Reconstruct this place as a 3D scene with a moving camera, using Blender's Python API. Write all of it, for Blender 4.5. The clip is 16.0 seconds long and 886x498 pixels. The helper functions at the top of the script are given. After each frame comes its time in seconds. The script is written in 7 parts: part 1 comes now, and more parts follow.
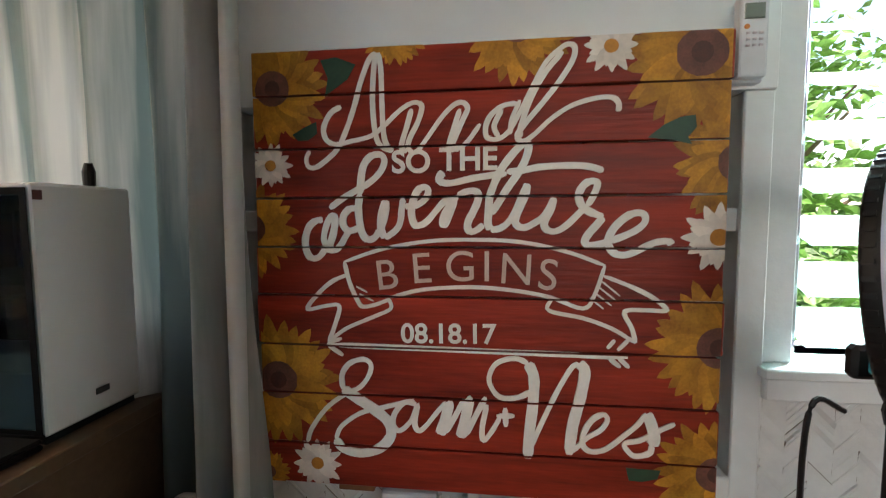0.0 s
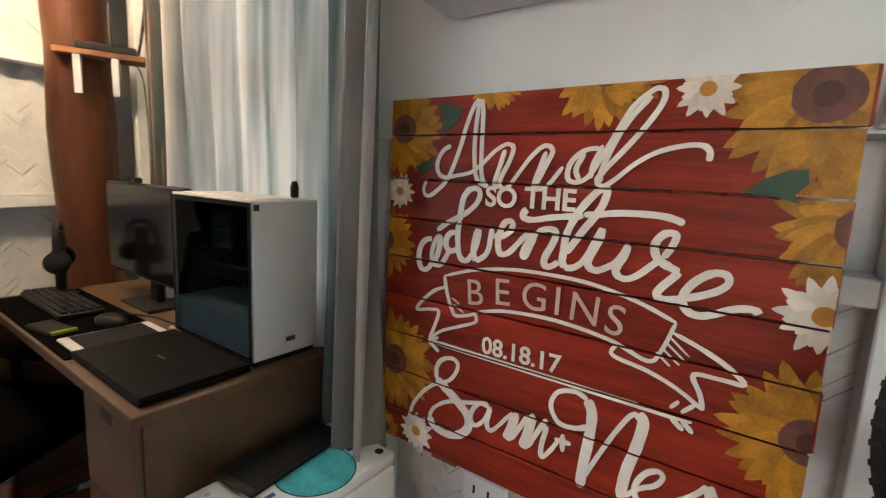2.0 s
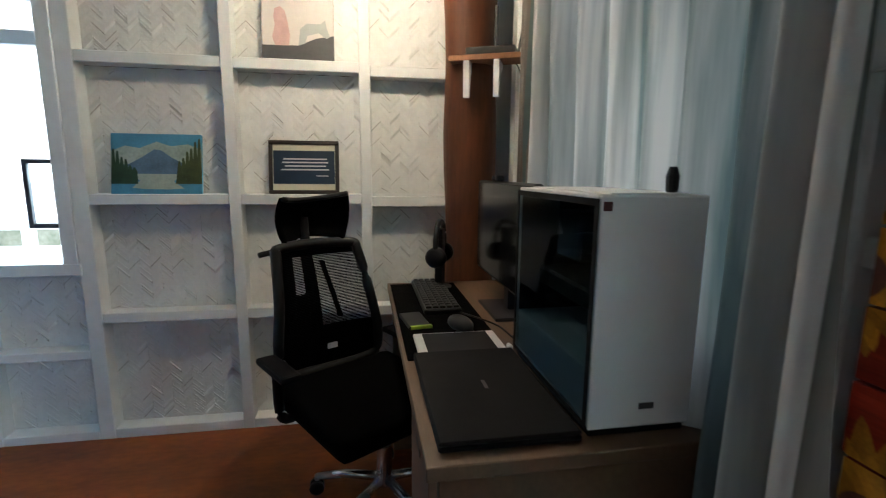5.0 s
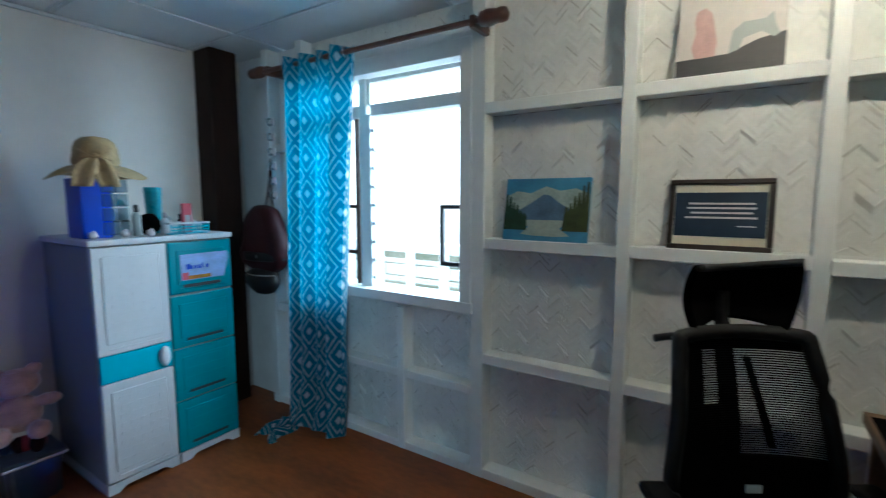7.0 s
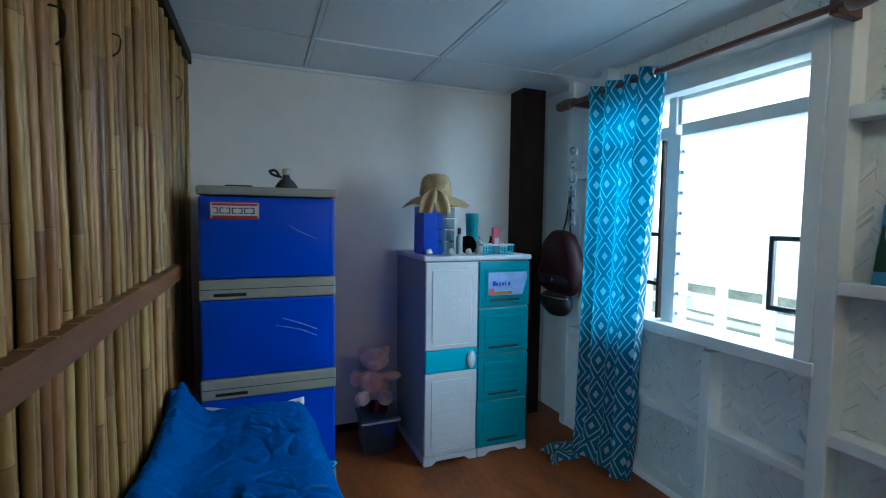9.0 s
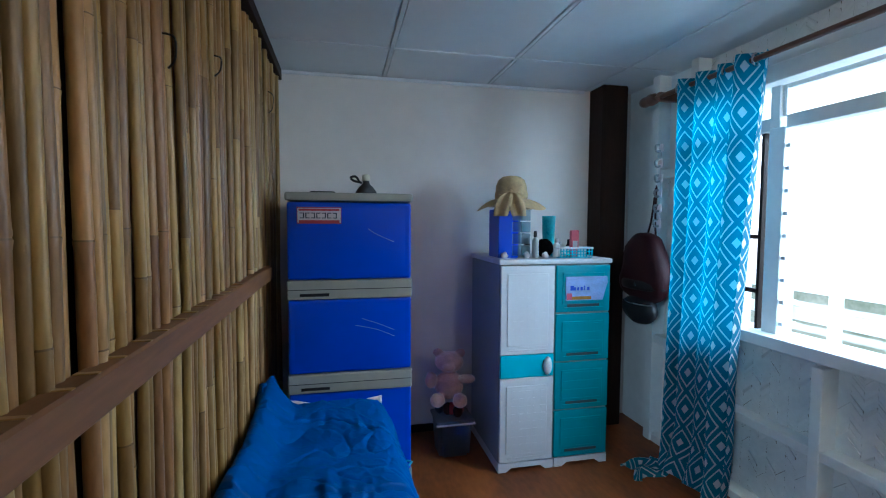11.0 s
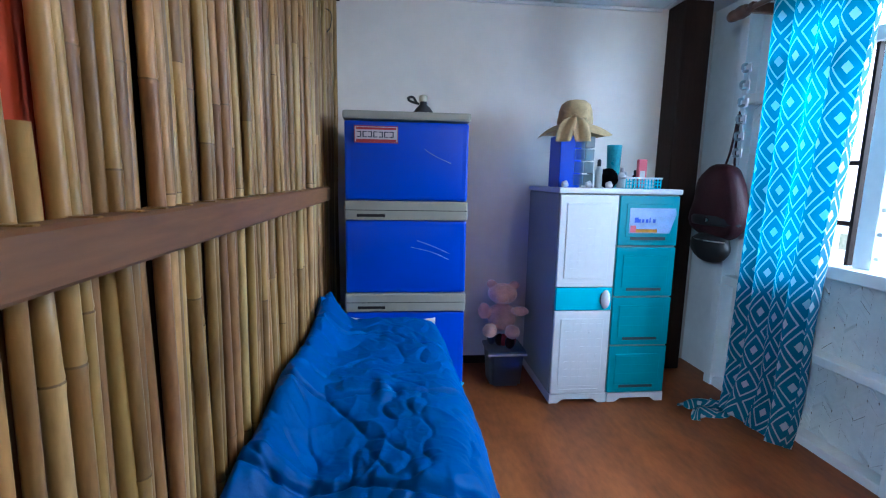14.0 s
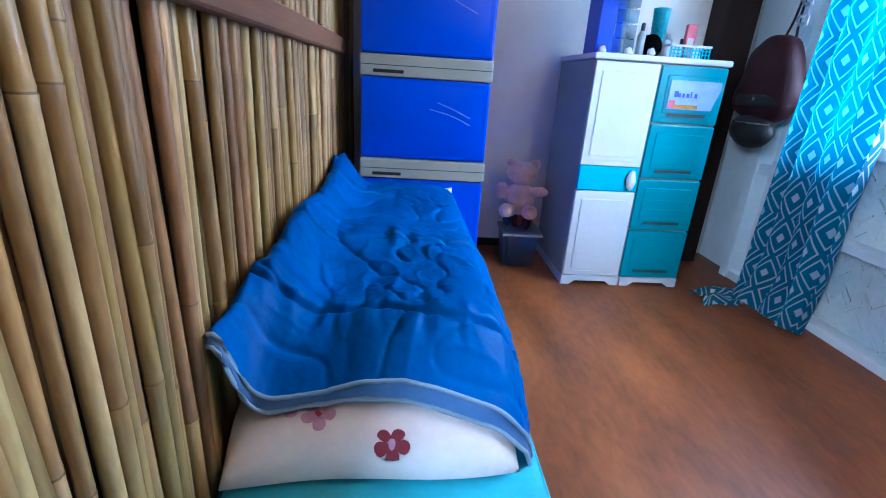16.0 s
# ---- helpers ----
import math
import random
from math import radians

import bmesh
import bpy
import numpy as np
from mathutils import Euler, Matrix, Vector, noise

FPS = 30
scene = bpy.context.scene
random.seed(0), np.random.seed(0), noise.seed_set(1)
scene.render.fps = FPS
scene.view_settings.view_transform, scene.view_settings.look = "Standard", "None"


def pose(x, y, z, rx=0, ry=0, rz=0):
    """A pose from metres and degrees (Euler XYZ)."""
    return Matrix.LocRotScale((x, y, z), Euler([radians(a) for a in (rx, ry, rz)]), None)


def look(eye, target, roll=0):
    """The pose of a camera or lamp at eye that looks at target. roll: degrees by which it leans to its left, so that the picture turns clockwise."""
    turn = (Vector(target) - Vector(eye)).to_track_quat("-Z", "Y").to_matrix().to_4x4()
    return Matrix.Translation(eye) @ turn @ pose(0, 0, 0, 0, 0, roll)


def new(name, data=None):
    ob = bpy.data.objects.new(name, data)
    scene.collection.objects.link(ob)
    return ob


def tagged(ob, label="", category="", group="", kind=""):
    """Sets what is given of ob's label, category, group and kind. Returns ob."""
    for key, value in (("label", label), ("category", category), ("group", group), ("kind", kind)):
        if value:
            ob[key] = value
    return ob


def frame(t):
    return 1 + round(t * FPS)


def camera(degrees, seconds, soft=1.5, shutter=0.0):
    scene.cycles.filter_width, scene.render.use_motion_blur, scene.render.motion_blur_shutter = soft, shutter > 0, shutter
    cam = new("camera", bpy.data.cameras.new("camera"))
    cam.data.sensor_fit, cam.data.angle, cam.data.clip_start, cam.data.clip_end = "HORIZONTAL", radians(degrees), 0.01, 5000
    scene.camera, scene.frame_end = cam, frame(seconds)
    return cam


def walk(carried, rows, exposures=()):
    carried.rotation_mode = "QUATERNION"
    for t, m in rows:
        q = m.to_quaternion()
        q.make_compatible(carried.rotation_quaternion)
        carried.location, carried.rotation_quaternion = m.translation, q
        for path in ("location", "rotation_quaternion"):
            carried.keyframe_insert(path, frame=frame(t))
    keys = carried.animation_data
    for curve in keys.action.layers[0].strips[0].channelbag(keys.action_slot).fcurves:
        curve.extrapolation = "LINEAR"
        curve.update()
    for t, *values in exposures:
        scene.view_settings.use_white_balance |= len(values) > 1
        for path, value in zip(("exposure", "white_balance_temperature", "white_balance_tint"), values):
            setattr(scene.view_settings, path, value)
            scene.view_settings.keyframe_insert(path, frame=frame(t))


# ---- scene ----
# ---- camera, exposure ----
EXPOSURES = [(0.0, 2.0, 6850, 13), (1.5, 2.27, 7050, 15), (2.2, 2.36, 6950, 15), (3.0, 2.34, 6600, 12), (5.5, 1.45, 5700, 6), (7.0, 1.22, 5300, 0), (8.0, 1.16, 5080, -4), (9.0, 1.16, 5100, -2), (12.5, 1.68, 5250, 9), (14.5, 2.2, 5050, 12), (16.0, 2.48, 4800, 13)]
LENS = 87.5
cam = camera(LENS, 16.0, soft=1.1, shutter=0.3)
# seconds, eye, target, roll
PATH = [
    (0, (0.021, 0.078, 1.171), (-0.234, 2.056, 1.02), -0.3),
    (0.5, (0.082, 0.045, 1.25), (-0.25, 2.01, 1.08), -0.7),
    (1, (0.16, -0.008, 1.282), (-0.385, 1.908, 1.1), -0.2),
    (1.5, (0.244, 0.024, 1.313), (-0.61, 1.813, 1.047), 1.2),
    (2, (0.317, 0.079, 1.299), (-0.827, 1.693, 1.002), 2.8),
    (2.5, (0.342, 0.128, 1.263), (-0.994, 1.572, 0.904), 2.6),
    (3, (0.341, 0.145, 1.238), (-1.202, 1.369, 0.894), 1.5),
    (5.5, (-0.152, 0.369, 1.269), (-2.126, 0.472, 0.965), 1.0),
    (6, (-0.278, 0.302, 1.283), (-2.253, 0.133, 1.017), 1.5),
    (6.5, (-0.384, 0.227, 1.311), (-2.28, -0.364, 1.072), 0.5),
    (7, (-0.423, 0.157, 1.338), (-2.084, -0.936, 1.119), 0.0),
    (7.5, (-0.442, 0.156, 1.343), (-1.788, -1.312, 1.159), 0.2),
    (8, (-0.43, 0.149, 1.356), (-1.523, -1.519, 1.194), 0.0),
    (8.5, (-0.421, 0.145, 1.362), (-1.3, -1.645, 1.217), 0.3),
    (9, (-0.412, 0.143, 1.355), (-1.144, -1.714, 1.227), 0.7),
    (11.5, (-0.412, 0.135, 1.353), (-0.788, -1.825, 1.232), 0.2),
    (12, (-0.415, 0.133, 1.351), (-0.74, -1.836, 1.221), 0.3),
    (12.5, (-0.417, 0.131, 1.346), (-0.7, -1.844, 1.201), 0.1),
    (13, (-0.424, 0.116, 1.304), (-0.7, -1.857, 1.123), -0.1),
    (13.5, (-0.433, 0.11, 1.238), (-0.685, -1.856, 0.968), -1.5),
    (14, (-0.406, 0.111, 1.192), (-0.603, -1.856, 0.89), 1.1),
    (14.5, (-0.423, 0.081, 1.131), (-0.607, -1.874, 0.752), 1.4),
    (15, (-0.392, 0.069, 1.048), (-0.508, -1.871, 0.574), 2.9),
    (15.5, (-0.407, 0.077, 1.001), (-0.531, -1.819, 0.378), 3.4),
    (16, (-0.402, 0.078, 0.999), (-0.548, -1.794, 0.31), 3.7),
]
walk(cam, [(t, look(eye, target, roll)) for t, eye, target, roll in PATH], EXPOSURES)
# ---- world and lights ----
SUN_EL, SUN_ROT = radians(52), radians(150)
world = bpy.data.worlds.new("sky_world")
scene.world = world
world.use_nodes = True
wn = world.node_tree
sky = wn.nodes.new("ShaderNodeTexSky")
sky.sky_type, sky.sun_disc, sky.sun_elevation, sky.sun_rotation = "NISHITA", False, SUN_EL, SUN_ROT
wn.links.new(sky.outputs[0], wn.nodes["Background"].inputs[0])
wn.nodes["Background"].inputs[1].default_value = 0.15

sun_data = bpy.data.lights.new("sun", "SUN")
sun_data.energy, sun_data.angle, sun_data.color = 4.0, radians(0.5), (1.0, 0.95, 0.88)
sun = new("sun", sun_data)
sun.matrix_basis = look((0, 0, 0), (-math.sin(SUN_ROT) * math.cos(SUN_EL), -math.cos(SUN_ROT) * math.cos(SUN_EL), -math.sin(SUN_EL)))


def area_lamp(name, m, sx, sy, watts, color):
    d = bpy.data.lights.new(name, "AREA")
    d.shape, d.size, d.size_y, d.energy, d.color = "RECTANGLE", sx, sy, watts, color
    o = new(name, d)
    o.matrix_basis = m
    return o


# sky light that falls in through the openings
area_lamp("sky_light_west", look((-3.9, -1.4, 2.45), (-0.5, -1.45, 0.55)), 1.8, 0.8, 72, (0.75, 0.9, 1.0))
area_lamp("sky_light_northwest", look((-3.05, -0.62, 1.75), (-0.7, -1.55, 0.5)), 0.8, 1.3, 36, (0.75, 0.9, 1.0))
area_lamp("sky_light_north", look((1.3, 2.1, 2.1), (-2.2, -1.2, 0.5)), 1.2, 0.9, 78, (0.75, 0.92, 1.0))
area_lamp("sky_light_curtain", look((-1.09, 1.45, 1.5), (-1.09, 0.0, 1.4)), 1.05, 1.1, 2.4, (0.95, 0.98, 1.0))
area_lamp("sky_light_south", look((1.05, -2.80, 1.6), (0.2, 0.9, 1.2)), 0.8, 0.9, 4.0, (1.0, 0.98, 0.95))
bulb_data = bpy.data.lights.new("ceiling_bulb", "POINT")
bulb_data.energy, bulb_data.color, bulb_data.shadow_soft_size = 13, (1.0, 0.78, 0.52), 0.04
new("ceiling_bulb_light", bulb_data).location = (-1.70, 0.34, 2.17)


# ---- materials ----
def nodes_of(name):
    m = bpy.data.materials.new(name)
    m.use_nodes = True
    return m, m.node_tree, m.node_tree.nodes["Principled BSDF"]


def mat(name, color, rough=0.6, metal=0.0, vary=0.12, scale=6.0, stretch=(1, 1, 1), bump=0.15, bump_scale=60.0,
        dark=None, random=0.0, spec=0.5, sheen=0.0, coat=0.0, island=0.0, tint=0.0):
    """A painted, wooden, plastic or cloth surface: two scales of colour noise, roughness wear and fine relief."""
    m, t, b = nodes_of(name)
    n, link = t.nodes, t.links
    co = n.new("ShaderNodeTexCoord")
    mp = n.new("ShaderNodeMapping")
    mp.inputs["Scale"].default_value = stretch
    link.new(co.outputs["Object"], mp.inputs[0])
    big, fine = n.new("ShaderNodeTexNoise"), n.new("ShaderNodeTexNoise")
    for tex, s, d in ((big, scale, 3.0), (fine, scale * 9, 5.0)):
        tex.inputs["Scale"].default_value, tex.inputs["Detail"].default_value = s, d
        link.new(mp.outputs[0], tex.inputs["Vector"])
    mx = n.new("ShaderNodeMath")
    mx.operation = "MULTIPLY_ADD"
    link.new(fine.outputs[0], mx.inputs[0])
    mx.inputs[1].default_value = 0.45
    link.new(big.outputs[0], mx.inputs[2])
    ramp = n.new("ShaderNodeValToRGB")
    lo = dark if dark else tuple(c * (1 - vary * 1.6) for c in color)
    hi = tuple(min(1.0, c * (1 + vary)) for c in color)
    ramp.color_ramp.elements[0].position, ramp.color_ramp.elements[1].position = 0.42, 1.0
    ramp.color_ramp.elements[0].color, ramp.color_ramp.elements[1].color = (*lo, 1), (*hi, 1)
    link.new(mx.outputs[0], ramp.inputs[0])
    out = ramp.outputs[0]
    if random:
        info = n.new("ShaderNodeObjectInfo")
        hsv = n.new("ShaderNodeHueSaturation")
        mr = n.new("ShaderNodeMapRange")
        mr.inputs["To Min"].default_value, mr.inputs["To Max"].default_value = 1 - random, 1 + random
        link.new(info.outputs["Random"], mr.inputs[0])
        link.new(mr.outputs[0], hsv.inputs["Value"])
        if tint:
            hue, turn7 = n.new("ShaderNodeMapRange"), n.new("ShaderNodeMath")
            turn7.operation = "FRACT"
            seven = n.new("ShaderNodeMath")
            seven.operation, seven.inputs[1].default_value = "MULTIPLY", 7.3
            link.new(info.outputs["Random"], seven.inputs[0])
            link.new(seven.outputs[0], turn7.inputs[0])
            hue.inputs["To Min"].default_value, hue.inputs["To Max"].default_value = 0.5 - tint, 0.5 + tint
            link.new(turn7.outputs[0], hue.inputs[0])
            link.new(hue.outputs[0], hsv.inputs["Hue"])
        link.new(out, hsv.inputs["Color"])
        out = hsv.outputs[0]
    if island:
        geo, hsv2, mr2 = n.new("ShaderNodeNewGeometry"), n.new("ShaderNodeHueSaturation"), n.new("ShaderNodeMapRange")
        mr2.inputs["To Min"].default_value, mr2.inputs["To Max"].default_value = 1 - island, 1 + island
        link.new(geo.outputs["Random Per Island"], mr2.inputs[0])
        link.new(mr2.outputs[0], hsv2.inputs["Value"])
        link.new(out, hsv2.inputs["Color"])
        out = hsv2.outputs[0]
    link.new(out, b.inputs["Base Color"])
    rr = n.new("ShaderNodeMapRange")
    rr.inputs["To Min"].default_value, rr.inputs["To Max"].default_value = max(0.02, rough - 0.1), min(1, rough + 0.12)
    link.new(big.outputs[0], rr.inputs[0])
    link.new(rr.outputs[0], b.inputs["Roughness"])
    b.inputs["Metallic"].default_value = metal
    b.inputs["Specular IOR Level"].default_value = spec
    b.inputs["Sheen Weight"].default_value = sheen
    b.inputs["Coat Weight"].default_value = coat
    if bump:
        bt = n.new("ShaderNodeTexNoise")
        bt.inputs["Scale"].default_value, bt.inputs["Detail"].default_value = bump_scale, 4
        link.new(mp.outputs[0], bt.inputs["Vector"])
        bp = n.new("ShaderNodeBump")
        bp.inputs["Strength"].default_value, bp.inputs["Distance"].default_value = bump, 0.004
        link.new(bt.outputs[0], bp.inputs["Height"])
        link.new(bp.outputs[0], b.inputs["Normal"])
    return m


def glass(name, color=(1, 1, 1), rough=0.02, ior=1.45, frost=None, graze=0.7):
    """Thin clear sheet: mostly see-through with a real reflection."""
    m, t, b = nodes_of(name)
    tr, gl, mix, fr = (t.nodes.new("ShaderNode" + k) for k in ("BsdfTransparent", "BsdfGlossy", "MixShader", "LayerWeight"))
    steep, gloss = t.nodes.new("ShaderNodeMath"), t.nodes.new("ShaderNodeMath")
    steep.operation, gloss.operation = "POWER", "MULTIPLY_ADD"
    tr.inputs[0].default_value = (*color, 1)
    gl.inputs["Roughness"].default_value = rough
    base = ((ior - 1) / (ior + 1)) ** 2
    fr.inputs[0].default_value = 0.5
    steep.inputs[1].default_value = 5.0
    gloss.inputs[1].default_value, gloss.inputs[2].default_value = graze * (1 - base), base
    t.links.new(fr.outputs["Facing"], steep.inputs[0])
    t.links.new(steep.outputs[0], gloss.inputs[0])
    t.links.new(gloss.outputs[0], mix.inputs[0])
    t.links.new(tr.outputs[0], mix.inputs[1])
    t.links.new(gl.outputs[0], mix.inputs[2])
    out = mix.outputs[0]
    if frost:
        tl, mix2 = t.nodes.new("ShaderNodeBsdfTranslucent"), t.nodes.new("ShaderNodeMixShader")
        tl.inputs[0].default_value = (*frost[:3], 1)
        mix2.inputs[0].default_value = frost[3]
        t.links.new(out, mix2.inputs[1])
        t.links.new(tl.outputs[0], mix2.inputs[2])
        out = mix2.outputs[0]
    t.links.new(out, t.nodes["Material Output"].inputs[0])
    return m


def cloth(name, color, through_color, amount=0.5, weave=900.0, vary=0.1, fold_shade=None, fold_scale=1.6):
    """Woven cloth that lets light through; optional dark bands paint in fold shade."""
    m, t, b = nodes_of(name)
    n, link = t.nodes, t.links
    co, noise_tex, ramp = n.new("ShaderNodeTexCoord"), n.new("ShaderNodeTexNoise"), n.new("ShaderNodeValToRGB")
    noise_tex.inputs["Scale"].default_value, noise_tex.inputs["Detail"].default_value = 5, 6
    link.new(co.outputs["Object"], noise_tex.inputs["Vector"])
    ramp.color_ramp.elements[0].color = (*[c * (1 - vary * 2) for c in color], 1)
    ramp.color_ramp.elements[1].color = (*color, 1)
    link.new(noise_tex.outputs[0], ramp.inputs[0])
    link.new(ramp.outputs[0], b.inputs["Base Color"])
    b.inputs["Roughness"].default_value = 0.85
    b.inputs["Sheen Weight"].default_value = 0.2
    wv = n.new("ShaderNodeTexNoise")
    wv.inputs["Scale"].default_value = weave
    link.new(co.outputs["Object"], wv.inputs["Vector"])
    bp = n.new("ShaderNodeBump")
    bp.inputs["Strength"].default_value, bp.inputs["Distance"].default_value = 0.15, 0.002
    link.new(wv.outputs[0], bp.inputs["Height"])
    link.new(bp.outputs[0], b.inputs["Normal"])
    tl, mix = n.new("ShaderNodeBsdfTranslucent"), n.new("ShaderNodeMixShader")
    tl.inputs[0].default_value = (*through_color, 1)
    mix.inputs[0].default_value = amount
    if fold_shade:
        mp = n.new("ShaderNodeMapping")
        mp.inputs["Scale"].default_value = (fold_scale, 0.3, 0.12)
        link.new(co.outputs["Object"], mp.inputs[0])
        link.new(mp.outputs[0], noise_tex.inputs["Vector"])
        ramp.color_ramp.elements[0].color, ramp.color_ramp.elements[0].position = (*fold_shade, 1), 0.4
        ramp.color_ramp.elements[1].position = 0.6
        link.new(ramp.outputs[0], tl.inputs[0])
    link.new(b.outputs[0], mix.inputs[1])
    link.new(tl.outputs[0], mix.inputs[2])
    link.new(mix.outputs[0], n["Material Output"].inputs[0])
    return m


def patterned_cloth(name):
    """Teal curtain cloth woven with nested pale diamonds, by the cloth's own UV."""
    m, t, b = nodes_of(name)
    n, link = t.nodes, t.links

    def op(kind, a, c=None):
        k = n.new("ShaderNodeMath")
        k.operation = kind
        for i, v in enumerate((a, c)):
            if v is None:
                continue
            if isinstance(v, (int, float)):
                k.inputs[i].default_value = v
            else:
                link.new(v, k.inputs[i])
        return k.outputs[0]

    uv, sep = n.new("ShaderNodeUVMap"), n.new("ShaderNodeSeparateXYZ")
    uv.uv_map = "UVMap"
    link.new(uv.outputs[0], sep.inputs[0])
    du = op("ABSOLUTE", op("SUBTRACT", op("FRACT", op("DIVIDE", sep.outputs[0], 0.145)), 0.5))
    dv = op("ABSOLUTE", op("SUBTRACT", op("FRACT", op("DIVIDE", sep.outputs[1], 0.195)), 0.5))
    d = op("ADD", du, dv)
    ramp = n.new("ShaderNodeValToRGB")
    ramp.color_ramp.interpolation = "CONSTANT"
    teal, pale = (0.003, 0.075, 0.12, 1), (0.55, 0.68, 0.66, 1)
    stops = ((0.0, pale), (0.13, teal), (0.35, pale), (0.41, teal), (0.585, pale), (0.645, teal), (0.87, pale), (0.995, pale))
    e = ramp.color_ramp.elements
    e[0].position, e[0].color, e[1].position, e[1].color = *stops[0], *stops[1]
    for p, c in stops[2:]:
        k = e.new(p)
        k.color = c
    link.new(d, ramp.inputs[0])
    link.new(ramp.outputs[0], b.inputs["Base Color"])
    b.inputs["Roughness"].default_value = 0.8
    tl, mix, mul = n.new("ShaderNodeBsdfTranslucent"), n.new("ShaderNodeMixShader"), n.new("ShaderNodeMixRGB")
    mul.blend_type = "MIX"
    mul.inputs[0].default_value = 0.72
    mul.inputs[2].default_value = (0.004, 0.48, 0.80, 1)
    link.new(ramp.outputs[0], mul.inputs[1])
    link.new(mul.outputs[0], tl.inputs[0])
    mix.inputs[0].default_value = 0.48
    link.new(b.outputs[0], mix.inputs[1])
    link.new(tl.outputs[0], mix.inputs[2])
    link.new(mix.outputs[0], n["Material Output"].inputs[0])
    return m


WHITE_PAINT = mat("white_paint", (0.72, 0.73, 0.72), 0.55, vary=0.07, scale=3, bump=0.2, bump_scale=35)
WOVEN = mat("white_woven", (0.7, 0.7, 0.68), 0.6, vary=0.1, scale=4, bump=0.3, bump_scale=80)
WALL_SHEET = mat("white_sheet", (0.75, 0.75, 0.74), 0.5, vary=0.05, scale=1.5, bump=0.06, bump_scale=25)
SOUTH_PAINT = mat("south_paint", (0.76, 0.71, 0.66), 0.6, vary=0.06, scale=1.2, bump=0.08, bump_scale=30)
CEIL_PAINT = mat("ceiling_paint", (0.72, 0.73, 0.74), 0.5, vary=0.04, scale=1.5, bump=0.05)
FLOOR_WOOD = mat("floor_plywood", (0.235, 0.068, 0.016), 0.45, vary=0.3, scale=3.4, stretch=(1.4, 0.5, 1), bump=0.05, bump_scale=22, dark=(0.085, 0.022, 0.0055), spec=0.3)
BAMBOO = mat("bamboo", (0.42, 0.257, 0.086), 0.36, vary=0.2, scale=3.2, stretch=(4, 4, 0.8), bump=0.12, bump_scale=18, dark=(0.19, 0.105, 0.034), random=0.16, tint=0.01)
BAMBOO_BROWN = mat("bamboo_brown", (0.27, 0.152, 0.05), 0.4, vary=0.25, scale=4, stretch=(4, 4, 0.8), bump=0.12, bump_scale=18, dark=(0.11, 0.05, 0.018), random=0.2, tint=0.012)
BAMBOO_PALE = mat("bamboo_pale", (0.52, 0.335, 0.145), 0.36, vary=0.2, scale=4, stretch=(4, 4, 0.8), bump=0.12, bump_scale=18, dark=(0.24, 0.15, 0.05), random=0.16, tint=0.012)
# dark brown that stands for shade inside the slits of the weave
SLIT_SHADE = mat("slit_shade", (0.16, 0.12, 0.08), 0.8, vary=0.3, scale=8)
BAMBOO_NODE = mat("bamboo_node", (0.17, 0.10, 0.04), 0.6, vary=0.3, scale=12)
RAIL_WOOD = mat("rail_wood", (0.2, 0.083, 0.026), 0.55, vary=0.35, scale=4, stretch=(1, 0.2, 2), bump=0.3, bump_scale=30)
POST_WOOD = mat("post_wood", (0.08, 0.027, 0.01), 0.5, vary=0.4, scale=3, stretch=(2, 2, 0.3), bump=0.3, bump_scale=30, dark=(0.03, 0.011, 0.006), spec=0.2)
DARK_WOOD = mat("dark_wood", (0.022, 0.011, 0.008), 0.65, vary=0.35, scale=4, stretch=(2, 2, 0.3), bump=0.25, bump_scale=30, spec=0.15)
ROD_WOOD = mat("rod_wood", (0.1, 0.04, 0.022), 0.35, vary=0.3, scale=6)
DESK_WOOD = mat("desk_wood", (0.115, 0.062, 0.033), 0.55, vary=0.3, scale=4, stretch=(0.3, 2, 2), bump=0.1, bump_scale=40)
SHELF_WOOD = mat("shelf_wood", (0.2, 0.08, 0.028), 0.5, vary=0.3, scale=5, stretch=(1, 0.3, 1), bump=0.1)
BLACK = mat("black_plastic", (0.008, 0.008, 0.009), 0.48, vary=0.2, bump=0.1, bump_scale=200, spec=0.28)
BLACK_MATTE = mat("matte_black", (0.004, 0.004, 0.005), 0.62, vary=0.2, bump=0.05, bump_scale=200, spec=0.1)
BLACK_MESH = mat("black_mesh_fabric", (0.002, 0.002, 0.0022), 0.95, vary=0.2, bump=0.4, bump_scale=300, spec=0.02)
GREY_METAL = mat("brushed_steel", (0.55, 0.55, 0.56), 0.25, metal=1.0, vary=0.08, bump=0.03)
CASE_WHITE = mat("white_case", (0.68, 0.66, 0.66), 0.4, vary=0.03, scale=3, bump=0.05, bump_scale=300)
TINTED = glass("tinted_glass", (0.5, 0.58, 0.62), 0.02, 1.35, graze=0.3)
SCREEN = mat("screen", (0.007, 0.007, 0.008), 0.5, vary=0.1, bump=0.0, spec=0.15)
RED_PAINT = mat("red_plank", (0.24, 0.022, 0.009), 0.42, vary=0.35, scale=2.6, stretch=(0.7, 1, 9), bump=0.35, bump_scale=14, dark=(0.075, 0.006, 0.003), random=0.14, spec=0.22)
LETTER = mat("white_lettering", (0.72, 0.68, 0.62), 0.6, vary=0.08, scale=20, bump=0.1)
LETTER_THIN = mat("faded_lettering", (0.56, 0.42, 0.35), 0.6, vary=0.15, scale=20, bump=0.1)
PETAL_Y = mat("yellow_petal", (0.4, 0.18, 0.014), 0.5, vary=0.3, scale=22, bump=0.15, dark=(0.2, 0.075, 0.006), island=0.3, spec=0.3)
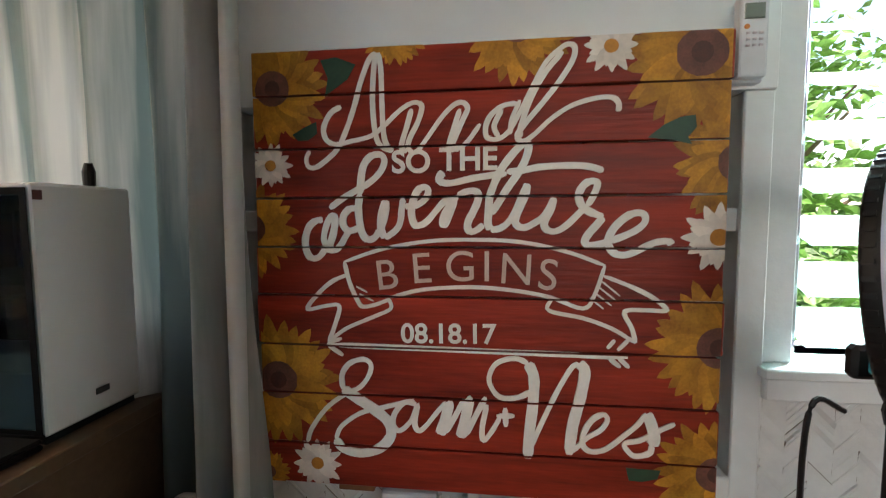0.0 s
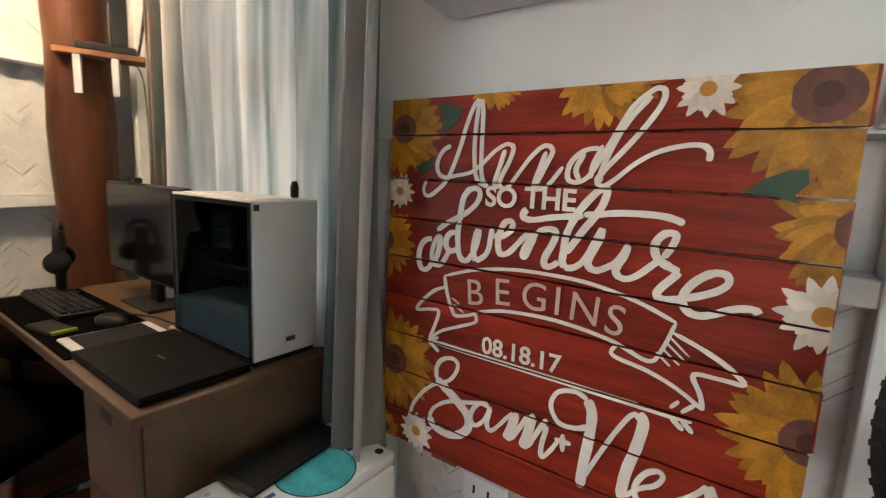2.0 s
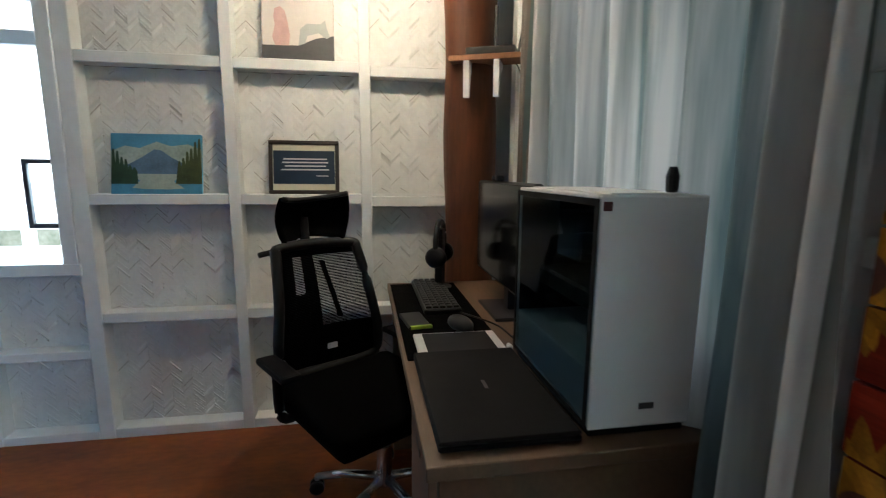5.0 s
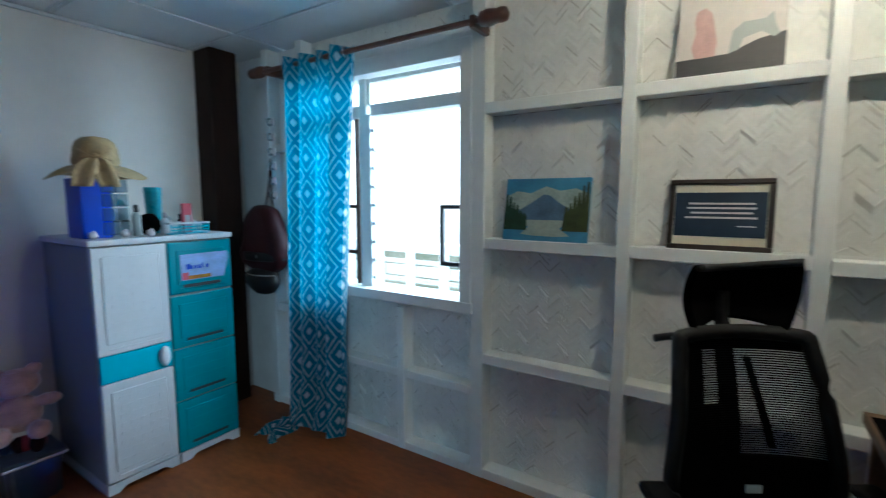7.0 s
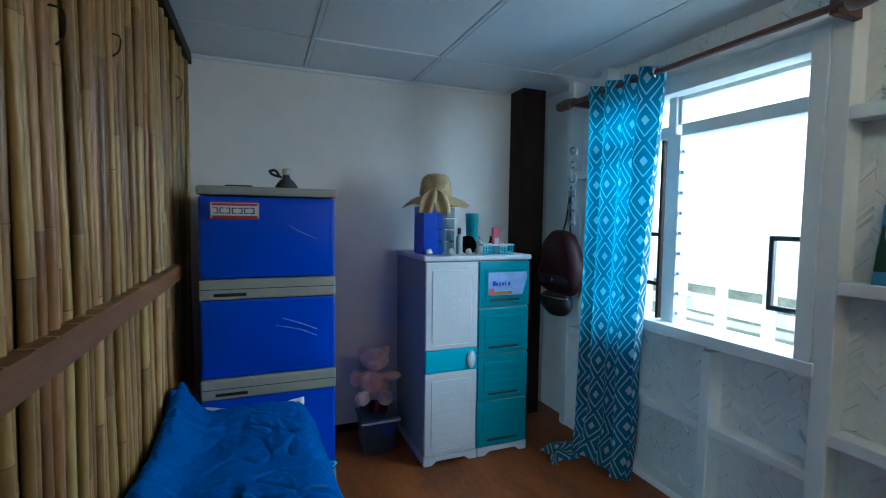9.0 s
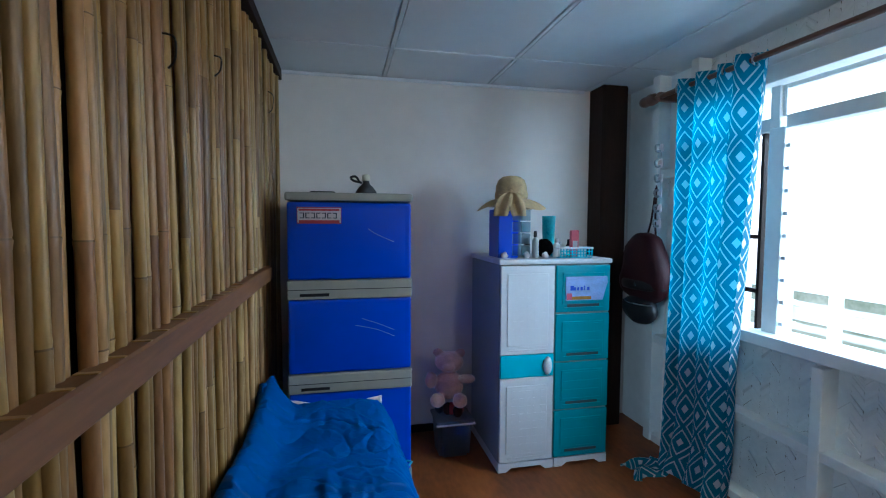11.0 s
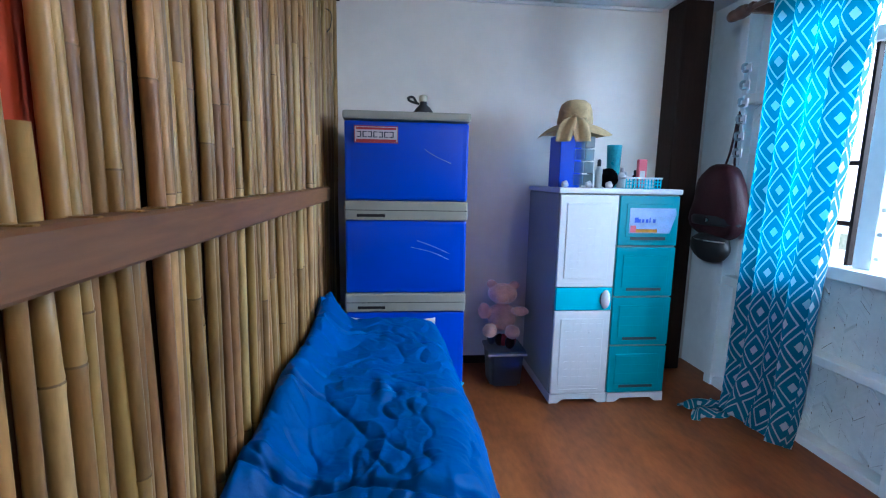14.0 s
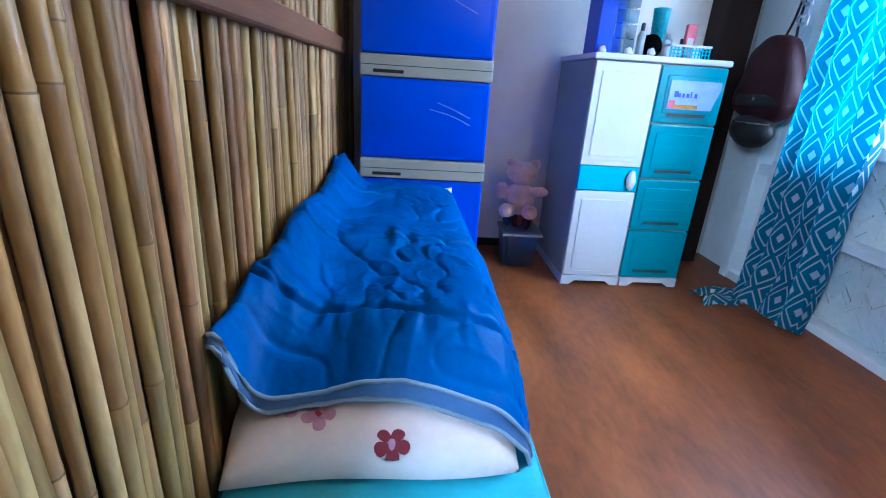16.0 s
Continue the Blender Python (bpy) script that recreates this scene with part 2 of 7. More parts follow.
PETAL_W = mat("white_petal", (0.68, 0.6, 0.53), 0.5, vary=0.12, scale=14, bump=0.1, island=0.14)
FLOWER_CORE = mat("dark_heart", (0.07, 0.018, 0.01), 0.6, vary=0.4, scale=40)
FLOWER_HEART = mat("brown_heart", (0.13, 0.042, 0.03), 0.6, vary=0.4, scale=30)
PETAL_O = mat("orange_flower_heart", (0.5, 0.2, 0.02), 0.6, vary=0.2, scale=30)
LEAF_PAINT = mat("green_leaf_paint", (0.006, 0.045, 0.02), 0.5, vary=0.3, scale=14)
QUILT = mat("blue_quilt", (0.0006, 0.066, 0.27), 0.55, vary=0.1, scale=5, bump=0.25, bump_scale=70, spec=0.12)
QUILT_INNER = mat("grey_blue_lining", (0.055, 0.125, 0.30), 0.65, vary=0.12, scale=5, bump=0.2, bump_scale=45)
PIPING = mat("grey_piping", (0.2, 0.26, 0.34), 0.6)
PILLOW = mat("cream_pillowcase", (0.78, 0.65, 0.63), 0.8, vary=0.08, scale=6, bump=0.2, bump_scale=50, sheen=0.2)
PINK_PRINT = mat("pink_print", (0.5, 0.25, 0.36), 0.8, vary=0.2, scale=30)
RED_PRINT = mat("dark_red_print", (0.24, 0.02, 0.035), 0.8, vary=0.2, scale=30)
SHEET_TEAL = mat("turquoise_sheet", (0.06, 0.36, 0.46), 0.8, vary=0.12, scale=6, bump=0.2)
BLUE_PLASTIC = mat("blue_plastic", (0.002, 0.052, 0.5), 0.32, vary=0.06, scale=2, bump=0.03)
TAUPE_PLASTIC = mat("taupe_plastic", (0.3, 0.29, 0.24), 0.45, vary=0.08, scale=4)
WHITE_PLASTIC = mat("white_plastic", (0.62, 0.62, 0.64), 0.4, vary=0.04, scale=4, bump=0.04)
TEAL_PLASTIC = mat("teal_plastic", (0.006, 0.24, 0.3), 0.35, vary=0.06, scale=3, bump=0.03)
CYAN_PLASTIC = mat("cyan_plastic", (0.02, 0.42, 0.55), 0.35, vary=0.05, scale=3, bump=0.03)
GREY_PLASTIC = mat("grey_plastic", (0.35, 0.38, 0.38), 0.45, vary=0.06)
PINK_PLUSH = mat("pink_plush", (0.62, 0.36, 0.29), 0.95, vary=0.2, scale=25, bump=0.9, bump_scale=180, sheen=0.6)
STRAW = mat("straw", (0.5, 0.36, 0.18), 0.8, vary=0.2, scale=30, bump=0.7, bump_scale=220)
BURGUNDY = mat("burgundy_leather", (0.026, 0.006, 0.008), 0.5, vary=0.3, scale=10, bump=0.3, bump_scale=120, spec=0.14)
CAB_SIDE = mat("grey_green_plastic", (0.27, 0.29, 0.27), 0.45, vary=0.06, scale=3)
TAUPE_CLOTH = cloth("taupe_drape", (0.17, 0.14, 0.12), (0.12, 0.09, 0.07), 0.25)
# a further, darker tone paints the shade of folds as upright bands
GREY_CURTAIN = cloth("grey_curtain", (0.46, 0.42, 0.38), (0.46, 0.45, 0.43), 0.36, fold_shade=(0.09, 0.12, 0.115), fold_scale=2.8)
CHARCOAL_CLOTH = cloth("grey_drape", (0.44, 0.43, 0.41), (0.4, 0.4, 0.38), 0.35, fold_shade=(0.18, 0.19, 0.18))
TEAL_CURTAIN = patterned_cloth("teal_diamond_cloth")
CLEAR = glass("window_glass")
BLADE = glass("louvre_glass", (0.85, 0.97, 0.95), 0.05, 1.2, (0.75, 0.97, 0.95, 0.55))
BLADE_CLEAR = glass("clear_louvre_glass", (0.97, 1, 1), 0.02, 1.1)
CLEAR_PLASTIC = glass("clear_plastic", (0.8, 0.87, 0.9), 0.15, 1.3, (0.6, 0.68, 0.72, 0.36))
BRASS = mat("black_wire", (0.02, 0.018, 0.016), 0.5)
ORANGE_CLOTH = mat("orange_cloth", (0.5, 0.06, 0.015), 0.85, bump=0.2)
MOSSY = mat("mossy_wall", (0.2, 0.2, 0.16), 0.9, vary=0.5, scale=3, bump=0.3, bump_scale=15, dark=(0.07, 0.09, 0.05))
LEAFY = mat("leaves", (0.12, 0.25, 0.045), 0.5, vary=0.5, scale=8, bump=0.1)
BARK = mat("bark", (0.13, 0.09, 0.06), 0.9, bump=0.6)
GRASS = mat("grass", (0.11, 0.16, 0.05), 0.9, vary=0.4, scale=1.5, bump=0.5, bump_scale=20)
CONCRETE = mat("pale_concrete", (0.5, 0.48, 0.44), 0.8, vary=0.15, scale=2, bump=0.3)
SKYBLUE = mat("painted_sky", (0.07, 0.25, 0.42), 0.5, vary=0.2, scale=10)
PAINT_HILL = mat("painted_mountain", (0.09, 0.16, 0.26), 0.5, vary=0.3, scale=12)
PAINT_TREE = mat("painted_trees", (0.012, 0.05, 0.025), 0.5, vary=0.4, scale=20)
PAINT_OLIVE = mat("painted_olive_trees", (0.04, 0.055, 0.015), 0.5, vary=0.4, scale=20)
PAINT_CLOUD = mat("painted_clouds", (0.36, 0.42, 0.38), 0.5, vary=0.3, scale=9)
PAINT_SAND = mat("painted_water", (0.36, 0.42, 0.36), 0.5, vary=0.2, scale=12)
NAVY = mat("navy_print", (0.005, 0.018, 0.042), 0.35, vary=0.2, scale=6, bump=0)
CREAM = mat("cream_card", (0.6, 0.55, 0.42), 0.6, vary=0.06, bump=0)
FRAME_BLACK = mat("dark_frame", (0.022, 0.013, 0.01), 0.4, vary=0.3, bump=0.1)
CANVAS = mat("pale_canvas", (0.58, 0.55, 0.52), 0.7, vary=0.06, scale=5)
PALE_PINK = mat("pale_pink_paint", (0.5, 0.33, 0.3), 0.7, vary=0.15, scale=20)
CHARCOAL = mat("charcoal_paint", (0.045, 0.045, 0.05), 0.6, vary=0.2)
AQUA_PRINT = mat("aqua_print", (0.05, 0.36, 0.42), 0.3, vary=0.5, scale=10, stretch=(1, 2, 1), bump=0, dark=(0.01, 0.2, 0.28))
BLUE_TAPE = mat("blue_tape", (0.01, 0.09, 0.4), 0.5)
PINK_PLASTIC = mat("pink_plastic", (0.6, 0.1, 0.14), 0.4)
PRINTER_WHITE = mat("printer_plastic", (0.8, 0.78, 0.74), 0.4, vary=0.04, scale=4, bump=0.04)
PALE_BLUE_PRINT = mat("pale_blue_print", (0.3, 0.4, 0.68), 0.35, vary=0.25, scale=14, bump=0)
SHROUD = mat("shroud_plastic", (0.5, 0.52, 0.52), 0.5, vary=0.04)
MONITOR_GLASS = mat("monitor_glass", (0.004, 0.004, 0.005), 0.12, vary=0.2, bump=0.0, spec=0.16)
RING_WHITE = mat("ring_diffuser", (0.62, 0.6, 0.72), 0.45, vary=0.03, bump=0.0)
GREEN_LED = mat("green_edge", (0.3, 0.45, 0.02), 0.5)
RED_BOX = mat("red_card", (0.36, 0.03, 0.04), 0.6)
STICKER = mat("sticker", (0.55, 0.5, 0.52), 0.4)


# ---- building helpers ----
def link_mesh(name, bm, material, smooth=False):
    me = bpy.data.meshes.new(name)
    bm.normal_update()
    bm.to_mesh(me)
    bm.free()
    for mt in (material if isinstance(material, (list, tuple)) else [material]):
        me.materials.append(mt)
    if smooth:
        for p in me.polygons:
            p.use_smooth = True
    return new(name, me)


def part(name, bm, material, parent, label="", smooth=False):
    """One mesh object under a thing or a part."""
    ob = link_mesh(name, bm, material, smooth)
    ob.parent = parent
    if label:
        tagged(ob, label)
    return ob


def share(name, ob, m, parent):
    """Another object on the mesh of ob."""
    o = new(name, ob.data)
    o.parent, o.matrix_basis = parent, m
    return o


def thing(name, label, category, group="", at=(0, 0, 0), rz=0.0):
    e = new(name)
    e.empty_display_size = 0.05
    e.matrix_basis = pose(*at, 0, 0, rz)
    return tagged(e, label, category, group)


def setting(ob):
    return tagged(ob, kind="structure")


def box(x0, x1, y0, y1, z0, z1, bevel=0.0, bm=None, seg=1):
    """A block with softened edges."""
    b = bm if bm else bmesh.new()
    made = bmesh.ops.create_cube(b, size=1, matrix=Matrix.LocRotScale(((x0 + x1) / 2, (y0 + y1) / 2, (z0 + z1) / 2), None, (x1 - x0, y1 - y0, z1 - z0)))
    if bevel:
        vs = set(made["verts"])
        es = [e for e in b.edges if e.verts[0] in vs and e.verts[1] in vs]
        bmesh.ops.bevel(b, geom=es, offset=bevel, segments=seg, affect="EDGES", profile=0.6)
    return b


def turned(profile, seg=24, bm=None, m=None, closed=True):
    """A solid of revolution about z from (radius, height) pairs."""
    b = bm if bm else bmesh.new()
    m = m if m else Matrix()
    rings = []
    for r, z in profile:
        rings.append([b.verts.new(m @ Vector((r * math.cos(2 * math.pi * i / seg), r * math.sin(2 * math.pi * i / seg), z))) for i in range(seg)])
    for lo, hi in zip(rings, rings[1:]):
        for i in range(seg):
            b.faces.new((lo[i], lo[(i + 1) % seg], hi[(i + 1) % seg], hi[i]))
    if closed:
        b.faces.new(rings[0][::-1])
        b.faces.new(rings[-1])
    return b


def spline(pts, per=6):
    """Smooth points through pts (Catmull-Rom)."""
    p = [Vector(q) for q in pts]
    p = [p[0] * 2 - p[1]] + p + [p[-1] * 2 - p[-2]]
    out = []
    for i in range(1, len(p) - 2):
        a, b, c, d = p[i - 1:i + 3]
        for k in range(per):
            t = k / per
            out.append(0.5 * (2 * b + (c - a) * t + (2 * a - 5 * b + 4 * c - d) * t * t + (3 * b - a - 3 * c + d) * t ** 3))
    return out + [p[-2]]


def tube(pts, r, seg=8, bm=None, taper=None):
    """A round bar along points."""
    b = bm if bm else bmesh.new()
    pts = [Vector(q) for q in pts]
    rings, up = [], Vector((0.03, 0.05, 1)).normalized()
    for i, q in enumerate(pts):
        d = (pts[min(i + 1, len(pts) - 1)] - pts[max(i - 1, 0)]).normalized()
        s = d.cross(up if abs(d.dot(up)) < 0.95 else Vector((1, 0.1, 0))).normalized()
        u = s.cross(d)
        rr = r * (taper(i / (len(pts) - 1)) if taper else 1)
        rings.append([b.verts.new(q + rr * (math.cos(2 * math.pi * k / seg) * s + math.sin(2 * math.pi * k / seg) * u)) for k in range(seg)])
    for lo, hi in zip(rings, rings[1:]):
        for k in range(seg):
            b.faces.new((lo[k], lo[(k + 1) % seg], hi[(k + 1) % seg], hi[k]))
    b.faces.new(rings[0][::-1])
    b.faces.new(rings[-1])
    return b


def slab(poly, z0, z1, bm=None, m=None):
    """A flat piece of any outline, z0 to z1 thick."""
    b = bm if bm else bmesh.new()
    m = m if m else Matrix()
    lo = [b.verts.new(m @ Vector((x, y, z0))) for x, y in poly]
    hi = [b.verts.new(m @ Vector((x, y, z1))) for x, y in poly]
    b.faces.new(lo[::-1])
    b.faces.new(hi)
    for i in range(len(poly)):
        j = (i + 1) % len(poly)
        b.faces.new((lo[i], lo[j], hi[j], hi[i]))
    return b


def sheet(nu, nv, at, thick=0.0, uv=None, bm=None):
    """A cloth of nu by nv cells; at(u, v) gives each point, u and v from 0 to 1."""
    b = bm if bm else bmesh.new()
    grid = [[b.verts.new(at(i / nu, j / nv)) for i in range(nu + 1)] for j in range(nv + 1)]
    layer = b.loops.layers.uv.new("UVMap") if uv else None
    for j in range(nv):
        for i in range(nu):
            f = b.faces.new((grid[j][i], grid[j][i + 1], grid[j + 1][i + 1], grid[j + 1][i]))
            f.smooth = True
            if uv:
                for lp, (a, c) in zip(f.loops, ((i, j), (i + 1, j), (i + 1, j + 1), (i, j + 1))):
                    lp[layer].uv = uv(a / nu, c / nv)
    if thick:
        b.normal_update()
        bmesh.ops.solidify(b, geom=b.faces[:], thickness=thick)
        for f in b.faces:
            f.smooth = True
    return b


def ellipsoid(cx, cy, cz, rx, ry, rz, bm=None, seg=16, m=None):
    b = bm if bm else bmesh.new()
    bmesh.ops.create_uvsphere(b, u_segments=seg, v_segments=max(6, seg * 2 // 3), radius=1, matrix=(m if m else Matrix()) @ Matrix.LocRotScale((cx, cy, cz), None, (rx, ry, rz)))
    return b


# ---- the room ----
XW, XP = -2.27, -2.355      # west wall: face of the studs, face of the woven sheets
YN, YS = 1.0, -2.75         # north and south wall faces
TOP = 2.235

floor_ob = setting(link_mesh("floor", box(-2.45, 1.8, -2.85, 1.2, -0.06, 0.0), FLOOR_WOOD))
tagged(floor_ob, "reddish brown varnished plywood floor", "floor")

# ceiling of white boards with open joints, one mesh
bm = box(-2.45, 1.8, -2.85, 1.2, TOP + 0.012, TOP + 0.06)
xs, ys = [-2.40, -2.02, -1.335, -0.665, 0.0, 0.67, 1.34, 1.75], [-2.80, -2.272, -1.05, 0.17, 1.15]
for a, b2 in zip(xs, xs[1:]):
    for c, d2 in zip(ys, ys[1:]):
        box(a + 0.015, b2 - 0.015, c + 0.015, d2 - 0.015, TOP, TOP + 0.010, 0.002, bm)
for a in xs[1:-1]:
    box(a - 0.009, a + 0.009, -2.75, 1.1, TOP - 0.003, TOP + 0.011, 0.001, bm)
for c in ys[1:-1]:
    box(-2.3, 1.7, c - 0.009, c + 0.009, TOP - 0.0045, TOP + 0.011, 0.001, bm)
setting(link_mesh("ceiling", bm, CEIL_PAINT))


def woven_panel(y0, y1, z0, z1, x, seed, bm):
    """Flattened bamboo strips in a chevron weave under thick paint: each strip a thin blade, one edge a little proud."""
    rnd = random.Random(seed)
    w, pitch, wide = 0.047, 0.0145, 0.0149
    c = 0
    y = y0
    while y < y1 - 0.005:
        ye = min(y + w, y1)
        s = 1 if c % 2 == 0 else -1
        z = z0 - w
        while z < z1:
            za, zb = (z, z + w) if s > 0 else (z + w, z)
            k = rnd.random()
            lift = 0.0028 * rnd.random() ** 2 + (0.0055 if 0.90 < k < 0.955 else 0)
            pts = []
            broad = wide if k < 0.955 else wide * rnd.uniform(0.74, 0.9)
            for yy, zz, dx in ((y, za, 0.0004), (ye, za + (zb - za) * (ye - y) / w, 0.0004), (ye, za + (zb - za) * (ye - y) / w + broad, lift), (y, za + broad, lift)):
                pts.append((yy, min(max(zz, z0), z1), dx))
            if max(p[1] for p in pts) - min(p[1] for p in pts) > 0.008:
                vs = [bm.verts.new((x + dx, yy, zz)) for yy, zz, dx in pts]
                vb = [bm.verts.new((x - 0.002, pts[3][0], pts[3][1])), bm.verts.new((x - 0.002, pts[2][0], pts[2][1]))]
                bm.faces.new(vs)
                bm.faces.new((vs[3], vs[2], vb[1], vb[0]))
            z += pitch
        y = ye
        c += 1


# west wall: outer boarding with the window opening, woven sheets, studs and rails
WY0, WY1, WZ0, WZ1 = -2.02, -0.965, 0.85, 1.985
wall_west = new("wall_west")
setting(tagged(wall_west, "white-painted stud wall with woven bamboo sheets", "wall"))
for y0, y1, z0, z1 in ((-2.85, WY0, 0, TOP), (WY1, 1.2, 0, TOP), (WY0, WY1, 0, WZ0), (WY0, WY1, WZ1, TOP)):
    part("boarding", box(XP - 0.1, XP, y0, y1, z0, z1), WHITE_PAINT, wall_west)
STUDS = ((-0.905, -0.838), (-0.262, -0.211), (0.333, 0.385), (0.93, 0.98))
for a, b2 in STUDS:
    part("stud", box(XP, XW, a, b2, 0.0, TOP, 0.003), WHITE_PAINT, wall_west)
for a, b2 in ((-2.40, -2.34), (-2.085, -2.03)):
    part("stud", box(XP, XW, a, b2, 0.0, TOP, 0.003), WHITE_PAINT, wall_west)
bays = [(-0.838, -0.262), (-0.211, 0.333), (0.385, 0.93)]
for i, (a, b2) in enumerate(bays):
    for j, z in enumerate((0.0, 0.567, 1.108, 1.707)):
        dz = (0, 0.0, 0.012)[i] if j else 0
        part("rail", box(XP, XW - 0.002, a, b2, z - dz, z - dz + 0.048, 0.003), WHITE_PAINT, wall_west)
for z in (0.0, 0.40):
    part("rail", box(XP, XW - 0.002, -1.305, -0.905, z, z + 0.042, 0.003), WHITE_PAINT, wall_west)
    part("rail", box(XP, XW - 0.002, -2.03, -1.352, z, z + 0.042, 0.003), WHITE_PAINT, wall_west)
part("stud", box(XP, XW, -1.352, -1.305, 0.0, 0.775, 0.003), WHITE_PAINT, wall_west)
part("rail", box(XP, XW - 0.004, -2.03, -0.905, 2.05, 2.11, 0.003), WHITE_PAINT, wall_west)
for z in (0.0, 0.62, 1.62):
    part("rail", box(XP, XW - 0.01, -2.34, -2.085, z, z + 0.05, 0.003), WHITE_PAINT, wall_west)
# dark sheets added behind the strips, so open slits look shaded
weave, slit_back = bmesh.new(), bmesh.new()
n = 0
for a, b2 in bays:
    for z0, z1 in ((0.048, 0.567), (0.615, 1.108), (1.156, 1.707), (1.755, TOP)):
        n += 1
        box(XP, XP + 0.0006, a, b2, z0, z1, 0, slit_back)
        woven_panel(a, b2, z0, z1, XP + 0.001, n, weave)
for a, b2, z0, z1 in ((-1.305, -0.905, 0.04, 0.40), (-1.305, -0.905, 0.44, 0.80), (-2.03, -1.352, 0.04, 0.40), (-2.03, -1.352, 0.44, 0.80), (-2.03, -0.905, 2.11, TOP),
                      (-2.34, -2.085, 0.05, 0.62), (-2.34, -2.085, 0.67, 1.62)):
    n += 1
    box(XP, XP + 0.0006, a, b2, z0, z1, 0, slit_back)
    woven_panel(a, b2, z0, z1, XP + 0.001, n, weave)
tagged(part("slit_shade_sheet", slit_back, SLIT_SHADE, wall_west, "dark sheet that stands for shade in the weave slits"), kind="stuff")
tagged(part("woven_strips", weave, WOVEN, wall_west, "white-painted bamboo strips in chevron weave"), kind="stuff")

# west window: trim, frame, mullion, transom, louvres, small sash catch frame
window_1 = setting(tagged(new("window_1"), "white wooden window with glass louvres and open view", "window"))
def bar(name, x0, x1, y0, y1, z0, z1, parent, material=WHITE_PAINT, bevel=0.003):
    return part(name, box(x0, x1, y0, y1, z0, z1, bevel), material, parent)
bar("window_trim", XW - 0.06, XW + 0.006, WY1, -0.905, 0.80, 2.05, window_1)
bar("window_trim", XW - 0.06, XW + 0.004, -2.03, WY1, WZ1 - 0.012, 2.05, window_1)
bar("window_sill", XW - 0.09, XW + 0.008, -2.03, -0.895, 0.795, WZ0, window_1)
XF = -2.35
bar("window_frame", XF - 0.05, XF + 0.02, -1.648, -1.568, WZ0, 1.785, window_1)
bar("window_frame", XF - 0.05, XF + 0.018, -1.568, WY1, 1.775, 1.835, window_1)
bar("window_frame", XF - 0.05, XF + 0.02, -1.648, -1.598, 1.785, WZ1 - 0.012, window_1)
bar("window_frame", XF - 0.035, XF + 0.006, -1.598, -1.578, 1.835, WZ1 - 0.012, window_1)
bar("window_frame", XF - 0.035, XF + 0.006, -1.578, WY1, WZ1 - 0.034, WZ1 - 0.012, window_1)
bar("window_frame", XF - 0.05, XF + 0.018, -2.02, -1.648, 1.775, 1.835, window_1)
for y in (-1.695, -1.98):
    bar("grille_bar", XF - 0.03, XF, y - 0.008, y + 0.008, WZ0, 1.775, window_1, DARK_WOOD, 0.001)
for z in (1.02, 1.28):
    bar("grille_bar", XF - 0.03, XF - 0.002, -1.972, -1.703, z, z + 0.02, window_1, DARK_WOOD, 0.001)
bar("pane", XF - 0.02, XF - 0.016, -1.578, WY1, 1.835, WZ1 - 0.034, window_1, CLEAR, 0)
catch = bmesh.new()
for y0, y1, z0, z1 in ((-1.125, -1.105, 1.0, 1.305), (-0.99, -0.97, 1.0, 1.305), (-1.105, -0.99, 1.285, 1.305), (-1.105, -0.99, 1.0, 1.022)):
    box(XF - 0.012, XF + 0.01, y0, y1, z0, z1, 0.002, catch)
part("sash_frame", catch, CHARCOAL, window_1, "dark metal frame of the louvre crank")
blade = None
for i in range(9):
    z = 0.90 + i * 0.1
    if blade is None:
        blade = part("louvre_blade", box(-0.05, 0.05, -0.293, 0.293, -0.002, 0.002), BLADE_CLEAR, window_1)
        blade.matrix_basis = pose(XF - 0.03, -1.268, z, 0, 4, 0)
        blade.visible_shadow = False
    else:
        share("louvre_blade", blade, pose(XF - 0.03, -1.268, z, 0, 4, 0), window_1).visible_shadow = False
    part("blade_clip", box(XF - 0.07, XF + 0.012, -1.571, -1.548, z - 0.009, z + 0.009, 0.002), WHITE_PLASTIC, window_1)
    part("blade_clip", box(XF - 0.07, XF + 0.012, -0.985, -0.97, z - 0.008, z + 0.008, 0.002), CHARCOAL, window_1)

# south wall
wall_south = setting(tagged(new("wall_south"), "plain off-white painted wall", "wall"))
for x0, x1, z0, z1 in ((-2.45, 0.6, 0, TOP), (0.6, 1.5, 0, 1.1), (0.6, 1.5, 2.05, TOP), (1.5, 1.8, 0, TOP)):
    part("wall_board", box(x0, x1, YS - 0.1, YS, z0, z1), SOUTH_PAINT, wall_south)
# unseen slab added outside to block direct sun from the south opening
setting(tagged(link_mesh("sun_block_slab", box(-2.6, 2.0, -4.1, -2.86, 2.3, 2.36), WHITE_PAINT), "unseen slab that keeps the sun out of the south opening", "roof"))
setting(link_mesh("baseboard", box(-2.0, -0.05, YS, YS + 0.012, 0.0, 0.05, 0.002), DARK_WOOD))
setting(link_mesh("trim_south", box(-2.0, -0.03, YS, YS + 0.015, TOP - 0.022, TOP - 0.004, 0.002), CEIL_PAINT))

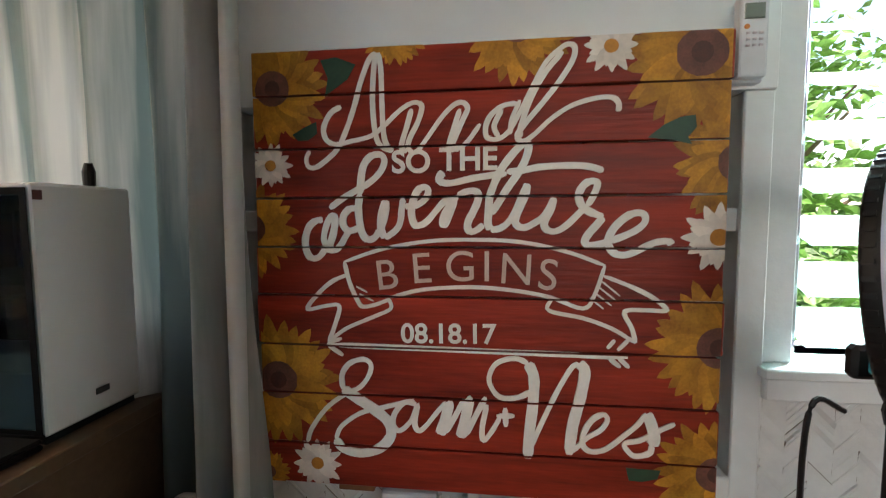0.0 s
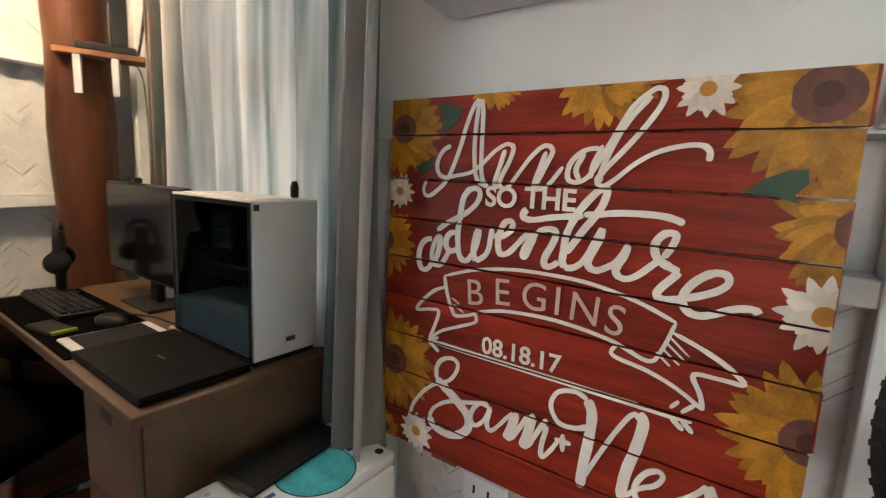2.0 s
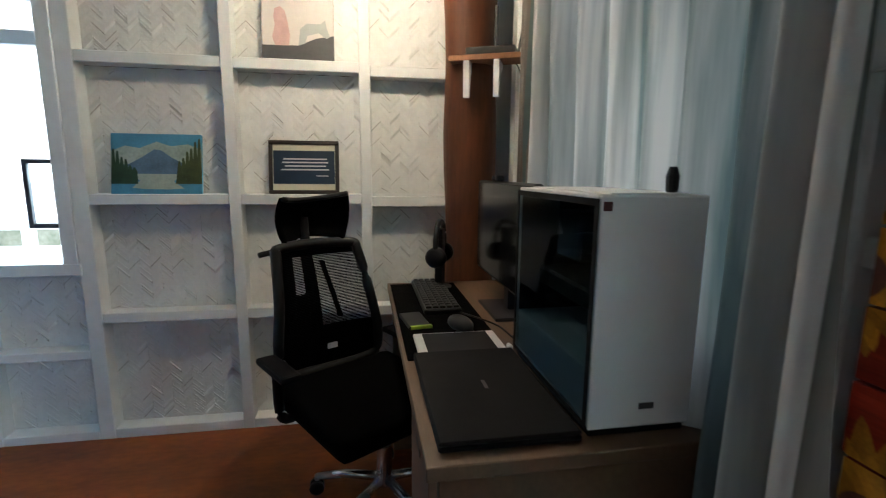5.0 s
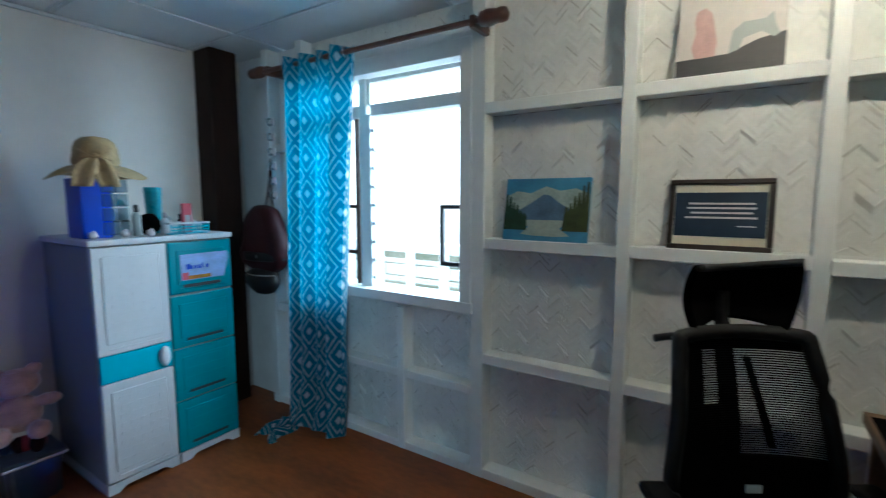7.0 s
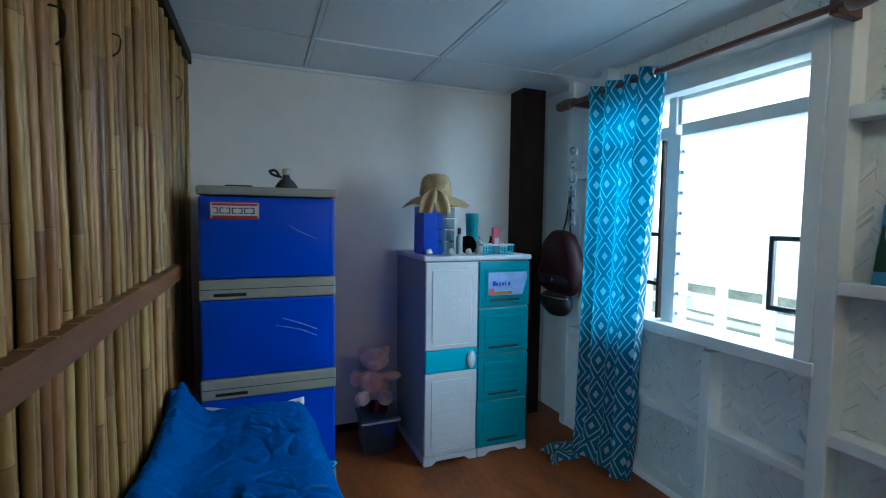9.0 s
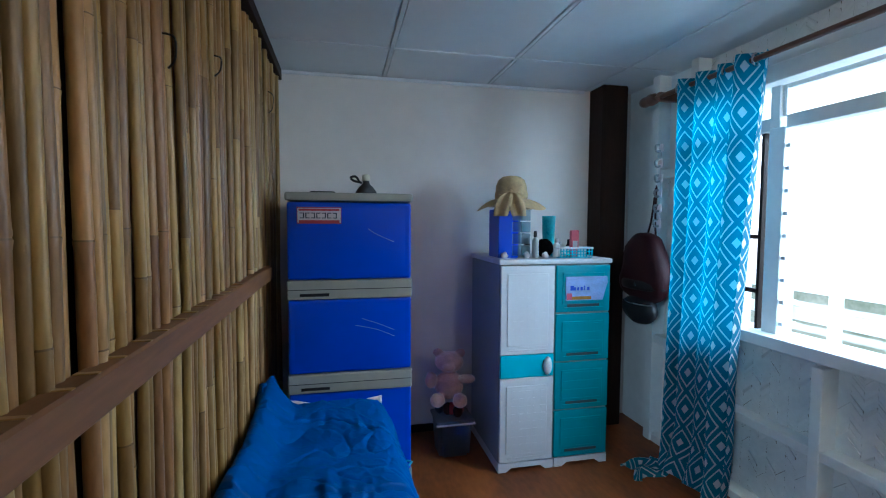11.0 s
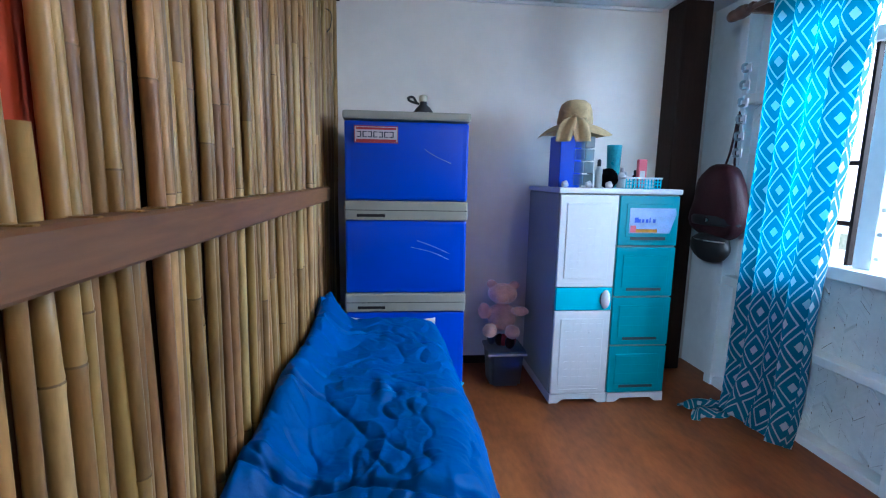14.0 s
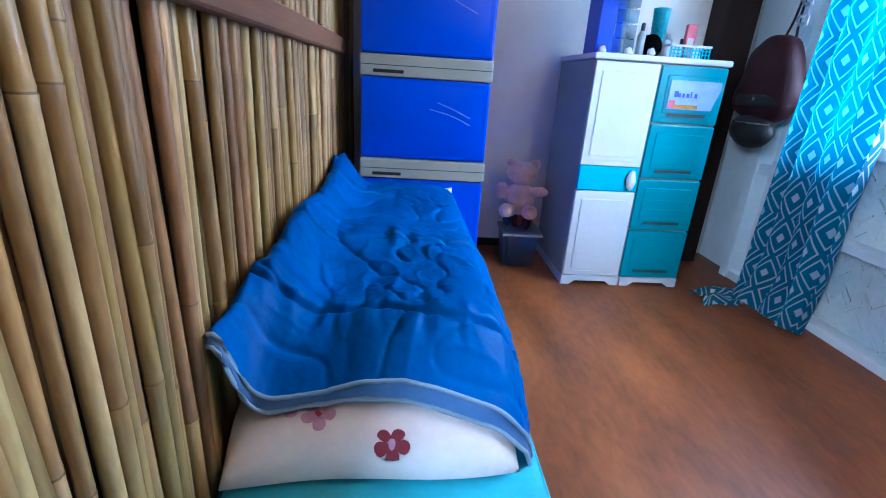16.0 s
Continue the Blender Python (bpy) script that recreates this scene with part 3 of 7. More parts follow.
# north wall: boards with two window openings
NX0, NX1, NZ0 = 0.575, 1.50, 0.88
CX0, CX1, CZ0, CZ1 = -1.62, -0.61, 0.92, 2.0
wall_north = setting(tagged(new("wall_north"), "white-painted stud wall with flat upper sheet", "wall"))
for x0, x1, z0, z1 in ((-2.45, CX0, 0, TOP), (CX0, CX1, 0, CZ0), (CX0, CX1, CZ1, TOP), (CX1, NX0, 0, TOP), (NX0, NX1, 0, NZ0), (NX0, NX1, 2.08, TOP), (NX1, 1.8, 0, TOP)):
    part("boarding", box(x0, x1, 1.10, 1.20, z0, z1), WHITE_PAINT, wall_north)
part("flat_sheet", box(-0.60, 0.515, 1.005, 1.10, 1.395, TOP, 0.002), WALL_SHEET, wall_north)
for a, b2 in ((-0.60, -0.54), (0.462, 0.515), (-0.05, 0.0)):
    part("stud", box(a, b2, 1.012, 1.10, 0.0, 1.395, 0.003), WHITE_PAINT, wall_north)
part("stub_rail", box(0.0, 0.462, 1.02, 1.10, 1.135, 1.18, 0.003), WHITE_PAINT, wall_north)
part("stub_rail", box(-0.54, -0.05, 1.02, 1.10, 1.135, 1.18, 0.003), WHITE_PAINT, wall_north)
part("rail", box(-0.54, 0.462, 1.006, 1.10, 0.60, 0.655, 0.003), WHITE_PAINT, wall_north)
part("rail", box(-0.54, 0.462, 1.012, 1.10, 0.0, 0.06, 0.003), WHITE_PAINT, wall_north)
part("stud", box(-2.12, -2.05, 1.01, 1.10, 0, TOP, 0.003), WHITE_PAINT, wall_north)
part("rail", box(-2.05, -0.6, 1.02, 1.10, 2.03, 2.08, 0.003), WHITE_PAINT, wall_north)
part("rail", box(0.515, 1.8, 1.0, 1.10, 0.815, 0.86, 0.003), WHITE_PAINT, wall_north)
# the same added dark sheets give this weave its slit shade
weave, slit_back = bmesh.new(), bmesh.new()
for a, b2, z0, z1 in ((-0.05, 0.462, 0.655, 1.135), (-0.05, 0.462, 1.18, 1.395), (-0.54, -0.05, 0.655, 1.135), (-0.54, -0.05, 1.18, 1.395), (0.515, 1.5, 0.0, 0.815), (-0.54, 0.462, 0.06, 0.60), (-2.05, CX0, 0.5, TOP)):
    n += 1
    box(a, b2, 1.0992, 1.0999, z0, z1, 0, slit_back)
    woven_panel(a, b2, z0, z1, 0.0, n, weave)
tagged(part("slit_shade_sheet", slit_back, SLIT_SHADE, wall_north, "dark sheet that stands for shade in the weave slits"), kind="stuff")
for v in weave.verts:
    v.co = Vector((v.co.y, 1.099 - v.co.x * 1.0, v.co.z))
bmesh.ops.reverse_faces(weave, faces=weave.faces[:])
tagged(part("woven_strips", weave, WOVEN, wall_north, "white-painted bamboo strips in chevron weave"), kind="stuff")
setting(link_mesh("wall_east", box(1.7, 1.8, -2.85, 1.2, 0, TOP), WHITE_PAINT))

# north window with tilted glass louvres
window_2 = setting(tagged(new("window_2"), "white-framed window with open greenish glass louvres", "window"))
bar("window_frame", 0.515, NX0, 1.03, 1.16, NZ0, 2.08, window_2)
bar("window_frame", NX1, NX1 + 0.05, 1.03, 1.16, NZ0, 2.08, window_2)
bar("window_frame", 0.515, NX1 + 0.05, 1.03, 1.16, 2.08, 2.13, window_2)
bar("window_sill", 0.505, NX1 + 0.06, 0.985, 1.17, 0.86, NZ0, window_2)
bar("blade_channel", NX0, NX0 + 0.022, 1.06, 1.12, NZ0, 2.08, window_2, GREY_METAL, 0.002)
bar("blade_channel", 1.02, 1.05, 1.06, 1.12, NZ0, 2.08, window_2, GREY_METAL, 0.002)
blade = None
for i in range(12):
    for xc in (0.81, 1.27):
        m = pose(xc, 1.09, 0.94 + i * 0.098, 22, 0, 0)
        if blade is None:
            blade = part("louvre_blade", box(-0.212, 0.212, -0.066, 0.066, -0.003, 0.003), BLADE, window_2)
            blade.matrix_basis = m
        else:
            blade2 = share("louvre_blade", blade, m, window_2)
            blade2.visible_shadow = False
blade.visible_shadow = False
# curtained north window
window_3 = setting(tagged(new("window_3"), "white-framed window behind grey curtains", "window"))
for x0, x1 in ((CX0, CX0 + 0.05), (-1.16, -1.11), (CX1 - 0.05, CX1)):
    bar("window_frame", x0, x1, 1.05, 1.15, CZ0, CZ1, window_3)
for z0, z1 in ((CZ0, CZ0 + 0.05), (1.62, 1.67), (CZ1 - 0.05, CZ1)):
    for x0, x1 in ((CX0 + 0.05, -1.16), (-1.11, CX1 - 0.05)):
        bar("window_frame", x0, x1, 1.06, 1.14, z0, z1, window_3)
for x0, x1 in ((CX0 + 0.05, -1.16), (-1.11, CX1 - 0.05)):
    g = bar("pane", x0, x1, 1.098, 1.102, CZ0 + 0.05, 1.62, window_3, CLEAR, 0)
    g.visible_shadow = False

# dark timber post in the south-west corner, big round post in the north-west corner
setting(tagged(link_mesh("post_southwest", box(-2.225, -2.045, -2.749, -2.58, 0.0, TOP, 0.006), DARK_WOOD), "dark brown square timber post", "post"))
prof = [(0.115 + 0.006 * math.sin(z * 5.0), z * TOP / 14) for z in range(15)]
bm = turned(prof, 20)
for v in bm.verts:
    k = noise.noise(Vector((v.co.x * 6, v.co.y * 6, v.co.z * 1.5)))
    v.co.x *= 1 + 0.07 * k
    v.co.y *= 1 + 0.07 * k
    v.co.y += 0.015 * math.sin(v.co.z * 1.6)
post = link_mesh("post_northwest", bm, POST_WOOD, True)
post.location = (-2.12, 0.815, 0)
setting(tagged(post, "reddish brown round tree-trunk post", "post"))

# bamboo partition: single poles, a plank rail across them, a ceiling plate
wall_bamboo = setting(tagged(new("wall_bamboo"), "partition of upright dried bamboo poles", "wall"))
rnd = random.Random(5)


def pole_mesh(name, r, length, seed):
    rr = random.Random(seed)
    knots, z = [], -rr.uniform(0, 0.25)
    while z < length:
        knots.append(z)
        z += rr.uniform(0.36, 0.85)
    pr = [(r, 0.0)]
    for k in knots:
        if 0.03 < k < length - 0.03:
            pr += [(r * 0.99, k - 0.014), (r * 1.09, k - 0.003), (r * 0.97, k - 0.0005), (r * 1.06, k + 0.004), (r * 0.985, k + 0.014)]
    pr.append((r * rr.uniform(0.88, 0.97), length))
    bm2 = turned(pr, 9)
    bend = rr.uniform(-0.006, 0.006)
    tone = [rr.choice((0, 0, 0, 0, 2, 2, 3)) for _ in knots] + [0]
    for f in bm2.faces:
        f.smooth = len(f.verts) == 4
        zc = [w.co.z for w in f.verts]
        if len(f.verts) == 4:
            f.material_index = tone[sum(k < sum(zc) / 4 for k in knots)]
        if max(zc) - min(zc) < 0.004 and len(f.verts) == 4:
            f.material_index = 1
    for v in bm2.verts:
        v.co.y += bend * math.sin(math.pi * v.co.z / length) * 1.4 + 0.0022 * math.sin(v.co.z * 5.5 + seed * 2)
        v.co.x += 0.004 * math.sin(v.co.z * 4 + seed)
    ob2 = link_mesh(name, bm2, [BAMBOO, BAMBOO_NODE, BAMBOO_BROWN, BAMBOO_PALE])
    ob2.parent = wall_bamboo
    return ob2


RADII = (0.0098, 0.011, 0.0122, 0.0135, 0.0146, 0.0105, 0.0128)
protos = []
for i in range(14):
    protos.append(pole_mesh("bamboo_pole", RADII[i % 7], TOP - 0.005, i))
y, i = -0.12, 0
while y > -2.735:
    k = rnd.randrange(14)
    p = protos[k]
    r = RADII[k % 7]
    y -= r
    m = pose(-0.032 + rnd.uniform(-0.016, 0.012), y, 0.0, rnd.uniform(-0.22, 0.22), rnd.uniform(-0.2, 0.2), rnd.uniform(-40, 40))
    if i < 14 and p.get("used") is None:
        p.matrix_basis = m
        p["used"] = 1
    else:
        share("bamboo_pole", p, m, wall_bamboo)
    y -= r * rnd.uniform(0.72, 0.92)
    if -0.40 < y < -0.37:
        y = -0.418
    i += 1
for p in protos:
    if p.get("used") is None:
        p.matrix_basis = pose(0.02, -1.0 - 0.1 * protos.index(p), 0, 0, 0, 0)
pole_mesh("bamboo_pole", 0.013, 1.24, 31).matrix_basis = pose(-0.038, -0.398, 0.0, 0, 0.5, 0)
part("plank_rail", box(-0.086, -0.044, -2.17, -0.06, 1.078, 1.142, 0.005), RAIL_WOOD, wall_bamboo, "rough brown plank rail")
# thin bamboo-coloured bars across the top face of the rail
rnd2 = random.Random(12)
for k in range(15):
    yy = -0.32 - k * 0.085 - rnd2.uniform(0, 0.04)
    part("bamboo_wedge", box(-0.082, -0.05, yy - 0.005, yy + 0.005, 1.1415, 1.1440, 0.001), BAMBOO, wall_bamboo)
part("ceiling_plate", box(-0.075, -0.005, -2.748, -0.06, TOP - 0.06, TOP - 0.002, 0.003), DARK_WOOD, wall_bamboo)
# added dark sheet: pole gaps read as shade, no light leaks through
part("gap_shade_sheet", box(0.03, 0.045, -2.745, -0.1, 0.0, TOP - 0.01), DARK_WOOD, wall_bamboo)
# painted strokes of the sign, in centimetres from its lower corner
STROKES = {
    "first_word": (
        "24.8,83.7 23.4,82.4 21.7,78.3 20.5,74.2 18.7,69.5 17.0,66.3 14.7,64.2 12.6,62.9 11.2,63.1 10.8,64.5 11.5,66.1",
        "24.8,83.7 24.4,81.3 24.0,75.1 24.5,68.8 25.7,66.5 27.8,65.6",
        "25.3,83.7 25.7,80.3 25.8,75.1 26.0,69.3 26.6,66.9 27.8,65.6",
        "17.9,74.2 15.8,73.0 14.4,70.4 14.8,68.2 16.6,67.2 19.8,67.7 23.7,68.6 26.5,70.7 29.2,73.1 31.6,74.4 33.1,74.1 33.3,73.1 32.5,70.7 31.1,68.1 30.7,66.4 31.6,65.3 32.9,66.1 34.8,68.6 37.3,71.9 39.4,73.8 40.9,74.1 41.8,73.0 40.9,71.0 39.5,67.9 39.0,66.4 40.1,65.9 41.8,67.1 44.1,70.2",
        "31.4,73.3 30.5,70.2 29.4,66.4 30.5,65.5",
        "40.4,73.0 39.4,70.0 38.3,66.2 39.4,65.5",
        "50.7,73.7 48.2,73.3 46.1,71.8 45.1,69.8 45.3,67.8 47.2,67.4 49.2,68.7 51.0,71.7 53.2,76.1 55.6,80.5 58.1,82.8 59.5,83.5 60.6,82.9 60.3,80.8 58.2,77.4 55.2,73.6 52.2,70.1 50.4,67.7",
        "49.5,68.2 49.7,70.7 51.2,74.2",
        "50.4,67.7 51.8,66.9 53.8,68.1 56.8,70.8 60.2,72.9 64.1,74.0 67.0,74.1 68.2,73.1 68.2,71.6",
        "58.6,82.3 55.7,79.0 53.2,74.6 51.4,69.7 51.3,67.6",
        "48.0,72.7 46.6,69.8 47.4,67.8",
    ),
    "third_line": (
        "13.8,52.9 12.4,52.7 11.0,51.6 10.2,49.5 10.2,47.4 10.9,45.8 12.1,45.4 13.4,46.2 14.3,47.8",
        "14.3,47.8 13.9,49.3 14.4,51.6 15.3,53.4 16.0,53.6 16.2,52.4 15.8,50.1 15.1,48.2 14.7,47.2 16.2,47.1 17.4,48.2 18.4,49.9 19.1,50.9",
        "20.4,55.1 19.1,54.9 18.0,53.7 17.8,52.2 18.4,51.1 19.5,50.8 20.8,51.3",
        "15.2,55.1 17.9,57.0 20.5,58.4 22.9,59.7 25.1,61.6 26.1,63.6 25.7,64.9 24.4,65.1 23.1,64.5 22.0,62.9 21.5,60.3 21.2,57.7",
        "21.2,57.7 20.9,55.1 21.1,52.4 21.5,50.5 22.2,49.4 23.3,49.1 24.3,49.8 24.9,50.9",
        "26.2,56.5 25.6,54.7 25.2,52.4 25.4,50.6 26.0,49.4",
        "26.2,56.5 26.3,55.1 25.8,52.8 25.2,51.3",
        "26.0,49.4 27.3,50.2 28.5,51.3 29.1,52.8 29.3,54.7 29.6,56.9",
        "29.9,55.4 31.6,55.4 33.0,56.0 34.1,57.1 34.4,58.3 33.8,58.9 32.6,58.5 31.7,56.9 31.2,54.7 31.4,52.8 32.0,51.8 33.1,51.9 34.2,52.6 35.7,54.3 37.3,56.1 38.6,57.0",
        "38.6,57.0 39.1,56.1 38.5,54.3 37.8,52.5 37.3,51.9 37.0,52.3 37.4,53.9 38.5,55.6 39.9,57.2",
        "39.9,57.2 41.3,57.9 42.8,58.1 43.7,57.5 43.6,56.1 42.8,54.3 41.9,52.5 41.8,51.2 42.5,50.6 43.6,51.0 44.7,51.9",
        "52.2,66.8 50.8,65.6 49.3,63.9 47.8,61.8 46.6,59.3 45.8,56.8 45.6,53.9 45.5,52.1 46.0,51.0",
        "52.2,66.8 52.8,65.9 52.2,63.5 50.8,61.0 49.1,58.6 47.3,55.7 46.0,53.9",
        "46.0,51.0 47.4,51.1 48.9,52.0 50.1,53.6 51.2,56.1 52.1,58.2 52.6,59.3",
        "52.6,59.3 52.4,57.5 51.5,55.4 50.7,53.6 50.5,52.3 51.2,51.5 52.4,51.4 53.8,52.1 55.4,53.2 56.6,55.0 57.4,56.8",
        "57.4,56.8 56.8,54.6 55.9,52.9 55.7,51.6 56.5,50.8 57.9,50.7 59.7,51.8 61.8,53.9 63.3,55.3",
        "63.3,55.3 64.3,57.1 64.9,58.8 64.7,59.5 63.4,59.5 62.3,58.6 61.7,57.1 62.1,55.5 63.1,54.5 64.5,53.8 66.0,53.2",
        "66.0,53.2 64.9,51.8 63.7,50.4 62.9,49.0 63.5,48.2 65.2,48.3 67.3,48.8",
        "67.3,48.9 69.6,49.8 71.9,51.0 73.2,52.4 72.9,53.7 71.5,53.9 69.9,53.2 68.1,51.5 67.1,49.7 67.0,48.2 68.0,46.8 69.6,46.4 71.6,47.0 74.2,48.4 76.2,48.9 77.3,48.8 77.7,48.3",
        "37.3,61.6 36.7,61.0 36.5,60.2 37.5,59.6 39.5,59.7 42.1,60.3 45.3,60.8 48.9,61.2",
        "48.9,61.5 51.7,61.7 54.5,62.2 58.0,62.4 61.4,62.4 63.7,62.1 65.9,61.4",
    ),
    "banner": (
        "17.9,44.8 25.6,47.3 34.4,48.8 43.0,49.1 51.4,48.7 59.6,47.0 66.5,44.5",
        "17.9,44.8 18.9,40.7 20.4,37.3 21.5,36.1 24.1,36.6 26.9,37.7",
        "26.9,38.0 33.3,39.6 42.0,40.2 49.4,39.8 56.7,38.6 62.8,36.6 64.8,39.2 66.5,44.5",
        "18.5,42.3 15.3,40.9 12.3,38.3 10.2,35.4 14.0,36.1 16.7,36.1 15.7,32.2 14.4,29.0",
        "14.4,29.0 18.0,31.7 23.2,34.0 26.9,35.8 26.6,37.8",
        "66.3,42.6 70.7,40.9 74.7,38.9 77.3,36.6 74.2,36.5 70.1,36.2 71.4,33.1 72.1,30.5",
        "72.1,30.5 67.9,33.0 62.8,34.8 56.7,36.1 57.2,38.4",
        "17.1,29.7 14.4,28.5 17.3,26.3",
        "67.2,29.3 68.5,30.9",
        "69.0,29.0 70.9,31.0",
        "67.5,27.5 69.6,25.9",
        "69.2,27.6 71.1,25.9",
    ),
    "hatch": (
        "20.8,38.6 23.6,37.2",
        "20.2,40.0 22.4,38.9",
        "63.9,38.6 66.4,36.6",
        "64.6,39.7 67.8,37.2",
        "65.2,40.8 68.6,38.1",
        "65.8,41.8 69.2,39.0",
    ),
    "arrow": (
        "14.4,28.4 34.3,28.2 53.7,28.0 70.8,27.8",
    ),
    "last_line": (
        "9.5,8.3 10.4,11.1 13.5,15.4 17.3,18.4 20.6,20.1 22.5,22.7 22.8,24.8 21.3,25.7 18.6,24.8 17.0,22.5 17.1,19.6",
        "15.4,9.3 16.7,12.0 20.5,14.8 25.2,16.2 31.4,18.0",
        "31.8,17.2 29.3,17.3 27.4,14.9 27.2,12.6 28.5,11.7 30.6,13.7 32.0,17.0 31.4,13.4 32.2,11.9 33.6,12.9 35.9,15.9 37.6,17.9",
        "41.1,18.6 39.2,14.9 37.5,11.8",
        "45.2,19.2 43.1,15.1 41.5,11.6",
        "45.4,17.8 44.5,13.0 44.8,10.7 46.3,12.5 47.9,15.4",
        "47.2,15.6 50.6,15.8",
        "48.8,17.3 49.0,13.6",
        "53.7,20.7 51.1,19.4 47.9,19.3 46.1,21.4 45.9,23.6 47.3,25.9 50.5,26.9 53.0,26.1",
        "53.3,9.0 55.9,15.3 58.4,20.9 60.8,25.3 62.2,26.4",
        "61.4,9.5 63.8,12.2 66.3,13.9 67.5,15.9 66.7,16.9 64.7,15.7 63.2,12.9 63.3,10.7 64.8,9.7 67.4,10.4 70.4,13.0 72.8,15.3 74.3,17.5",
        "75.4,11.5 75.0,10.0 72.5,9.3 70.9,10.6 70.8,11.7 73.4,12.4 76.8,14.5 79.3,15.8",
    ),
    "thick": (
        "17.1,19.6 20.0,17.8 24.0,15.3 26.3,13.1 26.6,10.5 24.5,8.0 21.0,6.7 17.1,7.3 15.4,9.3",
        "37.6,17.9 38.0,16.8 36.9,12.9 36.4,11.4",
        "41.3,18.7 41.9,17.7 40.9,13.3 40.4,11.0",
        "53.0,26.1 54.1,23.4 54.0,18.5 53.4,12.9 53.1,7.7",
        "62.2,26.4 63.3,24.9 62.6,20.0 61.3,14.5 60.7,8.9",
        "74.3,17.5 75.1,15.8 75.8,13.1 75.4,11.5",
    ),
}

# ---- the sign on the north wall ----
SX, SZ, SY, SW = -0.461, 0.632, 0.938, 0.868
sign = thing("painted_sign", "red plank sign with white lettering and painted flowers", "sign", at=(SX, SY, SZ))
rows = (-0.006, 0.080, 0.184, 0.282, 0.381, 0.476, 0.571, 0.665, 0.765, 0.850)
rnd = random.Random(3)
for a, b2 in zip(rows, rows[1:]):
    part("plank", box(rnd.uniform(-0.004, 0.003), SW + rnd.uniform(-0.004, 0.004), 0.0, 0.018, a + 0.002, b2 - 0.002, 0.0018), RED_PAINT, sign)
for u in (0.15, 0.63):
    part("batten", box(u, u + 0.075, 0.018, 0.055, -0.026, 0.83, 0.002), RAIL_WOOD, sign)


def clip(poly, x0, x1, y0, y1):
    """Cut an outline to a rectangle."""
    for axis, lim, sgn in ((0, x0, 1), (0, x1, -1), (1, y0, 1), (1, y1, -1)):
        out = []
        for i, p in enumerate(poly):
            q = poly[i - 1]
            dp, dq = sgn * (p[axis] - lim), sgn * (q[axis] - lim)
            if (dp >= 0) != (dq >= 0):
                k = dq / (dq - dp)
                out.append((q[0] + k * (p[0] - q[0]), q[1] + k * (p[1] - q[1])))
            if dp >= 0:
                out.append(p)
        poly = out
        if len(poly) < 3:
            return []
    return poly


UPRIGHT = Matrix(((1, 0, 0, 0), (0, 0, -1, 0), (0, 1, 0, 0), (0, 0, 0, 1)))


LAYER = [0]


def on_sign(bm, poly, layer, index):
    poly = clip(poly, 0.002, SW - 0.002, -0.004, 0.848)
    if len(poly) > 2:
        n0 = len(bm.faces)
        LAYER[0] += 1
        slab(poly, 0.0002, 0.0004 + 0.0000022 * LAYER[0], bm, UPRIGHT)
        bm.faces.ensure_lookup_table()
        for f in bm.faces[n0:]:
            f.material_index = index


def part_at_joints(bm):
    """The paint stops at the open joints between the planks."""
    for r in rows[1:-1]:
        for z in (r - 0.0019, r + 0.0019):
            bmesh.ops.bisect_plane(bm, geom=bm.verts[:] + bm.edges[:] + bm.faces[:], plane_co=(0, 0, z), plane_no=(0, 0, 1))
        bmesh.ops.delete(bm, geom=[f for f in bm.faces if abs(f.calc_center_median().z - r) < 0.0018], context="FACES")
    return bm


def flower(name, u, v, r, petals, slim, heart, material, core, seed):
    rr = random.Random(seed)
    bm = bmesh.new()
    for ring, (count, scale) in enumerate(((petals, 1.0), (petals, 0.78))):
        for i in range(count):
            a = 2 * math.pi * (i + 0.5 * ring) / count + rr.uniform(-0.08, 0.08)
            ln = r * scale * rr.uniform(0.9, 1.06)
            pts = []
            for k in range(10):
                t = 2 * math.pi * k / 10
                pu, pv = (heart * 0.5 + ln) / 2 + (ln - heart * 0.5) / 2 * math.cos(t), slim * r * math.sin(t) * (1 - 0.45 * math.cos(t))
                pts.append((u + pu * math.cos(a) - pv * math.sin(a), v + pu * math.sin(a) + pv * math.cos(a)))
            on_sign(bm, pts, ring * 2 + (i % 2), 0)
    on_sign(bm, [(u + heart * (1 + 0.08 * rr.random()) * math.cos(k * math.pi / 9), v + heart * math.sin(k * math.pi / 9)) for k in range(18)], 5, 1)
    on_sign(bm, [(u + 0.45 * heart * math.cos(k * math.pi / 7), v + 0.45 * heart * math.sin(k * math.pi / 7)) for k in range(14)], 6, 2)
    return tagged(part(name, part_at_joints(bm), [material, core, FLOWER_CORE if core is FLOWER_HEART else core], sign), kind="stuff")


for i, (u, v, r) in enumerate(((4.2, 78.0, 11.2), (-1.2, 51.2, 9.8), (3.6, 20.8, 12.8), (28.3, 87.0, 6.2), (50.6, 87.5, 10.6), (81.8, 81.2, 13.6), (88.4, 62.5, 11.2), (86.4, 29.9, 12.4), (86.6, 6.5, 10.8), (1.0, 1.5, 4.6))):
    flower("painted_sunflower", u / 100, v / 100, r / 100, 26, 0.145, r / 100 * 0.30, PETAL_Y, FLOWER_HEART, i)
for i, (u, v, r) in enumerate(((3.4, 63.4, 4.5), (11.4, 3.9, 5.3), (66.8, 82.9, 5.0), (85.6, 49.6, 6.3))):
    flower("painted_daisy", u / 100, v / 100, r / 100, 12, 0.17, r / 100 * 0.24, PETAL_W, PETAL_O, 40 + i)
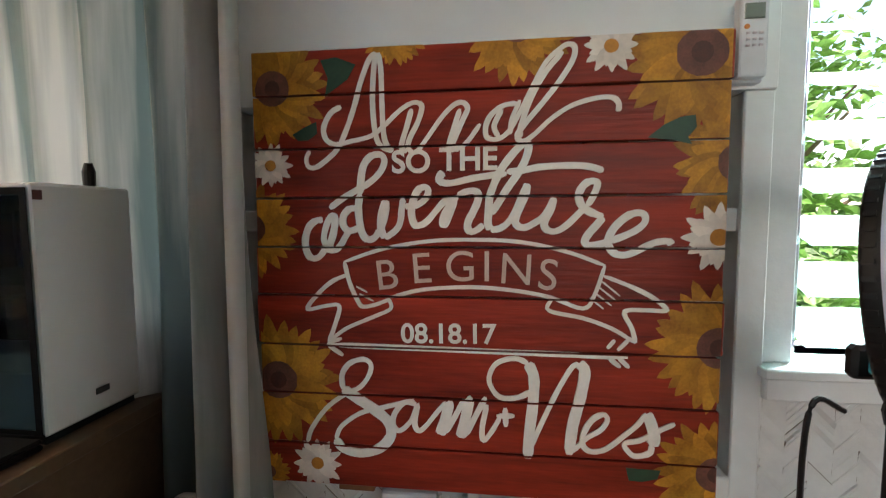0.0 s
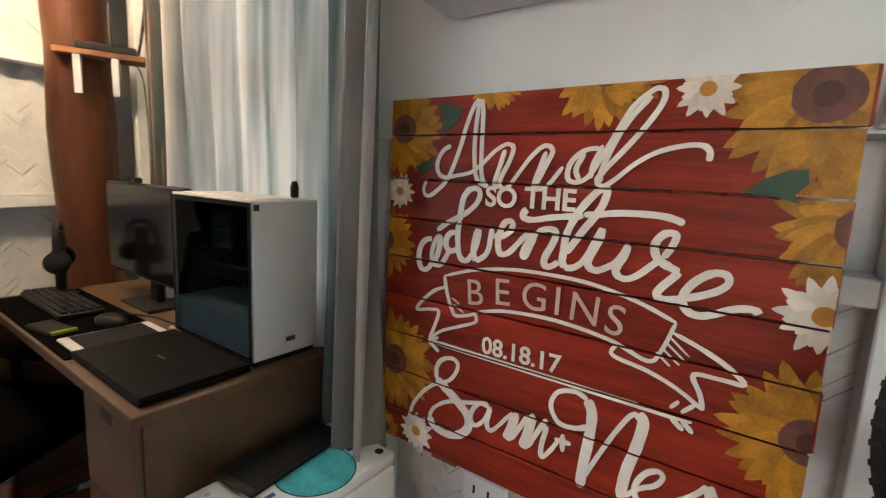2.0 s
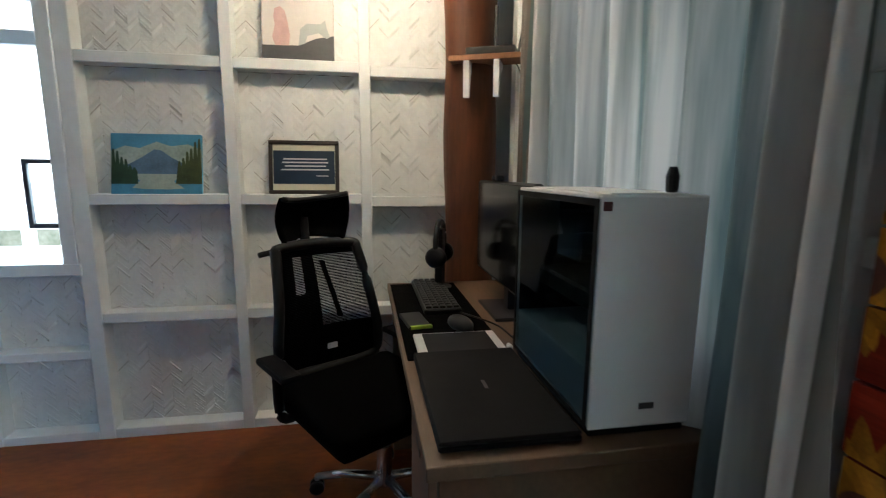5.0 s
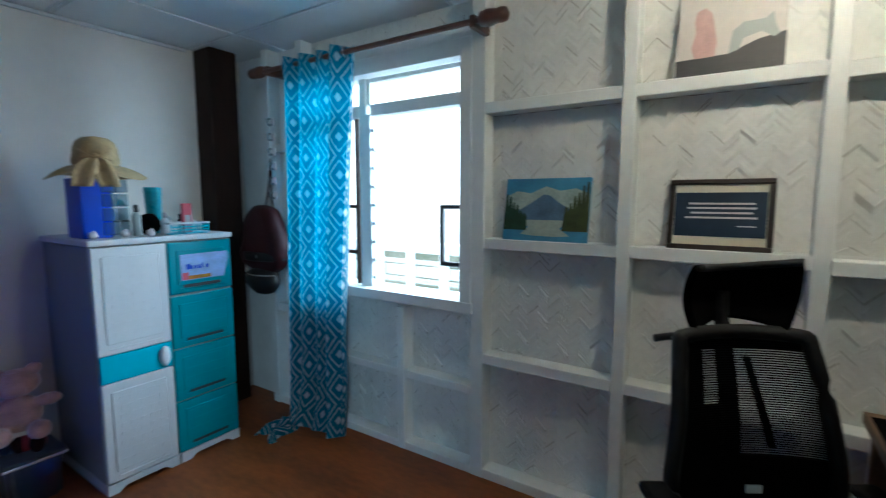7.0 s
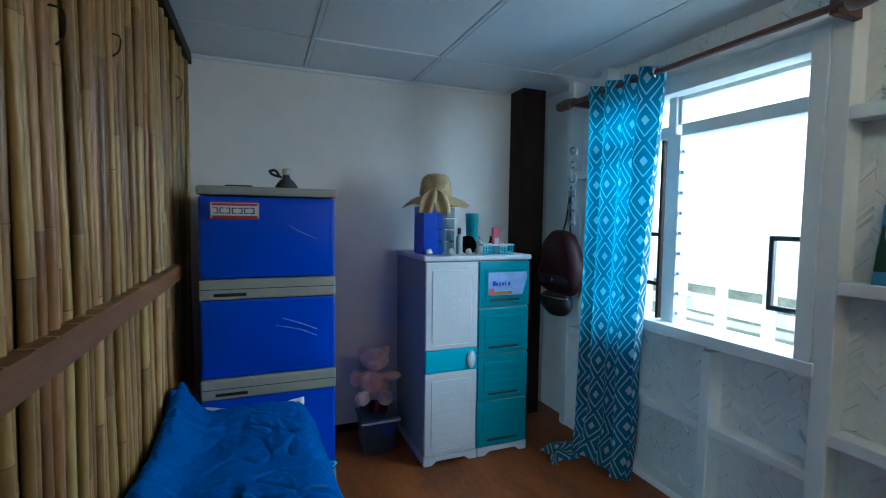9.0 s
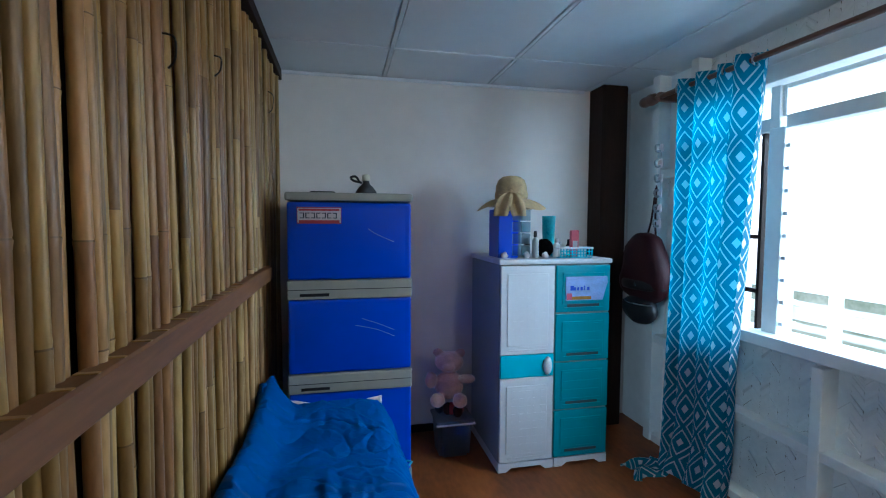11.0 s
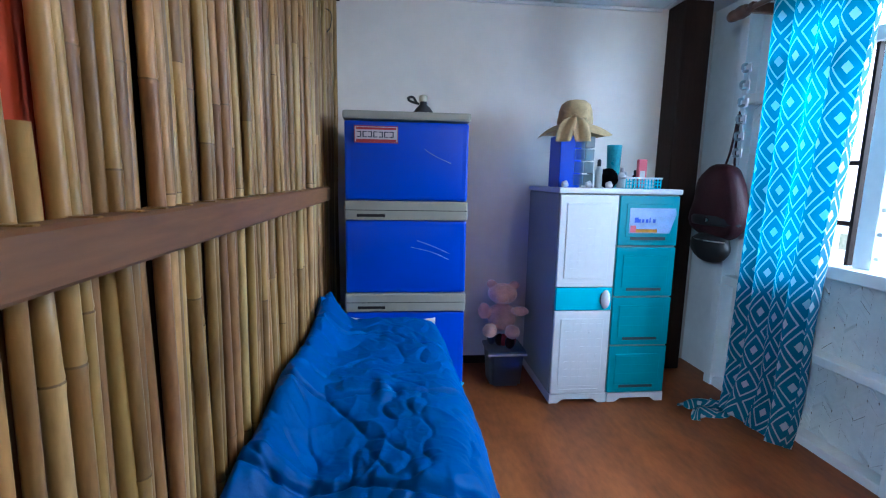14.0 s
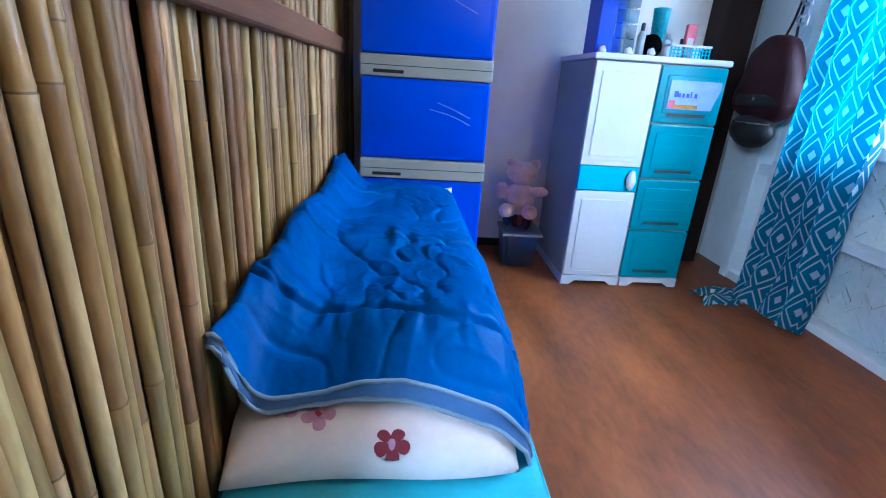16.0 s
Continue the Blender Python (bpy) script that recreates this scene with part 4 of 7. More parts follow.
for outline in (((14.0, 82.8), (16.9, 83.3), (20.8, 81.8), (19.2, 79.2), (16.7, 77.5), (14.8, 76.3), (15.4, 79.5)),
                ((8.1, 69.2), (10.7, 70.6), (12.9, 71.5), (13.0, 69.3), (11.2, 68.1), (9.2, 68.0)),
                ((73.2, 67.0), (76.0, 69.2), (78.6, 70.4), (81.0, 70.7), (81.3, 68.6), (79.9, 67.0), (80.6, 65.7), (77.4, 66.5)),
                ((71.0, 6.9), (73.3, 6.8), (77.1, 6.8), (76.6, 5.1), (73.8, 4.4), (71.6, 4.5))):
    bm = bmesh.new()
    on_sign(bm, [(u / 100, v / 100) for u, v in outline][::-1], 0, 0)
    part("painted_leaf", bm, LEAF_PAINT, sign)


def brush(text, width):
    """A painted stroke with a rounded, slightly uneven edge."""
    pts = spline([(float(q.split(",")[0]) / 100, float(q.split(",")[1]) / 100, 0) for q in text.split()], 5)
    bm = bmesh.new()
    left, right = [], []
    last = len(pts) - 1
    for i, p in enumerate(pts):
        d = (pts[min(i + 1, last)] - pts[max(i - 1, 0)]).normalized()
        nrm = Vector((-d.y, d.x, 0))
        w = width * (0.5 if i in (0, last) else 1.0) * (1 + 0.1 * noise.noise(p * 60)) * (1.12 if d.y < -0.4 else 0.95) / 2
        left.append(p + nrm * w)
        right.append(p - nrm * w)
    LAYER[0] += 1
    z = 0.0022 + 0.00002 * (LAYER[0] % 97)
    up = [[bm.verts.new(UPRIGHT @ Vector((q.x, q.y, zz + 0.000011 * i))) for i, q in enumerate(side)] for side in (left, right) for zz in (z, 0.0006)]
    for i in range(last):
        bm.faces.new((up[0][i], up[0][i + 1], up[2][i + 1], up[2][i]))
        bm.faces.new((up[1][i], up[1][i + 1], up[0][i + 1], up[0][i]))
        bm.faces.new((up[2][i], up[2][i + 1], up[3][i + 1], up[3][i]))
    bmesh.ops.recalc_face_normals(bm, faces=bm.faces[:])
    return bm


for key, w in (("first_word", 0.0088), ("third_line", 0.0125), ("banner", 0.0075), ("hatch", 0.0028), ("arrow", 0.0105), ("last_line", 0.0095), ("thick", 0.018)):
    for text in STROKES[key]:
        part("painted_stroke", part_at_joints(brush(text, w)), LETTER, sign)


def words(body, size, x, z, parent, material, y=-0.003, turn=0.0, deep=0.0006, thick=0.0):
    c = bpy.data.curves.new("lettering", "FONT")
    c.body, c.size, c.extrude, c.offset = body, size, deep, thick
    c.materials.append(material)
    o = new("lettering", c)
    o.parent = parent
    o.matrix_basis = pose(x, y, z) @ pose(0, 0, 0, 90, -turn, 0)
    return o


words("SO", 0.058, 0.275, 0.617, sign, LETTER, thick=0.0016)
words("THE", 0.058, 0.366, 0.620, sign, LETTER, thick=0.0016)
for ch, u, v, a in (("B", 0.242, 0.394, 6), ("E", 0.311, 0.408, 4), ("G", 0.374, 0.413, 1), ("I", 0.443, 0.414, 0), ("N", 0.474, 0.411, -3), ("S", 0.543, 0.402, -7)):
    words(ch, 0.082, u, v, sign, LETTER_THIN, turn=a)
words("08.18.17", 0.053, 0.289, 0.293, sign, LETTER, thick=0.001, turn=1.0)

# ---- air conditioner, its remote, outlets ----
ac = thing("air_conditioner", "white wall-mounted split air conditioner", "air conditioner", at=(0.065, 0.85, 1.658))
part("body", box(-0.40, 0.30, 0.0, 0.153, 0.0, 0.28, 0.022, seg=3), WHITE_PLASTIC, ac, smooth=False)
part("air_slot", box(-0.33, 0.23, -0.003, 0.03, 0.045, 0.06, 0.002), BLACK, ac)
part("flap", box(-0.33, 0.23, -0.006, 0.0, 0.014, 0.042, 0.002), WHITE_PLASTIC, ac)
for u in (-0.24, 0.0, 0.2):
    part("screw_cover", turned([(0.006, -0.004), (0.006, 0.002)], 10, m=Matrix.Translation((u, 0.06, 0))), CHARCOAL, ac)

remote = thing("remote_control", "white remote control in a wall holder", "remote control", at=(0.447, 0.97, 1.40))
remote.matrix_basis = remote.matrix_basis @ Matrix.Diagonal((0.86, 1.0, 0.86, 1.0))
part("holder", box(-0.033, 0.033, 0.008, 0.036, 0.0, 0.10, 0.004), WHITE_PLASTIC, remote)
part("case", box(-0.028, 0.028, -0.012, 0.012, 0.005, 0.165, 0.006, seg=2), WHITE_PLASTIC, remote)
part("display", box(-0.019, 0.019, -0.0145, -0.011, 0.118, 0.148, 0.001), mat("lcd", (0.16, 0.2, 0.17), 0.3), remote, "grey-green display")
bm = turned([(0.005, 0), (0.005, 0.003)], 12, m=pose(-0.014, -0.011, 0.103, 90, 0, 0))
part("power_button", bm, mat("orange_button", (0.6, 0.2, 0.03), 0.5), remote, "orange power button")
for r2 in range(3):
    for c2 in range(3):
        part("button", box(-0.015 + c2 * 0.012, -0.007 + c2 * 0.012, -0.0145, -0.011, 0.064 + r2 * 0.012, 0.069 + r2 * 0.012, 0.001), STICKER, remote)

for x, w, name in ((-0.17, 0.12, "wall_outlet"), (0.02, 0.09, "wall_outlet"), (0.2, 0.16, "junction_box")):
    o = thing(name, "white plastic electric box on the wall", "outlet", at=(x, 0.985, 0.55))
    part("cover", box(-w / 2, w / 2, 0.0, 0.021, -0.035, 0.04, 0.004), WHITE_PLASTIC, o)
    for k in range(2):
        part("socket_slot", box(-0.03 + k * 0.04, -0.024 + k * 0.04, -0.002, 0.001, -0.008, 0.012), BLACK, o)

# ---- ring light on its stand ----
ring = thing("ring_light", "round white ring light with phone clamp on a black stand", "ring light", at=(0.553, 0.75, 0.0))
m = pose(0, 0, 1.08, 0, 0, 43) @ pose(0, 0, 0, 84, 0, 0)
prof = [(0.122, 0.0), (0.125, 0.012), (0.148, 0.018), (0.171, 0.012), (0.1745, 0.0)]
bm = turned(prof, 48, m=m, closed=False)
part("diffuser", bm, RING_WHITE, ring, "milky white diffuser", True)
bm = turned([(0.121, 0.002), (0.119, -0.01), (0.126, -0.016), (0.173, -0.016), (0.179, -0.01), (0.1775, 0.004)], 48, m=m, closed=False)
part("housing", bm, BLACK, ring, smooth=True)
bm = bmesh.new()
for k in range(60):
    a = 2 * math.pi * k / 60
    box(-0.0016, 0.0016, -0.003, 0.003, -0.012, 0.0, 0, bm)
    bmesh.ops.transform(bm, matrix=m @ Matrix.Rotation(a, 4, "Z") @ Matrix.Translation((0.1785, 0, 0)), verts=bm.verts[-8:])
part("cooling_ribs", bm, BLACK, ring)
part("pole", tube([(0, 0.01, 0.895), (0, 0.012, 0.4), (0, 0.012, 0.12)], 0.011, 10), BLACK, ring)
part("hinge", turned([(0.014, -0.02), (0.018, 0.0), (0.014, 0.02)], 12, m=Matrix.Translation((0, 0.008, 0.90))), BLACK, ring)
part("clamp_arm", tube([(0, 0.005, 0.90), (-0.01, -0.012, 0.95), (0.0, -0.012, 1.0)], 0.006, 8), BLACK, ring)
bm = box(-0.085, 0.06, -0.03, -0.008, 0.955, 1.0, 0.006)
part("phone_clamp", bm, BLACK, ring)
part("clamp_pad", box(-0.07, 0.045, -0.036, -0.03, 0.965, 0.985, 0.003), TEAL_PLASTIC, ring)
for k in range(3):
    a = radians(90 + 120 * k)
    part("leg", tube([(0, 0.012, 0.32), (0.3 * math.cos(a), 0.012 + 0.17 * math.sin(a), 0.012)], 0.008, 8), BLACK, ring)
part("cable", tube(spline([(-0.12, -0.07, 0.93), (-0.16, -0.08, 0.945), (-0.17, -0.08, 0.87), (-0.15, -0.05, 0.7), (-0.13, -0.02, 0.5), (-0.1, 0, 0.02)]), 0.0035, 6), BLACK, ring)

# ---- printer on its box ----
crate = thing("wooden_crate", "brown wooden box used as a stand", "crate", at=(-0.51, 0.70, 0.0))
for x0, x1, y0, y1, z0, z1 in ((-0.14, 0.14, -0.22, 0.22, 0.40, 0.425), (-0.14, -0.12, -0.22, 0.22, 0.0, 0.40), (0.12, 0.14, -0.22, 0.22, 0.0, 0.40), (-0.12, 0.12, -0.22, -0.20, 0.0, 0.40), (-0.12, 0.12, 0.20, 0.22, 0.0, 0.40)):
    part("board", box(x0, x1, y0, y1, z0, z1, 0.003), RAIL_WOOD, crate)
folder = thing("red_folder", "thick red folder under the printer", "folder", at=(-0.50, 0.70, 0.425))
part("cover", box(-0.13, 0.14, -0.2, 0.2, 0.0, 0.032, 0.003), RED_BOX, folder)
printer = thing("printer", "white flatbed inkjet printer", "printer", at=(-0.51, 0.705, 0.457))
part("body", box(-0.125, 0.125, -0.21, 0.21, 0.0, 0.118, 0.02, seg=3), PRINTER_WHITE, printer)
part("scanner_lid", box(-0.122, 0.12, -0.12, 0.208, 0.121, 0.152, 0.012, seg=2), PRINTER_WHITE, printer)
part("control_panel", box(-0.12, 0.12, -0.208, -0.124, 0.119, 0.148, 0.01, seg=2), PRINTER_WHITE, printer)
part("display", box(0.055, 0.08, -0.155, -0.135, 0.148, 0.1505, 0.0008), BLACK, printer, "small black display")
for k in range(5):
    part("button", turned([(0.006, 0.146), (0.006, 0.1505), (0.004, 0.1515)], 10, m=Matrix.Translation((-0.085 + 0.027 * k, -0.168, 0))), GREY_PLASTIC, printer)
part("maker_badge", turned([(0.011, 0.15), (0.011, 0.1535)], 16, m=Matrix.Translation((0.088, 0.18, 0))), BLACK, printer, "round dark badge")
part("paper_slot", box(0.1245, 0.1265, -0.15, 0.15, 0.02, 0.05, 0.001), BLACK, printer)
disc = thing("printed_disc", "round print with turquoise marbled picture", "print", at=(-0.485, 0.735, 0.6092))
part("face", turned([(0.092, 0.0), (0.092, 0.0012)], 40), AQUA_PRINT, disc)
part("rim", turned([(0.0955, 0.0), (0.0955, 0.0006)], 40), CHARCOAL, disc)
for y0 in (-0.165, 0.10):
    part("tape", box(-0.006, 0.006, y0, y0 + 0.055, 0.0, 0.0012), BLUE_TAPE, disc, "blue tape")
slate = thing("drawing_slate", "flat black tablet lying on the printer", "tablet", at=(-0.578, 0.725, 0.611), rz=6)
part("body", box(-0.068, 0.06, -0.15, 0.15, 0.0, 0.009, 0.004, seg=2), BLACK, slate)
part("screen", box(-0.056, 0.048, -0.13, 0.13, 0.0087, 0.0097), SCREEN, slate)

# ---- desk with drawers and what stands on it ----
DZ = 0.782
desk = thing("desk", "brown wood-grain desk with drawer pedestal", "desk", at=(0, 0, 0))
part("top", box(-2.0, -0.70, 0.44, 0.985, DZ - 0.028, DZ, 0.002), DESK_WOOD, desk)
part("pedestal", box(-1.0, -0.708, 0.462, 0.975, 0.02, DZ - 0.03, 0.002), DESK_WOOD, desk)
part("end_panel", box(-1.995, -1.975, 0.46, 0.96, 0.0, DZ - 0.03, 0.002), DESK_WOOD, desk)
part("back_panel", box(-1.975, -1.0, 0.94, 0.955, 0.35, DZ - 0.03, 0.001), DESK_WOOD, desk)
part("plinth", box(-0.99, -0.72, 0.48, 0.96, 0.0, 0.02), DARK_WOOD, desk)
for z0, z1 in ((0.035, 0.27), (0.278, 0.51), (0.518, 0.748)):
    d = part("drawer_front", box(-0.995, -0.712, 0.445, 0.461, z0, z1, 0.002), DESK_WOOD, desk)
    part("finger_notch", box(-0.885, -0.825, 0.4435, 0.446, z1 - 0.03, z1 - 0.002, 0.0005), BLACK, d)
pc = thing("computer_tower", "white computer tower with a dark glass side", "computer", at=(-0.738, 0.737, DZ))
part("end_panel", box(-0.012, 0.0, 0.002, 0.207, 0.016, 0.443, 0.004), CASE_WHITE, pc)
part("rear_panel", box(-0.42, -0.412, 0.004, 0.207, 0.016, 0.443, 0.002), CASE_WHITE, pc)
part("inner_lining", box(-0.4105, -0.408, 0.008, 0.19, 0.1255, 0.434), BLACK, pc)
part("inner_lining", box(-0.016, -0.0135, 0.008, 0.19, 0.1255, 0.434), BLACK, pc)
part("inner_lining", box(-0.4075, -0.0165, 0.008, 0.19, 0.4315, 0.4345), BLACK, pc)
part("top_panel", box(-0.4115, -0.0125, 0.003, 0.207, 0.435, 0.443, 0.002), CASE_WHITE, pc)
part("bottom_panel", box(-0.4115, -0.0125, 0.004, 0.207, 0.016, 0.024, 0.001), CASE_WHITE, pc)
part("board_tray", box(-0.4115, -0.0125, 0.192, 0.206, 0.0245, 0.4345), BLACK, pc)
part("power_shroud", box(-0.411, -0.013, 0.007, 0.191, 0.0245, 0.125, 0.003), SHROUD, pc, "grey power supply cover")
part("graphics_card", box(-0.40, -0.12, 0.055, 0.18, 0.2, 0.245, 0.006), BLACK, pc)
part("cooler", box(-0.33, -0.21, 0.07, 0.185, 0.285, 0.395, 0.006), CHARCOAL, pc)
part("memory_stick", box(-0.19, -0.183, 0.13, 0.19, 0.29, 0.40, 0.001), CHARCOAL, pc)
part("memory_stick", box(-0.176, -0.169, 0.13, 0.19, 0.29, 0.40, 0.001), CHARCOAL, pc)
for z in (0.19, 0.315):
    part("front_fan", turned([(0.055, -0.012), (0.058, 0.0), (0.055, 0.012)], 24, m=pose(-0.03, 0.104, z, 0, 90, 0)), CHARCOAL, pc)
part("glass_rim", box(-0.419, -0.002, -0.0005, 0.0018, 0.017, 0.022), BLACK, pc)
part("glass_side", box(-0.418, -0.003, -0.001, 0.0035, 0.022, 0.436, 0), TINTED, pc, "dark tempered glass side panel")
for x0, x1, z0, z1 in ((-0.418, -0.003, 0.424, 0.436), (-0.418, -0.003, 0.022, 0.03), (-0.418, -0.408, 0.03, 0.424), (-0.015, -0.003, 0.03, 0.424)):
    part("glass_border", box(x0, x1, -0.0022, -0.0012, z0, z1), BLACK_MATTE, pc)
part("base", box(-0.41, -0.01, 0.01, 0.2, 0.0, 0.016), BLACK, pc)
part("top_filter", box(-0.4, -0.02, 0.03, 0.18, 0.4425, 0.4455, 0.001), CASE_WHITE, pc)
part("corner_sticker", box(-0.0006, 0.0012, 0.006, 0.022, 0.416, 0.432), mat("maroon", (0.08, 0.015, 0.015), 0.4), pc, "small dark red sticker")
part("badge", box(-0.0006, 0.0014, 0.10, 0.13, 0.052, 0.064, 0.0005), CHARCOAL, pc)
part("aerial", turned([(0.007, 0.443), (0.011, 0.45), (0.012, 0.475), (0.007, 0.492)], 12, m=Matrix.Translation((-0.05, 0.165, 0))), BLACK, pc)
monitor = thing("monitor", "large black desktop monitor, switched off", "monitor", at=(-1.53, 0.80, DZ))
part("housing", box(-0.312, 0.312, 0.002, 0.03, 0.10, 0.45, 0.006), BLACK, monitor)
part("screen", box(-0.304, 0.304, -0.001, 0.003, 0.112, 0.442, 0.001), MONITOR_GLASS, monitor)
part("neck", box(-0.03, 0.03, 0.03, 0.06, 0.01, 0.26, 0.006), BLACK, monitor)
part("foot", box(-0.12, 0.12, -0.04, 0.12, 0.0, 0.012, 0.004), BLACK, monitor)
webcam = thing("webcam", "small black webcam on the monitor", "webcam", at=(-1.60, 0.812, DZ + 0.45))
part("body", box(-0.035, 0.035, -0.016, 0.014, 0.0, 0.02, 0.007, seg=2), BLACK, webcam)
part("lens", turned([(0.008, 0), (0.008, 0.004)], 12, m=pose(0, -0.016, 0.011, 90, 0, 0)), SCREEN, webcam)
deskmat = thing("desk_mat", "long black cloth desk mat", "desk mat", at=(-1.62, 0.585, DZ))
part("cloth", box(-0.34, 0.48, -0.135, 0.14, 0.0, 0.004, 0.001), BLACK_MESH, deskmat)
kb = thing("keyboard", "black full-size keyboard on the mat", "keyboard", at=(-1.73, 0.605, DZ + 0.004))
part("body", box(-0.22, 0.22, -0.065, 0.065, 0.0, 0.018, 0.004), BLACK, kb)
key0 = None
for r2 in range(5):
    for c2 in range(14):
        mm = Matrix.Translation((-0.2 + c2 * 0.0305, -0.048 + r2 * 0.024, 0.018))
        if key0 is None:
            key0 = part("key", box(-0.0125, 0.0125, -0.0095, 0.0095, 0.0, 0.008, 0.002), BLACK, kb)
            key0.matrix_basis = mm
        else:
            share("key", key0, mm, kb)
phone = thing("phone", "black phone with a yellow-green edge", "phone", at=(-1.44, 0.50, DZ + 0.004), rz=8)
part("body", box(-0.075, 0.075, -0.036, 0.036, 0.0, 0.011, 0.004), BLACK, phone)
part("glow_edge", box(0.064, 0.0765, -0.03, 0.037, 0.002, 0.0118, 0.001), GREEN_LED, phone)
mouse = thing("computer_mouse", "rounded black computer mouse on mat", "mouse", at=(-1.37, 0.635, DZ + 0.004), rz=20)
bm = ellipsoid(0, 0, 0.012, 0.058, 0.032, 0.026, seg=18)
for v in bm.verts:
    v.co.z = max(v.co.z, 0.0)
part("shell", bm, BLACK, mouse, smooth=True)
tab = thing("tablet", "black-screened tablet with white bezel", "tablet", at=(-1.235, 0.603, DZ), rz=0)
part("body", box(-0.086, 0.086, -0.122, 0.122, 0.0, 0.008, 0.003), WHITE_PLASTIC, tab)
part("screen", box(-0.078, 0.086, -0.096, 0.096, 0.0078, 0.0088), SCREEN, tab)
laptop = thing("laptop", "closed black laptop on the desk edge", "laptop", at=(-0.94, 0.60, DZ), rz=0)
part("base", box(-0.205, 0.21, -0.135, 0.128, 0.002, 0.013, 0.004), BLACK_MATTE, laptop)
part("lid", box(-0.205, 0.21, -0.135, 0.128, 0.0135, 0.022, 0.004), BLACK_MATTE, laptop)
part("badge", box(-0.02, 0.02, -0.004, 0.004, 0.0218, 0.0226), CHARCOAL, laptop)
hs = thing("headset_stand", "black headset hanging on a stand", "headset", at=(-1.90, 0.655, DZ), rz=-22)
part("stand_foot", turned([(0.05, 0), (0.05, 0.008), (0.02, 0.014)], 20), BLACK, hs)
part("stand_pole", box(-0.03, 0.03, -0.016, 0.016, 0.008, 0.25, 0.006, seg=2), BLACK, hs)
part("headband", tube(spline([(-0.075, 0, 0.15), (-0.078, 0, 0.21), (-0.05, 0, 0.265), (0, 0, 0.28), (0.05, 0, 0.265), (0.078, 0, 0.21), (0.075, 0, 0.15)]), 0.011, 8), BLACK, hs, smooth=True)
for s in (-1, 1):
    cup = part("ear_cup", turned([(0.03, -0.02), (0.042, -0.012), (0.042, 0.012), (0.03, 0.02)], 18, m=pose(s * 0.072, 0, 0.14, 0, 90, 0)), BLACK, hs, smooth=True)
    part("ear_pad", turned([(0.02, -0.006), (0.036, 0.0), (0.02, 0.006)], 18, m=pose(s * 0.05, 0, 0.14, 0, 90, 0)), BLACK_MESH, cup)
# cables on the desk
cable = thing("desk_cables", "black and white cables lying on the desk", "cable", at=(0, 0, 0))
part("black_cable", tube(spline([(-1.5, 0.66, DZ + 0.012), (-1.38, 0.75, DZ + 0.005), (-1.25, 0.77, DZ + 0.005), (-1.16, 0.80, DZ + 0.005)]), 0.003, 6), BLACK, cable)
part("white_cable", tube(spline([(-1.2, 0.74, DZ + 0.004), (-1.15, 0.727, DZ + 0.004), (-1.0, 0.731, DZ + 0.004)]), 0.0025, 6), WHITE_PLASTIC, cable)
plug = thing("white_plug", "small white plug on the desk edge", "plug", at=(-1.155, 0.728, DZ))
part("body", box(-0.012, 0.012, -0.009, 0.003, 0.0, 0.026, 0.003), WHITE_PLASTIC, plug)

# router shelf on the round post
A, B = Vector((-2.0, 0.70, 1.715)), Vector((-1.872, 0.975, 1.715))
rshelf = thing("wall_shelf", "small wooden shelf on white brackets", "shelf", at=A, rz=math.degrees(math.atan2(B.y - A.y, B.x - A.x)))
part("board", box(0.0, 0.303, 0.0, 0.12, 0.0, 0.022, 0.002), SHELF_WOOD, rshelf)
for u in (0.075, 0.2):
    bm = slab([(0.0, 0.0), (0.1, 0.0), (0.1, -0.02), (0.04, -0.05), (0.022, -0.145), (0.008, -0.145)], -0.012, 0.012)
    bmesh.ops.transform(bm, matrix=Matrix.Translation((u, 0.002, 0.0)) @ Matrix(((0, 0, 1, 0), (1, 0, 0, 0), (0, 1, 0, 0), (0, 0, 0, 1))), verts=bm.verts)
    part("bracket", bm, WHITE_PLASTIC, rshelf, "white metal bracket")
router = thing("wifi_router", "black router with three aerials", "router", at=A + Vector((0, 0, 0.022)), rz=math.degrees(math.atan2(B.y - A.y, B.x - A.x)))
part("body", box(0.07, 0.275, 0.008, 0.10, 0.0, 0.032, 0.008, seg=2), BLACK, router)
for u, lean in ((0.075, -0.02), (0.18, 0.0), (0.275, 0.03)):
    part("aerial", tube([(u, 0.095, 0.02), (u + lean * 0.4, 0.10, 0.08), (u + lean, 0.10, 0.21)], 0.006, 8), BLACK, router)
part("cable", tube(spline([(0.25, 0.1, 0.01), (0.29, 0.13, -0.1), (0.30, 0.14, -0.5), (0.28, 0.12, -0.9)]), 0.003, 6), BLACK, router)

